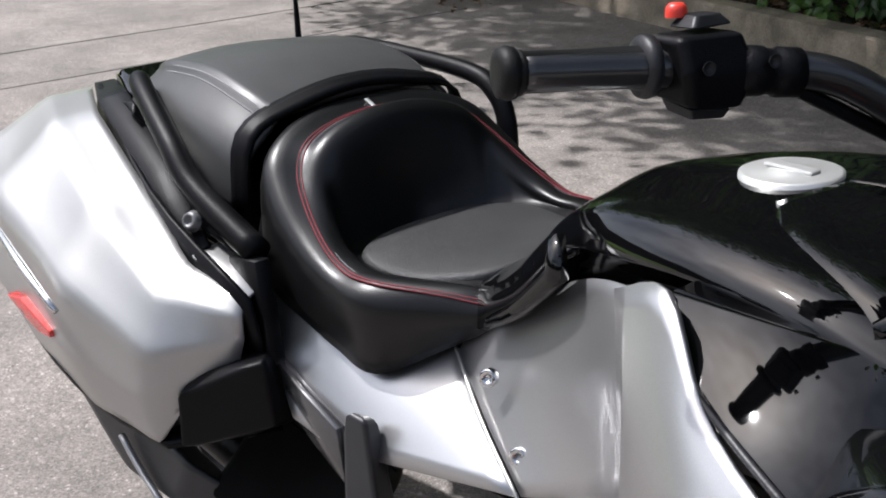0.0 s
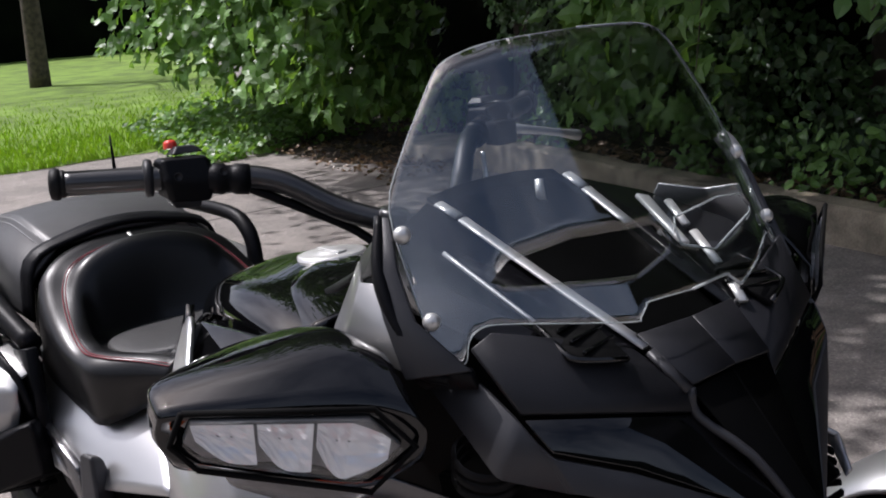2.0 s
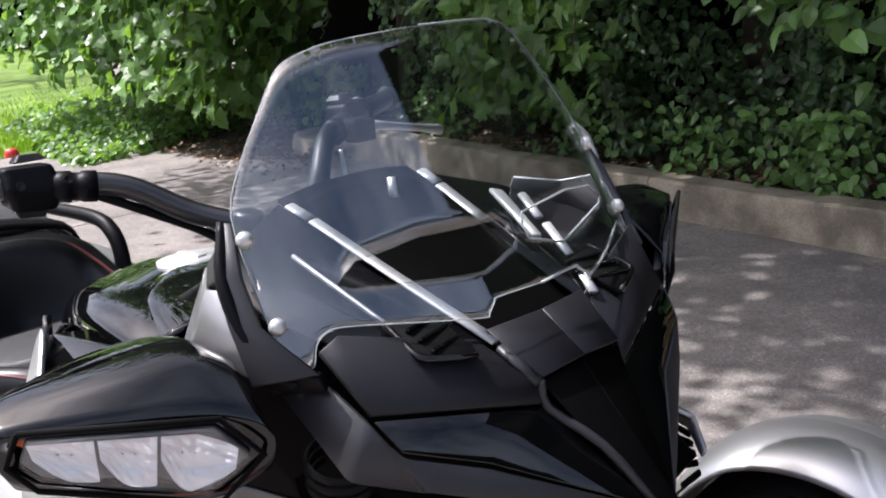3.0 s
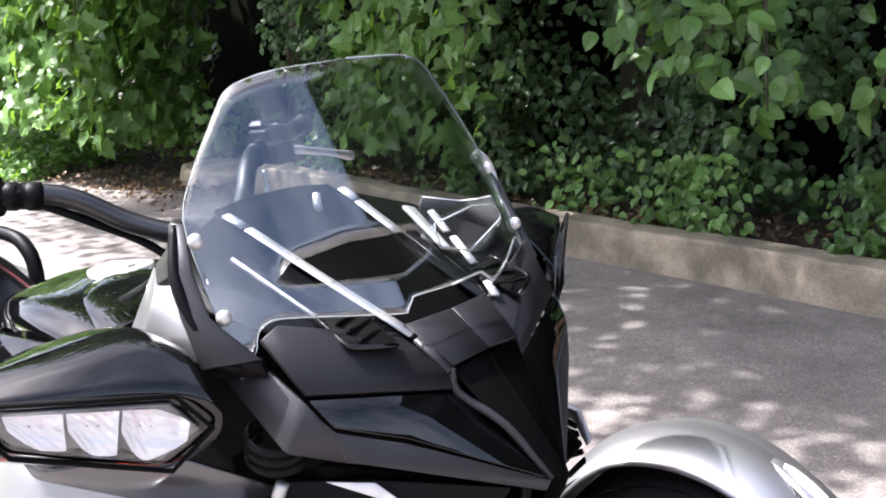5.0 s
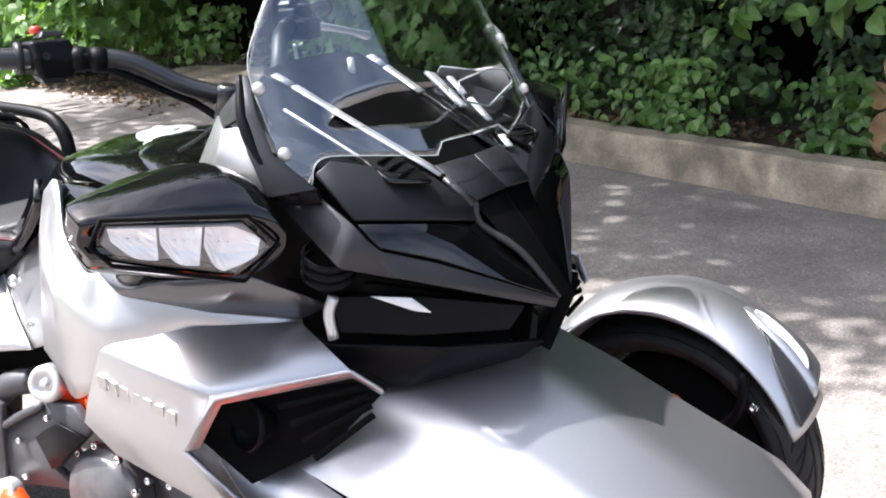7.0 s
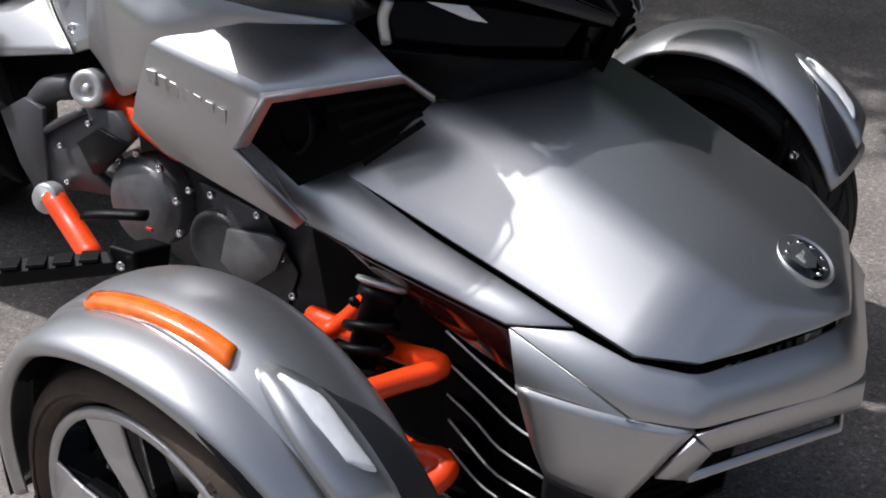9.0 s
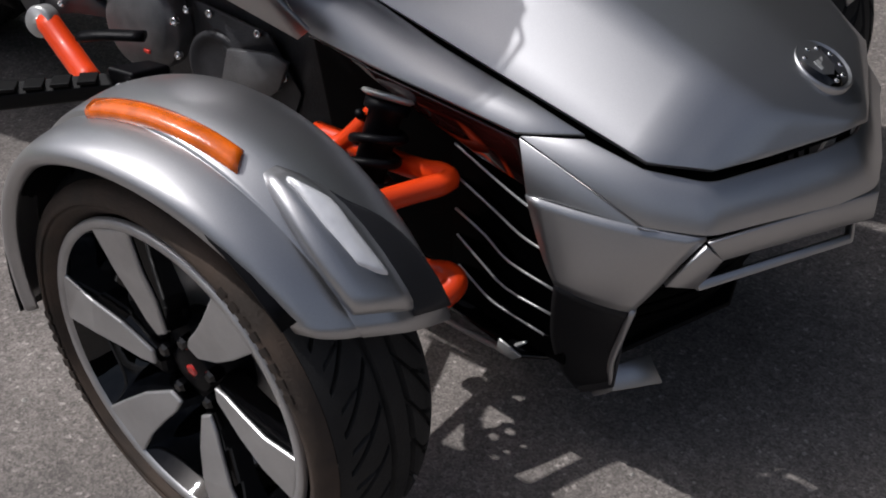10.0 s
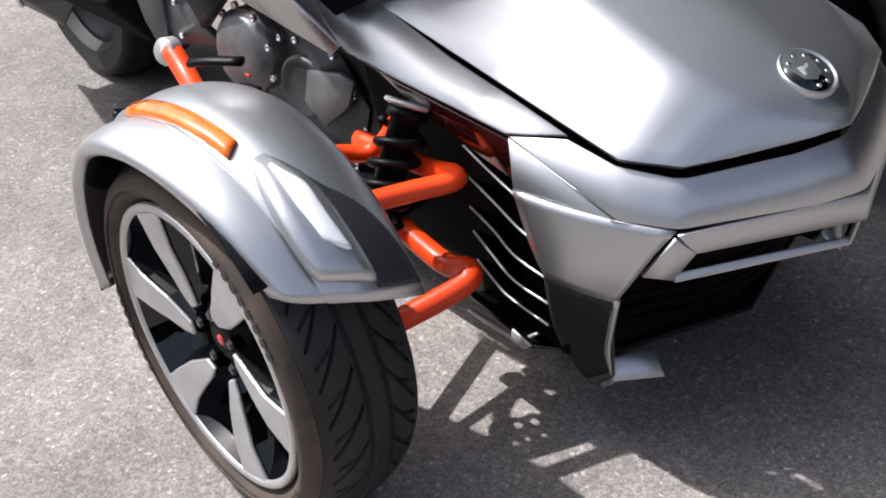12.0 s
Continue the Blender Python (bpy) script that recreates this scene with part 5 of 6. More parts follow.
def seat():
    # sections from the outer skirt over the rim into the bucket, right front round to the back
    S = (((-0.932, -0.112, 0.742), (-0.934, -0.122, 0.752), (-0.942, -0.120, 0.761), (-0.948, -0.106, 0.768), (-0.952, -0.092, 0.773), (-0.945, 0, 0.786)),
         ((-0.995, -0.142, 0.700), (-0.990, -0.164, 0.742), (-0.988, -0.152, 0.769), (-0.986, -0.130, 0.776), (-0.988, -0.112, 0.772), (-0.98, 0, 0.775)),
         ((-1.060, -0.203, 0.662), (-1.060, -0.215, 0.745), (-1.065, -0.197, 0.774), (-1.070, -0.170, 0.776), (-1.075, -0.155, 0.764), (-1.05, 0, 0.760)),
         ((-1.130, -0.208, 0.670), (-1.130, -0.218, 0.755), (-1.130, -0.198, 0.775), (-1.125, -0.170, 0.776), (-1.120, -0.155, 0.762), (-1.09, 0, 0.757)),
         ((-1.200, -0.212, 0.690), (-1.205, -0.216, 0.785), (-1.195, -0.188, 0.804), (-1.178, -0.165, 0.792), (-1.160, -0.150, 0.760), (-1.12, 0, 0.757)),
         ((-1.260, -0.212, 0.705), (-1.270, -0.205, 0.832), (-1.258, -0.166, 0.851), (-1.235, -0.146, 0.845), (-1.195, -0.125, 0.760), (-1.14, 0, 0.757)),
         ((-1.300, -0.206, 0.725), (-1.315, -0.180, 0.873), (-1.288, -0.132, 0.886), (-1.252, -0.112, 0.885), (-1.210, -0.095, 0.760), (-1.155, 0, 0.757)),
         ((-1.330, -0.190, 0.750), (-1.345, -0.110, 0.902), (-1.308, -0.068, 0.902), (-1.260, -0.060, 0.905), (-1.222, -0.050, 0.761), (-1.17, 0, 0.757)))
    back = ((-1.360, 0, 0.80), (-1.352, 0, 0.913), (-1.312, 0, 0.907), (-1.262, 0, 0.911), (-1.230, 0, 0.762), (-1.18, 0, 0.757))
    rows = [list(r) for r in S] + [list(back)] + [[(a, -b, c) for a, b, c in r] for r in S[::-1]]
    st = tagged(sheet("seat", rows, LEATHER, trike, 5, 5, 0.008), "black vinyl rider seat with red stitching")
    for d, m, nm in ((0.0, THREAD, "red_stitching"), (0.006, THREAD, "red_stitching"), (0.011, PALETHREAD, "grey_stitching")):
        line = []
        for r in S:
            a, b = Vector(r[2]), Vector(r[3])
            line.append(tuple(a + (b - a).normalized() * (d - 0.004) + Vector((0, 0, 0.0052))))
        mid = (-1.312 + d, 0, 0.9135)
        tube(nm, line + [mid] + [(x, -y, z) for x, y, z in line[::-1]], 0.0012 if m == THREAD else 0.0008, m, st, n=8, sides=6)
    # sewn cushion insert with a crisp edge
    ins = [(-0.965, 0), (-0.970, -0.05), (-0.985, -0.092), (-1.03, -0.125), (-1.08, -0.143), (-1.13, -0.146), (-1.165, -0.137), (-1.19, -0.115), (-1.21, -0.07), (-1.215, 0)]
    ins = ins + [(x, -y) for x, y in ins[-2::-1]]

    def rise(x):
        return 0.020 * max(0.0, (x + 1.08) / 0.11) ** 1.5

    rows = []
    for x, y in ins:
        row = []
        for k, dz in ((0.0, 0.014), (0.35, 0.013), (0.7, 0.011), (0.93, 0.007), (1.0, 0.002), (1.015, -0.010)):
            px = -1.09 + (x + 1.09) * k
            row.append((px, y * k, 0.763 + dz + rise(px)))
        rows.append(row)
    cu = sheet("seat_insert", rows, INSERT, st, 3, 3, 0.004, label="black sewn seat insert")
    tube("seat_piping", [r[-2] for r in rows], 0.0016, PALETHREAD, cu, n=4, sides=6)
    box("seat_tag", (-1.322, 0.0, 0.9165), (0.022, 0.006, 0.003), WHITEALLOY, st, 0.001, 1, (0, 20, 0))
    R2 = ((-1.352, (0.196, 0.79), (0.186, 0.868), (0.135, 0.915), 0.928), (-1.42, (0.205, 0.805), (0.196, 0.888), (0.145, 0.940), 0.952), (-1.52, (0.205, 0.82), (0.194, 0.900), (0.140, 0.953), 0.965), (-1.64, (0.19, 0.835), (0.178, 0.900), (0.125, 0.944), 0.955), (-1.75, (0.16, 0.85), (0.148, 0.890), (0.10, 0.924), 0.932), (-1.80, (0.11, 0.855), (0.10, 0.872), (0.06, 0.893), 0.90))
    rows = []
    for x, b, r, i, zc in R2:
        half = [(x, -b[0], b[1]), (x, -b[0], (b[1] + r[1]) / 2), (x, -r[0], r[1]), (x, -i[0] - 0.012, i[1] - 0.012), (x, -i[0], i[1]), (x, -i[0] + 0.02, i[1] + (zc - i[1]) * 0.35)]
        rows.append(half + [(x, 0, zc)] + [(p, -q, w) for p, q, w in half[::-1]])
    ps = tagged(sheet("passenger_seat", rows, LEATHER2, trike, 4, 4, 0.01), "black vinyl passenger seat behind the rider seat")
    for s in (1, -1):
        for d in (0.0, 0.008):
            tube("seam", [(x, -(i[0] + 0.014) + d, i[1] - 0.0125 + d + 0.0055) for x, b, r, i, zc in R2[:5]], 0.0014, PALETHREAD, ps, n=5, sides=6, s=s)
    sheet("seat_strap", [[(-1.345, -0.200, 0.79), (-1.345, -0.180, 0.895), (-1.345, -0.1, 0.925), (-1.345, 0, 0.938), (-1.345, 0.1, 0.925), (-1.345, 0.180, 0.895), (-1.345, 0.200, 0.79)], [(-1.375, -0.205, 0.80), (-1.375, -0.188, 0.90), (-1.375, -0.105, 0.935), (-1.375, 0, 0.948), (-1.375, 0.105, 0.935), (-1.375, 0.188, 0.90), (-1.375, 0.205, 0.80)]], SATIN, trike, 4, 3, 0.008, label="black band between the seats")
    hull("tail_body", [(-1.35, -0.17, 0.84), (-1.35, 0.17, 0.84), (-1.9, -0.12, 0.90), (-1.9, 0.12, 0.90), (-1.35, -0.15, 0.6), (-1.35, 0.15, 0.6), (-1.95, -0.1, 0.78), (-1.95, 0.1, 0.78), (-1.8, -0.15, 0.88), (-1.8, 0.15, 0.88)], GLOSS, trike, 0.02, 1, "gloss black tail body", 3)
    hull("seat_base", [(-0.9, -0.08, 0.745), (-0.9, 0.08, 0.745), (-1.4, -0.17, 0.73), (-1.4, 0.17, 0.73), (-0.85, -0.1, 0.5), (-0.85, 0.1, 0.5), (-1.4, -0.15, 0.45), (-1.4, 0.15, 0.45), (-1.06, -0.16, 0.68), (-1.06, 0.16, 0.68)], DARK, trike, 0.01)


def rear(s):
    net = (((-2.05, -0.105, 0.838), (-1.776, -0.212, 0.862), (-1.52, -0.268, 0.815), (-1.358, -0.290, 0.745), (-1.242, -0.276, 0.720)),
           ((-2.05, -0.190, 0.835), (-1.790, -0.285, 0.852), (-1.51, -0.345, 0.798), (-1.345, -0.348, 0.722), (-1.238, -0.284, 0.700)),
           ((-2.03, -0.320, 0.780), (-1.780, -0.395, 0.765), (-1.49, -0.420, 0.712), (-1.325, -0.385, 0.655), (-1.240, -0.284, 0.668)),
           ((-2.01, -0.360, 0.690), (-1.780, -0.418, 0.655), (-1.50, -0.425, 0.615), (-1.325, -0.388, 0.590), (-1.252, -0.288, 0.633)),
           ((-1.95, -0.350, 0.575), (-1.720, -0.390, 0.540), (-1.50, -0.395, 0.515), (-1.335, -0.376, 0.515), (-1.290, -0.340, 0.590)))
    c = tagged(sheet("side_case", folded(net), CASESILVER, trike, 2, 2, 0.006, s), "silver hard side case")
    sheet("case_inner", [[(-1.95, -0.13, 0.868), (-1.49, -0.272, 0.815), (-1.215, -0.285, 0.735)], [(-1.93, -0.2, 0.56), (-1.50, -0.24, 0.50), (-1.24, -0.24, 0.55)]], SATIN, c, 4, 2, 0.008, s=s, label="black inner case shell")
    sheet("case_floor", [[(-1.95, -0.35, 0.572), (-1.72, -0.390, 0.537), (-1.50, -0.395, 0.512), (-1.32, -0.374, 0.512)], [(-1.93, -0.2, 0.56), (-1.72, -0.22, 0.53), (-1.50, -0.24, 0.50), (-1.24, -0.24, 0.52)]], SATIN, c, 3, 2, 0.008, s=s)
    facets("case_edge", [(-2.05, -0.098, 0.842), (-1.80, -0.200, 0.872), (-1.52, -0.262, 0.824), (-1.355, -0.286, 0.752), (-1.345, -0.262, 0.765), (-1.50, -0.226, 0.842), (-1.77, -0.160, 0.885), (-2.02, -0.070, 0.850)], [(0, 1, 6, 7), (1, 2, 5, 6), (2, 3, 4, 5)], SATIN, c, 0.010, 0.004, s, "black inner frame of the case")
    facets("case_lip", [(-1.352, -0.288, 0.756), (-1.240, -0.272, 0.724), (-1.25, -0.235, 0.735), (-1.35, -0.245, 0.765)], [(0, 1, 2, 3)], CASESILVER, c, 0.006, 0.004, s)
    hull("case_corner", [(-1.300, -0.335, 0.617), (-1.235, -0.290, 0.642), (-1.190, -0.287, 0.660), (-1.185, -0.282, 0.563), (-1.232, -0.295, 0.535), (-1.300, -0.364, 0.512), (-1.292, -0.364, 0.597), (-1.33, -0.25, 0.52), (-1.2, -0.23, 0.55), (-1.24, -0.24, 0.65)], SATIN, c, 0.006, s, "black lower corner of the case")
    tube("case_trim", [(-1.796, -0.412, 0.752), (-1.593, -0.440, 0.728), (-1.477, -0.438, 0.683)], [0.003, 0.007, 0.005], CHROME, c, n=5, sides=8, s=s, label="chrome trim strip")
    hull("case_reflector", [(-1.678, -0.438, 0.645), (-1.632, -0.434, 0.652), (-1.580, -0.434, 0.643), (-1.531, -0.434, 0.633), (-1.530, -0.434, 0.622), (-1.576, -0.434, 0.616), (-1.627, -0.434, 0.624), (-1.678, -0.408, 0.645), (-1.632, -0.408, 0.652), (-1.580, -0.408, 0.643), (-1.531, -0.408, 0.633), (-1.530, -0.408, 0.622), (-1.576, -0.408, 0.616), (-1.627, -0.408, 0.624)], REDLENS, c, 0.002, s, "red side reflector")
    lathe("case_lock", [(0, 0.002), (0.006, 0.002), (0.007, 0.006), (0.011, 0.006), (0.013, 0.0), (0.015, -0.004)], (-1.373, -0.272, 0.797), (0.3, -0.9, 0.35), ENGINE, trike, 20, s, "grey case latch knob")
    hull("latch_block", [(-1.42, -0.25, 0.83), (-1.33, -0.26, 0.78), (-1.42, -0.23, 0.77), (-1.31, -0.23, 0.74), (-1.40, -0.26, 0.79), (-1.33, -0.24, 0.81)], SATIN, trike, 0.005, s)
    hull("rear_latch", [(-1.70, -0.205, 0.895), (-1.64, -0.215, 0.885), (-1.70, -0.18, 0.86), (-1.62, -0.19, 0.85), (-1.66, -0.2, 0.90)], SATIN, trike, 0.005, s)
    if s == RIGHT:
        tube("grab_rail", [(-1.675, -0.180, 0.905), (-1.655, -0.190, 0.930), (-1.60, -0.210, 0.925), (-1.474, -0.240, 0.880), (-1.40, -0.248, 0.832), (-1.262, -0.238, 0.772)], [0.014, 0.016, 0.017, 0.018, 0.019, 0.020], SATIN, trike, n=7, s=s, label="satin black passenger grab rail")
    else:
        tube("grab_rail", [(-1.74, -0.23, 0.90), (-1.70, -0.245, 0.912), (-1.55, -0.255, 0.910), (-1.40, -0.26, 0.902), (-1.345, -0.26, 0.880), (-1.318, -0.258, 0.840), (-1.305, -0.25, 0.77)], [0.012, 0.014, 0.014, 0.015, 0.016, 0.016, 0.017], SATIN, trike, n=7, s=s, label="satin black passenger grab rail")
    facets("case_bracket", [(-1.307, -0.246, 0.760), (-1.232, -0.250, 0.775), (-1.213, -0.252, 0.636), (-1.238, -0.256, 0.532), (-1.306, -0.250, 0.483), (-1.290, -0.248, 0.605)], [(0, 1, 2, 5), (5, 2, 3, 4)], SATIN, trike, 0.022, 0.006, s, "black case bracket")
    # panels under the seat
    sheet("rear_side_panel", [[(-1.31, -0.205, 0.755), (-1.20, -0.185, 0.715), (-1.10, -0.150, 0.700), (-1.015, -0.110, 0.705)], [(-1.272, -0.222, 0.668), (-1.17, -0.207, 0.672), (-1.08, -0.168, 0.672), (-0.985, -0.130, 0.688)], [(-1.250, -0.238, 0.640), (-1.16, -0.222, 0.640), (-1.05, -0.190, 0.648), (-0.906, -0.170, 0.653)], [(-1.17, -0.262, 0.575), (-1.09, -0.25, 0.560), (-0.98, -0.236, 0.577), (-0.80, -0.213, 0.613)]], SILVER, trike, 5, 5, 0.006, s=s, label="silver panel below the seat")
    sheet("mid_side_panel", [[(-1.012, -0.116, 0.699), (-0.91, -0.112, 0.765), (-0.80, -0.125, 0.840), (-0.69, -0.175, 0.885), (-0.58, -0.215, 0.895)], [(-0.903, -0.168, 0.655), (-0.82, -0.160, 0.715), (-0.73, -0.178, 0.775), (-0.63, -0.230, 0.810), (-0.52, -0.27, 0.81)], [(-0.796, -0.211, 0.615), (-0.73, -0.21, 0.64), (-0.66, -0.23, 0.67), (-0.58, -0.280, 0.69), (-0.48, -0.31, 0.69)]], SILVER, trike, 5, 5, 0.006, s=s, label="silver middle side panel")
    tube("panel_edge", [(-1.012, -0.122, 0.700), (-0.905, -0.175, 0.657), (-0.798, -0.217, 0.615)], 0.0020, WHITEALLOY, trike, n=6, sides=6, s=s, label="bright panel edge")
    for p in ((-0.885, -0.176, 0.712), (-0.821, -0.192, 0.646)):
        bolt(trike, p, (0.35, -0.9, 0.25), 0.011, CHROME, s)
    hull("foot_guard", [(-1.06, -0.26, 0.635), (-1.02, -0.255, 0.632), (-1.03, -0.225, 0.62), (-1.05, -0.275, 0.5), (-0.99, -0.265, 0.5), (-1.0, -0.22, 0.45), (-1.07, -0.24, 0.45)], GREY, trike, 0.008, s, "dark grey foot guard")
    facets("panel_return", [(-1.235, -0.246, 0.648), (-1.16, -0.250, 0.620), (-1.072, -0.256, 0.600), (-1.070, -0.250, 0.520), (-1.14, -0.250, 0.55), (-1.214, -0.246, 0.590)], [(0, 1, 4, 5), (1, 2, 3, 4)], BLADEGREY, trike, 0.014, 0.005, s, "grey lower edge of the seat panel")
    # rear fender and footboard
    hull("rear_guard", [(-1.88, -0.29, 0.40), (-1.80, -0.325, 0.43), (-1.60, -0.33, 0.33), (-1.44, -0.325, 0.34), (-1.40, -0.31, 0.42), (-1.9, -0.26, 0.30), (-1.45, -0.25, 0.25), (-1.3, -0.25, 0.36), (-1.5, -0.3, 0.42), (-1.8, -0.28, 0.47)], GREY, trike, 0.012, s, "dark grey rear guard")
    tube("guard_stripe", [(-1.581, -0.335, 0.400), (-1.532, -0.335, 0.365), (-1.460, -0.335, 0.330)], 0.006, ALLOY, trike, n=4, sides=8, s=s)
    hull("passenger_board", [(-1.40, -0.24, 0.40), (-1.05, -0.24, 0.43), (-1.40, -0.20, 0.30), (-1.05, -0.2, 0.28), (-1.38, -0.30, 0.37), (-1.08, -0.29, 0.40), (-1.1, -0.2, 0.5), (-1.35, -0.2, 0.5)], DARK, trike, 0.01, s)


def drivetrain(s):
    hull("engine_block", [(-0.76, -0.14, 0.46), (-0.30, -0.15, 0.46), (-0.76, -0.14, 0.24), (-0.36, -0.17, 0.20), (-0.25, -0.12, 0.30), (-0.7, -0.02, 0.6), (-0.3, -0.02, 0.6), (-0.7, -0.02, 0.15), (-0.3, -0.02, 0.15)], CASTBLACK, trike, 0.012, s, "dark cast engine block")
    cov = lathe("engine_cover", [(0.084, -0.03), (0.084, 0.0), (0.082, 0.006), (0.078, 0.008), (0.074, 0.016), (0.066, 0.022), (0.03, 0.026), (0, 0.027)], (-0.665, -0.200, 0.368), (0.12, -1, 0.12), ENGINE, trike, 48, s, "round grey engine cover")
    for k in range(9):
        a = 2 * math.pi * k / 9 + 0.3
        bolt(cov, (-0.665 + 0.090 * math.cos(a), -0.200, 0.368 + 0.090 * math.sin(a)), (0.1, -1, 0.1), 0.0075, CHROME, s, "cover_bolt")
    for k in range(4):
        box("cover_bar", (-0.70 + 0.022 * k, -0.2255, 0.343 - 0.003 * k), (0.015, 0.004, 0.006), KILLRED, cov, 0.001, s)
    hull("clutch_case", [(-0.58, -0.16, 0.43), (-0.38, -0.17, 0.42), (-0.32, -0.165, 0.33), (-0.36, -0.175, 0.22), (-0.50, -0.17, 0.21), (-0.60, -0.15, 0.27), (-0.46, -0.195, 0.36), (-0.44, -0.195, 0.27), (-0.52, -0.19, 0.30), (-0.5, -0.1, 0.3)], CASTBLACK, trike, 0.008, s, "dark cast clutch case")
    facets("case_facet", [(-0.449, -0.200, 0.384), (-0.354, -0.196, 0.401), (-0.322, -0.190, 0.392), (-0.345, -0.194, 0.340), (-0.415, -0.204, 0.285), (-0.470, -0.204, 0.320)], [(0, 1, 4, 5), (1, 2, 3, 4)], ENGINE, trike, 0.010, 0.004, s, "bare alloy case facet")
    lathe("case_boss", [(0.062, -0.02), (0.060, 0.004), (0.052, 0.008), (0.045, 0.003), (0.02, 0.005), (0, 0.006)], (-0.495, -0.19, 0.335), (0.12, -1, 0.12), CASTBLACK, trike, 32, s, "round boss on the cast case")
    rng = random.Random(8)
    for x, z in ((-0.57, 0.41), (-0.50, 0.425), (-0.40, 0.415), (-0.34, 0.36), (-0.33, 0.29), (-0.36, 0.23), (-0.43, 0.215), (-0.50, 0.22), (-0.57, 0.26), (-0.47, 0.345), (-0.41, 0.27), (-0.345, 0.245), (-0.375, 0.205), (-0.53, 0.235)):
        bolt(trike, (x, -0.176 - 0.012 * rng.random(), z), (0.15, -1, 0.1), 0.007, CHROME, s)
    # front frame covers and the black plates
    pl = facets("frame_plate", [(-0.906, -0.222, 0.463), (-0.776, -0.212, 0.525), (-0.700, -0.208, 0.530), (-0.660, -0.208, 0.492), (-0.765, -0.220, 0.400), (-0.716, -0.212, 0.369), (-0.819, -0.224, 0.356), (-0.909, -0.232, 0.330), (-0.894, -0.230, 0.424)], [(0, 1, 4, 8), (1, 2, 3, 4), (8, 4, 6, 7), (4, 5, 6)], PLATE, trike, 0.018, 0.005, s, "dark grey frame side plate")
    facets("plate_recess", [(-0.796, -0.236, 0.458), (-0.734, -0.228, 0.497), (-0.662, -0.222, 0.482), (-0.763, -0.233, 0.402)], [(0, 1, 2, 3)], SATIN, pl, 0.006, 0.003, s)
    tube("plate_rib", [(-0.900, -0.238, 0.452), (-0.835, -0.234, 0.488), (-0.776, -0.226, 0.518)], 0.007, PLATE, pl, n=3, sides=8, s=s)
    facets("side_guard", [(-0.932, -0.24, 0.512), (-0.885, -0.236, 0.500), (-0.899, -0.245, 0.355), (-0.938, -0.25, 0.336), (-0.973, -0.25, 0.378), (-1.016, -0.245, 0.468)], [(0, 1, 2, 3, 4, 5)], PLATE, trike, 0.012, 0.005, s, "grey curved side guard")
    for p in ((-0.845, -0.240, 0.440), (-0.760, -0.230, 0.500), (-0.838, -0.242, 0.372)):
        bolt(pl, p, (0.1, -1, 0.1), 0.006, CHROME, s)
    tube("upper_frame_arm", [(-0.935, -0.215, 0.495), (-0.89, -0.212, 0.528), (-0.84, -0.195, 0.540)], 0.024, PLATE, trike, n=5, sides=10, s=s)
    tube("frame_tube_upper", [(-0.757, -0.210, 0.562), (-0.74, -0.165, 0.515), (-0.55, -0.2, 0.50)], 0.024, ORANGE, trike, n=4, sides=16, s=s, label="orange painted frame tube")
    lathe("frame_plug_upper", [(0.0, 0.010), (0.008, 0.010), (0.009, 0.004), (0.016, 0.004), (0.018, 0.010), (0.030, 0.010), (0.033, 0.004), (0.033, -0.02)], (-0.757, -0.222, 0.562), (0.40, -0.88, 0.22), WHITEALLOY, trike, 32, s, "pale round frame plug")
    tube("frame_tube_lower", [(-0.874, -0.258, 0.338), (-0.80, -0.27, 0.30), (-0.70, -0.30, 0.28)], 0.022, ORANGE, trike, n=4, sides=16, s=s, label="orange painted frame tube")
    lathe("frame_plug_lower", [(0.0, 0.010), (0.008, 0.010), (0.009, 0.004), (0.025, 0.010), (0.029, 0.004), (0.029, -0.02)], (-0.874, -0.270, 0.338), (0.30, -0.9, 0.25), WHITEALLOY, trike, 28, s, "pale round frame plug")
    # foot peg
    pg = hull("foot_peg", [(-0.60, -0.325, 0.345), (-0.575, -0.335, 0.335), (-0.60, -0.325, 0.312), (-0.575, -0.335, 0.308), (-0.735, -0.465, 0.338), (-0.705, -0.480, 0.330), (-0.735, -0.465, 0.306), (-0.705, -0.480, 0.300)], GRIPRUB, trike, 0.009, s, "black rubber foot peg", 3)
    for k in range(4):
        u = 0.14 + 0.23 * k
        hull("peg_pad", [(-0.587 - 0.125 * (u + d) + e, -0.328 - 0.135 * (u + d) - e, 0.3455 - 0.006 * u + h) for d in (0, 0.17) for e in (-0.012, 0.012) for h in (-0.006, 0.0008)], GRIPRUB, pg, 0.002, s)
    hull("peg_mount", [(-0.60, -0.335, 0.36), (-0.54, -0.325, 0.36), (-0.60, -0.33, 0.30), (-0.54, -0.325, 0.30), (-0.60, -0.25, 0.34), (-0.55, -0.24, 0.34), (-0.6, -0.25, 0.3), (-0.55, -0.25, 0.3)], SATIN, trike, 0.008, s)
    bolt(trike, (-0.560, -0.338, 0.335), (0.5, -0.8, 0.2), 0.008, CHROME, s)
    tube("brake_pedal", [(-0.705, -0.30, 0.368), (-0.66, -0.285, 0.378), (-0.60, -0.25, 0.38)], 0.015, SATIN, trike, n=4, sides=10, s=s, flat=0.6)
    tube("frame_rail", [(-0.75, -0.18, 0.17), (-0.3, -0.21, 0.17), (0.05, -0.22, 0.19)], 0.02, SATIN, trike, n=3, sides=10, s=s)


def rear_wheel():
    c = Vector((-1.709, 0, 0.303))
    w = tyre("tyre", trike, c, 0.303, 0.112, 1, 0.205)
    w.name = "rear_wheel"
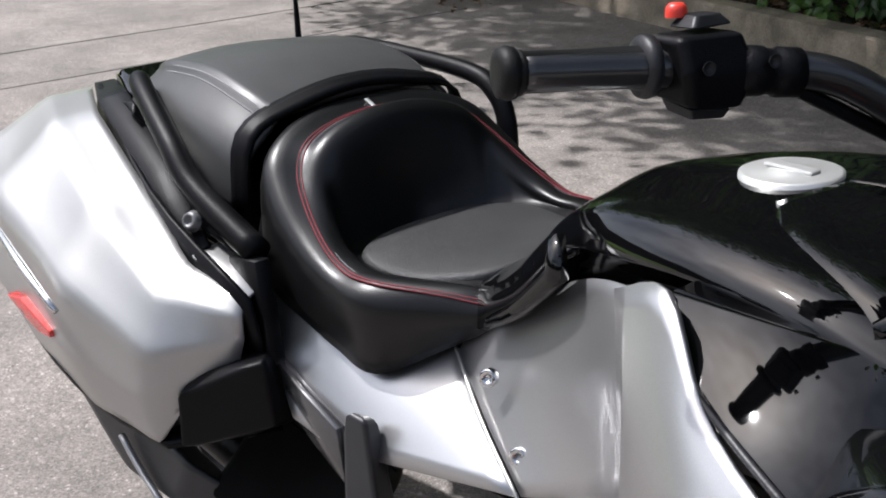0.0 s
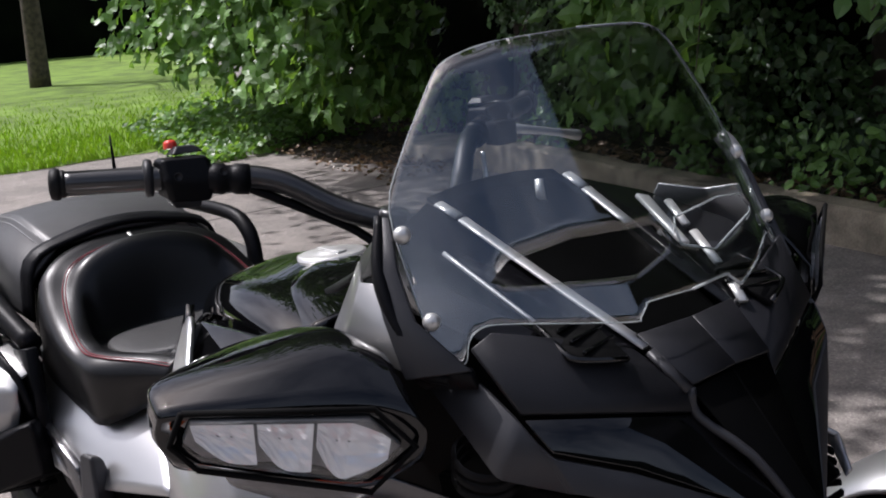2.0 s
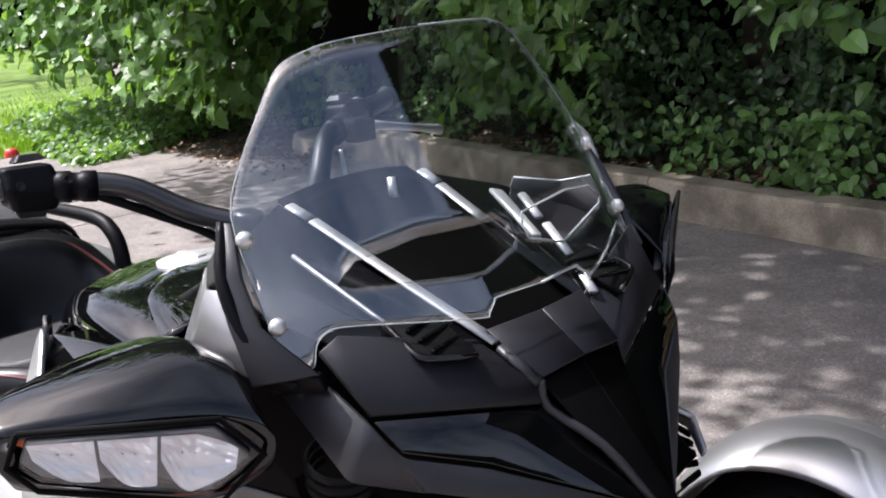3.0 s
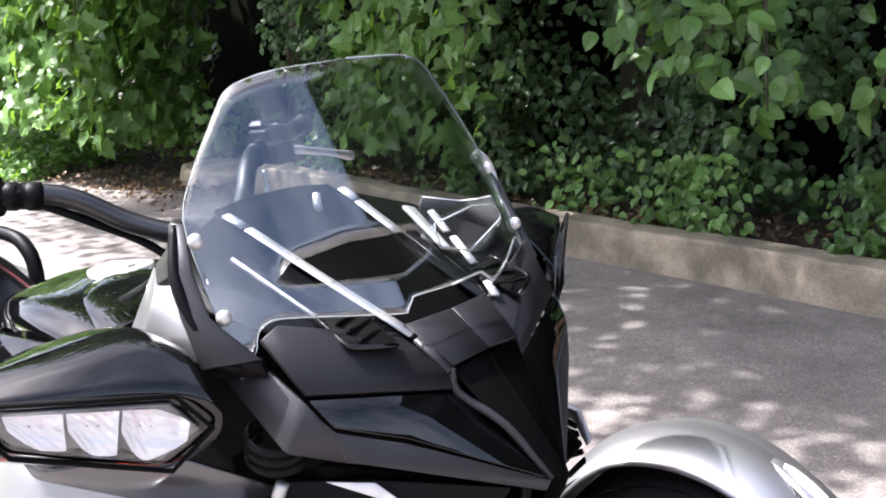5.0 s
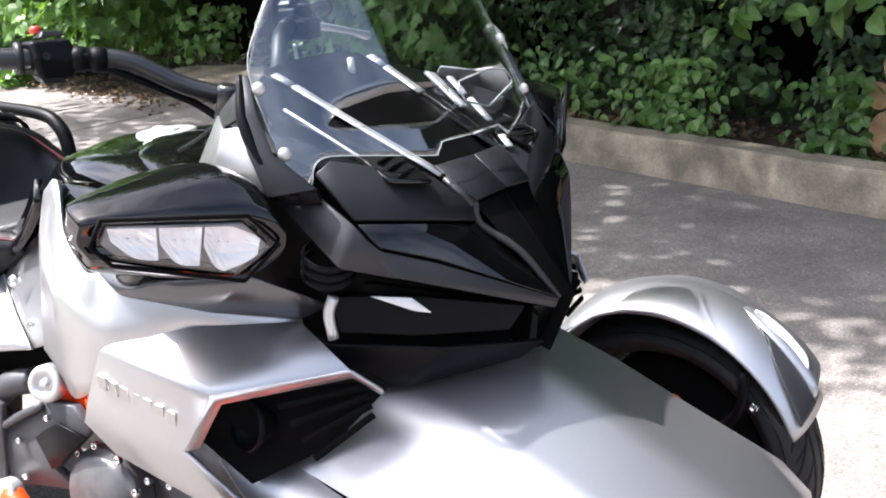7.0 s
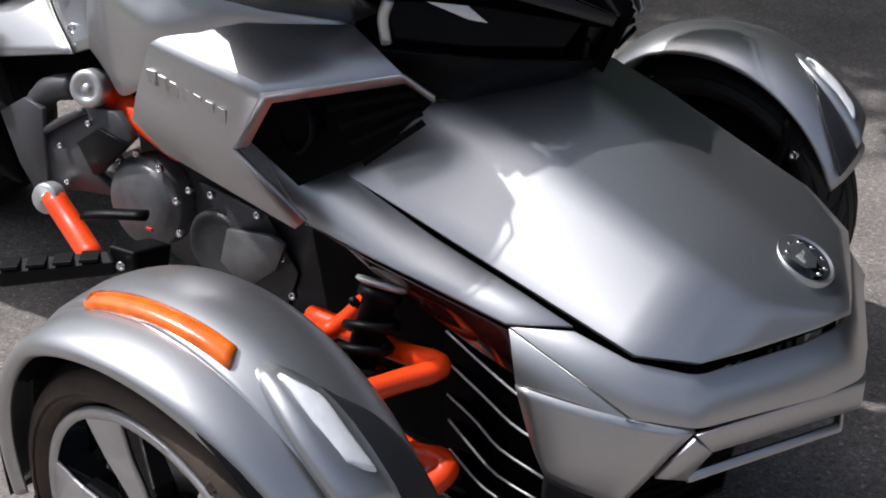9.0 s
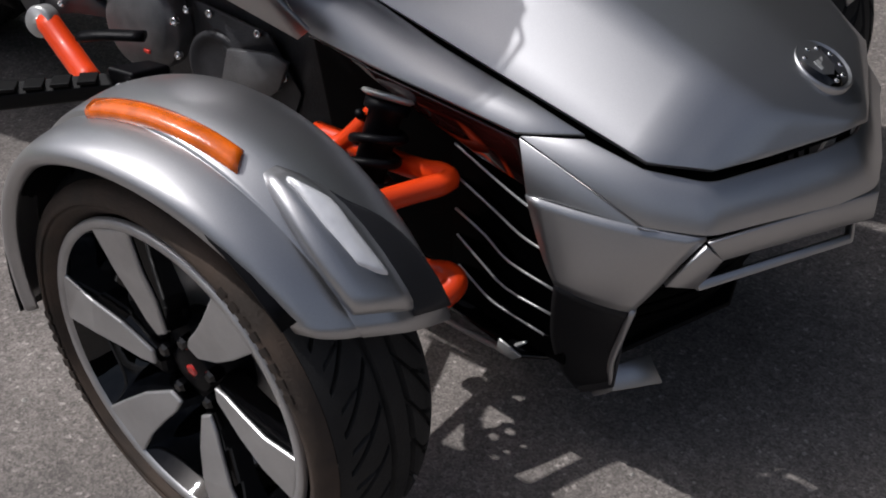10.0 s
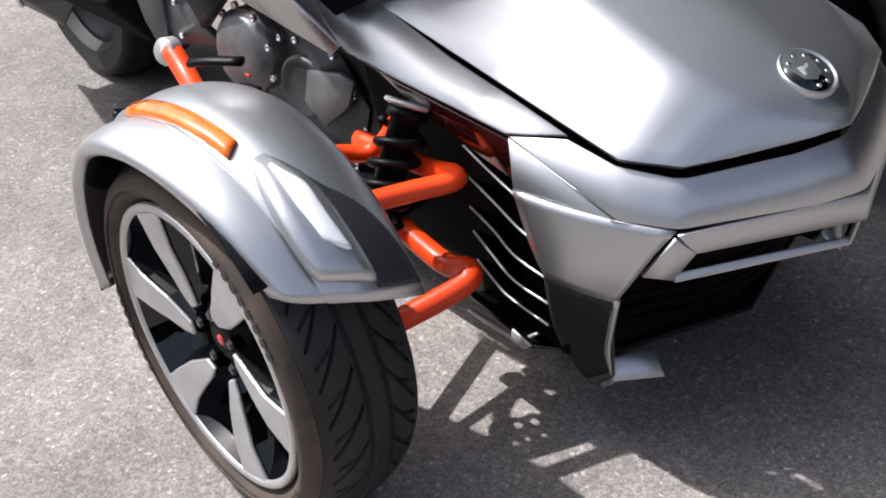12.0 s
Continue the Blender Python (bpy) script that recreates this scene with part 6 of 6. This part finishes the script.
    tagged(w, "wide black rear tyre on a dark rim")
    lathe("rear_rim", [(0.206, 0.08), (0.19, 0.075), (0.17, 0.0), (0.05, 0.02), (0.05, -0.02), (0.17, 0.0), (0.19, -0.075), (0.206, -0.08)], c, (0, 1, 0), SATIN, w, 48)
    for s in (1, -1):
        tube("swing_arm", [(-1.0, -0.16, 0.33), (-1.4, -0.17, 0.32), (-1.72, -0.15, 0.303)], 0.03, SATIN, trike, n=3, s=s, label="black swing arm")
    an = tube("antenna", [(-1.79, 0.185, 0.86), (-1.79, 0.187, 0.92), (-1.795, 0.19, 1.06)], [0.006, 0.006, 0.0022], SATIN, trike, n=4, sides=8, label="thin black antenna")
    hull("antenna_base", [(-1.83, 0.15, 0.86), (-1.75, 0.15, 0.87), (-1.83, 0.22, 0.84), (-1.75, 0.22, 0.85), (-1.79, 0.187, 0.89)], SATIN, trike, 0.006)
    sheet("rear_mudguard", [[(-1.40, y, 0.62 + 0.0 * y), (-1.55, y, 0.66), (-1.75, y, 0.665), (-1.95, y, 0.60), (-2.07, y, 0.45)] for y in (-0.13, -0.05, 0.05, 0.13)], SATIN, trike, 4, 3, 0.006, label="black rear mudguard")


dash()
handlebars()
tank()
seat()
rear_wheel()
for s in (RIGHT, LEFT):
    side_fairing(s)
    headlight(s)
    front_fairing(s)
    rear(s)
    drivetrain(s)


# ---------- setting ----------
ASPHALT = asphalt_mat()
CONCRETE = mat("kerb_concrete", (0.34, 0.285, 0.21), rough=0.85, var=0.45, var_scale=5.0, grain=0.4, grain_scale=90, bump=0.8, bump_scale=70)
SOIL = mat("soil_and_litter", (0.05, 0.035, 0.025), rough=0.95, var=0.5, var_scale=9, grain=0.5, grain_scale=60, bump=1.0, bump_scale=40)
LAWN = mat("lawn_ground", (0.13, 0.215, 0.022), rough=0.9, var=0.4, var_scale=2.0, grain=0.4, grain_scale=40, bump=1.0, bump_scale=50)
GRASS = leaf_mat("grass_blades", (0.17, 0.30, 0.018), (0.11, 0.21, 0.014), 0.4)
HEDGE = leaf_mat("hedge_leaves", (0.062, 0.122, 0.038), (0.032, 0.068, 0.023), 0.25)
VINE = leaf_mat("vine_leaves", (0.150, 0.268, 0.072), (0.078, 0.155, 0.045), 0.38)
FRESH = leaf_mat("fresh_leaves", (0.130, 0.238, 0.065), (0.080, 0.160, 0.045), 0.35)
CANOPY = leaf_mat("tree_leaves", (0.06, 0.12, 0.03), (0.035, 0.07, 0.02), 0.35)
DRYLEAF = leaf_mat("dry_leaves", (0.17, 0.105, 0.06), (0.06, 0.038, 0.024), 0.1)
BARK = mat("bark", (0.085, 0.065, 0.048), rough=0.9, var=0.5, var_scale=12, bump=1.0, bump_scale=30)
CUTWOOD = mat("cut_wood", (0.36, 0.22, 0.12), rough=0.8, var=0.35, var_scale=14, bump=0.5, bump_scale=60)
# so dark that the woods' shade is already in the colour
WOODS_SHADE = mat("woods_shade_black", (0.0025, 0.004, 0.0015), rough=0.95, spec=0.05, var=0.6, var_scale=1.5, bump=1.0, bump_scale=3)
PEBBLE = mat("pebbles", (0.33, 0.31, 0.28), rough=0.85, var=0.3, per_object=0.4)
CRACK = mat("asphalt_joint", (0.06, 0.055, 0.05), rough=0.9, var=0.3)


def kerb_y(x):
    return 3.27 - 0.245 * x


# ground: one sheet to the horizon
bm = bmesh.new()
bmesh.ops.create_grid(bm, x_segments=8, y_segments=8, size=300)
ground = tagged(part("ground", bm, ASPHALT, None, smooth=False), "worn grey asphalt driveway", "ground", kind="structure")

# lawn beyond the drive, a little proud of it, with an uneven edge
rng = random.Random(3)
edge = [(-9.85 + 0.10 * math.sin(y * 2.1) + 0.05 * rng.uniform(-1, 1) - (0.25 * max(0, y - 4.6)), y) for y in [v * 0.25 - 6 for v in range(46)]]
vs, fs = [], []
for x, y in edge:
    for k, d in enumerate((0, 0.25, 1.0, 4.0, 14.0, 60.0)):
        vs.append((x - d, y * (1 + d * 0.10), 0.006 + min(0.05, d * 0.2) + (0.012 * d if d > 1 else 0)))
for i in range(len(edge) - 1):
    for k in range(5):
        fs.append((i * 6 + k, i * 6 + k + 1, (i + 1) * 6 + k + 1, (i + 1) * 6 + k))
lawn = tagged(raw("lawn", vs, fs, LAWN), "sunlit green lawn beside the drive", "lawn", kind="structure")


def scatter(name, material, items, label, category):
    """Many small flat pieces in one mesh; items: (vertices, faces)."""
    V, F = [], []
    for v, f in items:
        o = len(V)
        V += v
        F += [tuple(i + o for i in q) for q in f]
    return tagged(raw(name, V, F, material), label, category, kind="stuff")


def blade(r, x, y, z, h, w):
    a = r.uniform(0, 6.28)
    l = r.uniform(0.1, 0.6) * h
    dx, dy = math.cos(a), math.sin(a)
    return [(x - dy * w, y + dx * w, z), (x + dy * w, y - dx * w, z), (x + dx * l * 0.4, y + dy * l * 0.4, z + h * 0.65), (x + dx * l, y + dy * l, z + h)], [(0, 1, 2), (0, 2, 3)]


rng = random.Random(11)
blades = []
for i in range(34000):
    d = rng.random() ** 1.8 * 9
    y = rng.uniform(-3.0, 8.5)
    x = -9.80 - d
    far = 1 + d * 0.12
    blades.append(blade(rng, x, y, 0.01 + min(0.05, d * 0.1), rng.uniform(0.04, 0.12), rng.uniform(0.004, 0.009) * far))
scatter("grass", GRASS, blades, "bright green unmown grass", "grass")


def oval_leaf(r, c, n, size, droop=0.2, lobes=False):
    """One leaf: a folded oval, or a lobed one."""
    n = Vector(n).normalized()
    t = Vector((r.uniform(-1.3, 1.3), r.uniform(-0.8, 0.8), r.uniform(-1.2, 0.25)))
    t = (t - n * t.dot(n)).normalized()
    b = n.cross(t)
    c = Vector(c)
    if lobes:
        out = ((0, 0), (0.30, -0.12), (0.55, -0.05), (0.42, 0.22), (0.62, 0.45), (0.34, 0.55), (0.25, 0.80), (0.0, 1.05), (-0.25, 0.80), (-0.34, 0.55), (-0.62, 0.45), (-0.42, 0.22), (-0.55, -0.05), (-0.30, -0.12))
    else:
        out = ((0, 0), (0.25, 0.10), (0.39, 0.34), (0.36, 0.58), (0.20, 0.84), (0, 1.0), (-0.20, 0.84), (-0.36, 0.58), (-0.39, 0.34), (-0.25, 0.10))
    v = [tuple(c + b * (p * size) + t * (q * size) + n * (abs(p) * 0.25 * size - droop * size * q * q)) for p, q in out]
    v.append(tuple(c + t * 0.45 * size - n * droop * size * 0.2))
    k = len(out)
    return v, [(i, (i + 1) % k, k) for i in range(k)]


u_dir = Vector((-0.971, 0.238, 0)).normalized()
n_dir = Vector((-0.238, -0.971, 0)).normalized()   # towards the drive

# kerb: cast lengths with worn top edges, thicker towards the far end
kerb = tagged(new("kerb"), "weathered concrete kerb along the planting bed", "kerb", kind="structure")
x0 = 3.4
k = 0
while x0 > -5.6:
    x1 = x0 - 3.0
    pts = []
    bm = bmesh.new()
    rows = []
    for i in range(25):
        x = x0 + (x1 - x0) * i / 24
        h = 0.19 + 0.012 * noise.noise((x * 1.3, 2, 0)) + (0.02 if x < -4 else 0)
        f = 0.012 * noise.noise((x * 2.2, 7, 1)) + 0.004 * noise.noise((x * 15, 7, 1))
        y = kerb_y(x)
        prof = ((0.0, -0.05), (0.0 + f, 0.02), (0.014 + f, h - 0.012), (0.028 + f, h), (0.16, h + 0.004), (0.20, h - 0.02), (0.21, -0.05))
        rows.append([bm.verts.new(Vector((x, y, 0)) - n_dir * a + Vector((0, 0, b))) for a, b in prof])
    for a, b in zip(rows, rows[1:]):
        for j in range(6):
            bm.faces.new((a[j], b[j], b[j + 1], a[j + 1]))
    bm.faces.new(rows[0])
    bm.faces.new(rows[-1][::-1])
    part("kerb_stone", bm, CONCRETE, kerb, smooth=False)
    x0 = x1 - 0.006
# rounded end of the kerb
top = [(-5.58, 4.66), (-6.05, 4.60), (-6.45, 4.66), (-6.75, 4.88), (-6.80, 5.15), (-6.4, 5.35), (-5.58, 5.2)]
end = solid("kerb_end", [(x, y, 0.15) for x, y in top], [(x * 1.008, y * 0.997, -0.04) for x, y in top], CONCRETE, kerb, 0.03, segs=3)
# planting bed behind the kerb and the litter bank beyond its end
vs, fs = [], []
N = 60
for i in range(N + 1):
    x = 4.0 - 14.2 * i / N
    for j in range(9):
        d = 0.17 + (j / 8) ** 1.5 * 8
        y = kerb_y(x) + d
        if x < -5.6:
            y -= min(0.9, (-5.6 - x) * 0.55) * (1 - j / 8) * 0.8 + (0.17 if j == 0 else 0)
        base = 0.15 if x > -5.5 else max(0.005, 0.15 - 0.2 * (-5.5 - x))
        z = base + 0.03 * noise.noise((x * 2, y * 2, 0)) * (1 if j else 0.1) + 0.05 * (j / 8) * 4
        vs.append((x, y, z))
for i in range(N):
    for j in range(8):
        fs.append((i * 9 + j, i * 9 + j + 1, (i + 1) * 9 + j + 1, (i + 1) * 9 + j))
bed = tagged(raw("planting_bed", vs, fs, SOIL, None, True), "dark soil bed with leaf litter", "ground", kind="structure")
rng = random.Random(21)
items = []
for i in range(4200):
    if rng.random() < 0.55:
        x = rng.uniform(-9.8, -5.6)
        y = kerb_y(x) + rng.uniform(-0.75, 1.5) - 0.1
        z = 0.03 + 0.12 * rng.random() * (0.3 if y < kerb_y(x) else 1)
    else:
        x = rng.uniform(-5.6, 3.5)
        y = kerb_y(x) + 0.18 + abs(rng.gauss(0, 0.22))
        z = 0.19 + 0.03 * rng.random()
    items.append(oval_leaf(rng, (x, y, z), (rng.uniform(-0.7, 0.7), rng.uniform(-0.7, 0.7), 1), rng.uniform(0.02, 0.055), rng.uniform(-0.3, 0.5)))
scatter("leaf_litter", DRYLEAF, items, "brown dry fallen leaves and twigs", "leaf litter")

# hedge of small oval leaves behind the kerb
rng = random.Random(5)
items = []
for i in range(36000):
    x = rng.uniform(-5.7, 2.2)
    z = 0.16 + 2.9 * rng.random() ** 1.15
    bulge = 0.30 * noise.noise((x * 1.1, z * 1.1, 3)) + 0.16 * noise.noise((x * 3.1, z * 3.1, 9))
    d = 0.50 - bulge - (0.28 if z < 0.5 else 0) * noise.noise((x * 2.5, 0, 5)) + rng.random() ** 2 * 0.55 - 0.10 * min(1, z)
    if noise.noise((x * 2.3, z * 2.3, 17)) < -0.22 or (-0.66 < x < 0.2 and z < 0.85 and d < 0.75) or (x > -0.42 and z > 0.62 - 0.5 * max(0, -0.2 - x)) or (x > -0.95 and z > 0.80 + 0.5 * (-0.42 - x)):
        continue
    p = Vector((x, kerb_y(x) + d, z))
    n = n_dir + Vector((rng.uniform(-0.9, 0.9), rng.uniform(-0.5, 0.5), rng.uniform(0.0, 1.3)))
    items.append(oval_leaf(rng, p, n, rng.uniform(0.04, 0.072), 0.25))
scatter("hedge", HEDGE, items, "dense dark green hedge of small oval leaves", "hedge")

# climbing vine with lobed leaves
rng = random.Random(6)
items = []


def vine_patch(count, fx, fz, fd, size, lobes=True):
    for i in range(count):
        x, z = fx(), fz()
        p = Vector((x, kerb_y(max(x, -6.0)) + fd(), z))
        n = n_dir + Vector((rng.uniform(-0.8, 0.8), rng.uniform(-0.5, 0.5), rng.uniform(0.2, 1.2)))
        items.append(oval_leaf(rng, p, n, rng.uniform(*size), 0.3, lobes))


vine_patch(420, lambda: rng.gauss(-4.0, 0.42), lambda: 0.40 + abs(rng.gauss(0.8, 0.5)), lambda: 0.02 + rng.random() * 0.45, (0.09, 0.16))
vine_patch(3600, lambda: rng.uniform(-9.6, -7.1), lambda: 0.30 + rng.random() ** 0.8 * 3.2, lambda: 0.15 + rng.random() * 0.9, (0.09, 0.16))
vine_patch(260, lambda: rng.gauss(-6.75, 0.2), lambda: 0.12 + rng.random() * 0.5, lambda: 0.3 + rng.random() * 0.6, (0.06, 0.10), False)
for i in range(2200):
    x = rng.uniform(-11.2, -7.0)
    lo = 0.35 + 0.14 * (-7.0 - x)
    p = Vector((x, rng.uniform(4.2, 5.4), lo + rng.random() ** 1.3 * 2.2))
    items.append(oval_leaf(rng, p, n_dir + Vector((rng.uniform(-0.8, 1.2), rng.uniform(-0.5, 0.5), rng.uniform(0.2, 1.2))), rng.uniform(0.09, 0.16), 0.3, True))
scatter("vine", VINE, items, "bright green climbing vine with lobed leaves", "vine")

# low weeds along the bank and the drive's edge
items = []
for i in range(5000):
    x = rng.uniform(-11.5, -8.2)
    y = kerb_y(x) + rng.uniform(-1.6, 1.2)
    items.append(oval_leaf(rng, (x, y, rng.uniform(0.03, 0.45) * min(1, max(0.15, (y - 3.6) * 0.5))), (rng.uniform(-1, 1), rng.uniform(-1, 0.2), 1), rng.uniform(0.05, 0.10), 0.3))
for i in range(900):
    x = rng.choice((-3.4, -4.9, -1.75, -0.65, -2.4, -0.75, -1.6)) + rng.gauss(0, 0.16)
    items.append(oval_leaf(rng, (x, kerb_y(x) + 0.14 + 0.22 * rng.random(), 0.19 + 0.36 * rng.random() ** 1.6), (rng.uniform(-1, 1), -1, 1), rng.uniform(0.04, 0.07), 0.3))
scatter("weeds", VINE, items, "low leafy weeds at the edge of the drive", "weeds")


def branch(name, start, ends, leaf, count, seed, label, mat_=VINE, lobes=False):
    """A hanging twig with its leaves."""
    r = random.Random(seed)
    b = tagged(tube(name, [start, tuple((Vector(start) + Vector(ends)) / 2 + Vector((0, 0, 0.08))), ends], [0.012, 0.008, 0.003], BARK, None, n=5, sides=6), label, "branch")
    V, F = [], []
    for i in range(count):
        u = r.random() ** 0.8
        p = Vector(start).lerp(Vector(ends), u) + Vector((r.gauss(0, 0.085), r.gauss(0, 0.08), 0.08 * math.sin(u * 3.1) + r.gauss(-0.03, 0.06)))
        v, f = oval_leaf(r, p, n_dir + Vector((r.uniform(-0.9, 0.9), r.uniform(-0.6, 0.6), r.uniform(0.2, 1.4))), r.uniform(*leaf), 0.35, lobes)
        o = len(V)
        V += v
        F += [tuple(i_ + o for i_ in q) for q in f]
    raw("leaves", V, F, mat_, b)
    return b


branch("overhanging_branch", (-1.15, 3.55, 1.75), (-0.88, 2.98, 0.86), (0.07, 0.125), 80, 1, "leafy branch hanging in front of the hedge", FRESH)
branch("overhanging_branch", (-1.20, 3.6, 1.62), (-1.52, 3.0, 1.12), (0.07, 0.125), 64, 2, "leafy branch hanging in front of the hedge", FRESH)
branch("overhanging_branch", (-1.15, 3.6, 1.55), (-1.18, 3.0, 0.98), (0.07, 0.12), 64, 3, "leafy branch hanging in front of the hedge", FRESH)
branch("overhanging_branch", (-0.50, 3.7, 1.35), (-0.62, 3.35, 0.84), (0.07, 0.12), 50, 9, "leafy branch hanging in front of the hedge", FRESH)
branch("overhanging_branch", (-7.5, 4.8, 2.3), (-7.1, 4.2, 1.05), (0.09, 0.15), 60, 4, "leafy branch hanging over the bank", VINE, True)
branch("overhanging_branch", (-8.4, 5.4, 2.8), (-8.0, 4.5, 1.5), (0.08, 0.14), 90, 5, "leafy branch hanging over the bank", VINE, True)
branch("hanging_vine", (-3.35, 3.9, 1.9), (-3.2, 3.6, 0.75), (0.07, 0.12), 70, 7, "lobed vine trailing down the hedge", VINE, True)
branch("hanging_vine", (-2.75, 3.8, 1.9), (-2.7, 3.5, 0.85), (0.07, 0.12), 55, 8, "lobed vine trailing down the hedge", VINE, True)


def log(at, r, length, turn, seed):
    rr = random.Random(seed)
    L = tagged(new("log"), "sawn firewood log with pale cut end", "log", group="stacked firewood")
    L.matrix_world = pose(*at, 0, 0, turn)
    ob = lathe("bark", [(r * 0.96, 0.0), (r, 0.012), (r * 1.03, length * 0.5), (r, length), (0, length)], (0, 0, 0), (0, 1, 0), BARK, L, 28)
    for v in ob.data.vertices:
        v.co += Vector((v.co.x, 0, v.co.z)) * 0.08 * noise.noise(v.co * 14 + Vector((seed, 0, 0)))
    lathe("cut_end", [(0, -0.002), (r * 0.4, 0.0), (r * 0.8, 0.001), (r * 0.965, 0.004)], (0, 0, 0), (0, 1, 0), CUTWOOD, L, 28, label="pale sawn end")
    return L


for i, (dx, z, r) in enumerate(((0.03, 0.295, 0.108), (0.24, 0.29, 0.10), (0.06, 0.585, 0.078), (-0.03, 0.455, 0.062), (0.20, 0.47, 0.08), (0.22, 0.64, 0.09), (0.45, 0.30, 0.10), (0.40, 0.49, 0.085), (0.14, 0.74, 0.07), (0.33, 0.80, 0.08))):
    x = -0.54 + dx
    log((x, kerb_y(x) + 0.24, z), r, 0.5, -13 + 4 * (i % 3), i)

# dark wood behind everything and a far ring of trees; shade is painted in
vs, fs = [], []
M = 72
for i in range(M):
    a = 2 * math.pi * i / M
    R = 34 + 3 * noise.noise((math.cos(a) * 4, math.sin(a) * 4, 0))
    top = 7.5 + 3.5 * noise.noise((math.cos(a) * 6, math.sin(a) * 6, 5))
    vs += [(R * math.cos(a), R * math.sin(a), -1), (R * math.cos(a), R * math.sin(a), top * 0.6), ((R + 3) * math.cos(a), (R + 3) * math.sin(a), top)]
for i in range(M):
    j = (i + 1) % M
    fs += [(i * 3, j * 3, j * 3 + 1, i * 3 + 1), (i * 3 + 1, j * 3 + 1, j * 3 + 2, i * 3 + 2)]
tagged(raw("backdrop", vs, fs, WOODS_SHADE, None, True), "far trees round the place, darkened to near-black for their shade", "trees", kind="structure")
# near-black sheet painted as the shade between leaves; its unseen top darkens reflections
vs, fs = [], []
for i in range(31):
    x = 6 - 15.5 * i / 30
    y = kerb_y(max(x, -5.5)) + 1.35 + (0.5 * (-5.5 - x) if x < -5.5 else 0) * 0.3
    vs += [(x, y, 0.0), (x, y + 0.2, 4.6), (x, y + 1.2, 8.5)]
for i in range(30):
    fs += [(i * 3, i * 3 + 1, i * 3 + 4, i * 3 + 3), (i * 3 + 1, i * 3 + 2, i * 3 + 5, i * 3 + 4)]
tagged(raw("thicket", vs, fs, WOODS_SHADE, None, True), "near-black sheet for the deep shade behind the hedge", "thicket", kind="structure")


def tree(at, h, r, spread, seed, clumps, leaf, label, lean=(0, 0)):
    rr = random.Random(seed)
    T = tagged(new("tree"), label, "tree")
    T.matrix_world = pose(*at)
    tr = tube("trunk", [(0, 0, -0.2), (0.05, 0.03, h * 0.3), (-0.06, 0.05, h * 0.65), (0, 0, h)], [r, r * 0.8, r * 0.6, r * 0.25], BARK, T, n=6, sides=12)
    V, F = [], []
    for i in range(clumps):
        a, e = rr.uniform(0, 6.28), rr.uniform(-0.35, 1.0)
        d = spread * rr.random() ** 0.4
        cx, cy, cz = lean[0] + d * math.cos(a) * math.cos(e * 0.8), lean[1] + d * math.sin(a) * math.cos(e * 0.8), h * 0.8 + d * 0.6 * math.sin(e)
        for q in range(leaf):
            p = (cx + rr.gauss(0, 0.28), cy + rr.gauss(0, 0.28), cz + rr.gauss(0, 0.2))
            v, f = oval_leaf(rr, p, (rr.uniform(-1, 1), rr.uniform(-1, 1), rr.uniform(0.1, 1)), rr.uniform(0.07, 0.13), 0.2)
            o = len(V)
            V += v
            F += [tuple(i_ + o for i_ in qq) for qq in f]
        if i % 9 == 0:
            tube("limb", [(0, 0, h * 0.6), (cx * 0.5, cy * 0.5, h * 0.6 + (cz - h * 0.6) * 0.6), (cx, cy, cz)], [r * 0.3, r * 0.18, r * 0.05], BARK, T, n=4, sides=7)
    raw("crown", V, F, CANOPY, T)
    return T


for x0, y0, seed in ((-6.7, 6.2, 31), (-4.7, 5.7, 35), (-2.7, 5.2, 36), (-1.5, 5.3, 37)):
    tree((x0, y0, 0.1), 4.3, 0.13, 1.9, seed, 190, 40, "leafy tree leaning out over the hedge", (0.0, -2.35))
tree((-1.2, 6.6, 0.2), 6.0, 0.15, 3.2, 32, 140, 26, "leafy tree rising behind the hedge")
tree((-10.5, 7.6, 0.1), 6.5, 0.17, 3.4, 33, 130, 26, "leafy tree at the edge of the lawn")
tree((-20.5, 7.0, 0.3), 6.5, 0.20, 3.2, 34, 90, 26, "tree with a bare trunk on the lawn")

for x0, y0, h0, seed in ((-6.6, -13.2, 6.5, 41), (-1.4, -14.0, 7.2, 42), (4.2, -13.0, 6.4, 43)):
    tree((x0, y0, 0.0), h0, 0.16, 2.7, seed, 110, 22, "leafy tree across the drive from the motorcycle")

# small stones and grit on the drive
rng = random.Random(9)
items = []
for i in range(2600):
    x, y, r = rng.uniform(-4, 2.2), rng.uniform(-1.6, 3.3), rng.uniform(0.0012, 0.0042) * (1.5 if i % 9 == 0 else 1)
    v = [(x + r * math.cos(a) * rng.uniform(0.7, 1.2), y + r * math.sin(a) * rng.uniform(0.7, 1.2), 0.0005) for a in (0, 1.25, 2.5, 3.8, 5.0)] + [(x, y, r * 0.8)]
    items.append((v, [(0, 1, 5), (1, 2, 5), (2, 3, 5), (3, 4, 5), (4, 0, 5)]))
scatter("grit", PEBBLE, items, "loose grit and tiny stones on the asphalt", "grit")
for x, r in ((-7.05, 0.010), (-6.15, 0.008)):
    pts = [(x + 0.04 * noise.noise((k * 0.4, x, 0)) + 0.10 * k * 0.25, -4 + k * 0.5, 0.001) for k in range(17)]
    tagged(tube("tar_joint", pts, r, CRACK, None, n=4, sides=6, flat=0.2), "dark seam in the asphalt", "seam", kind="structure")
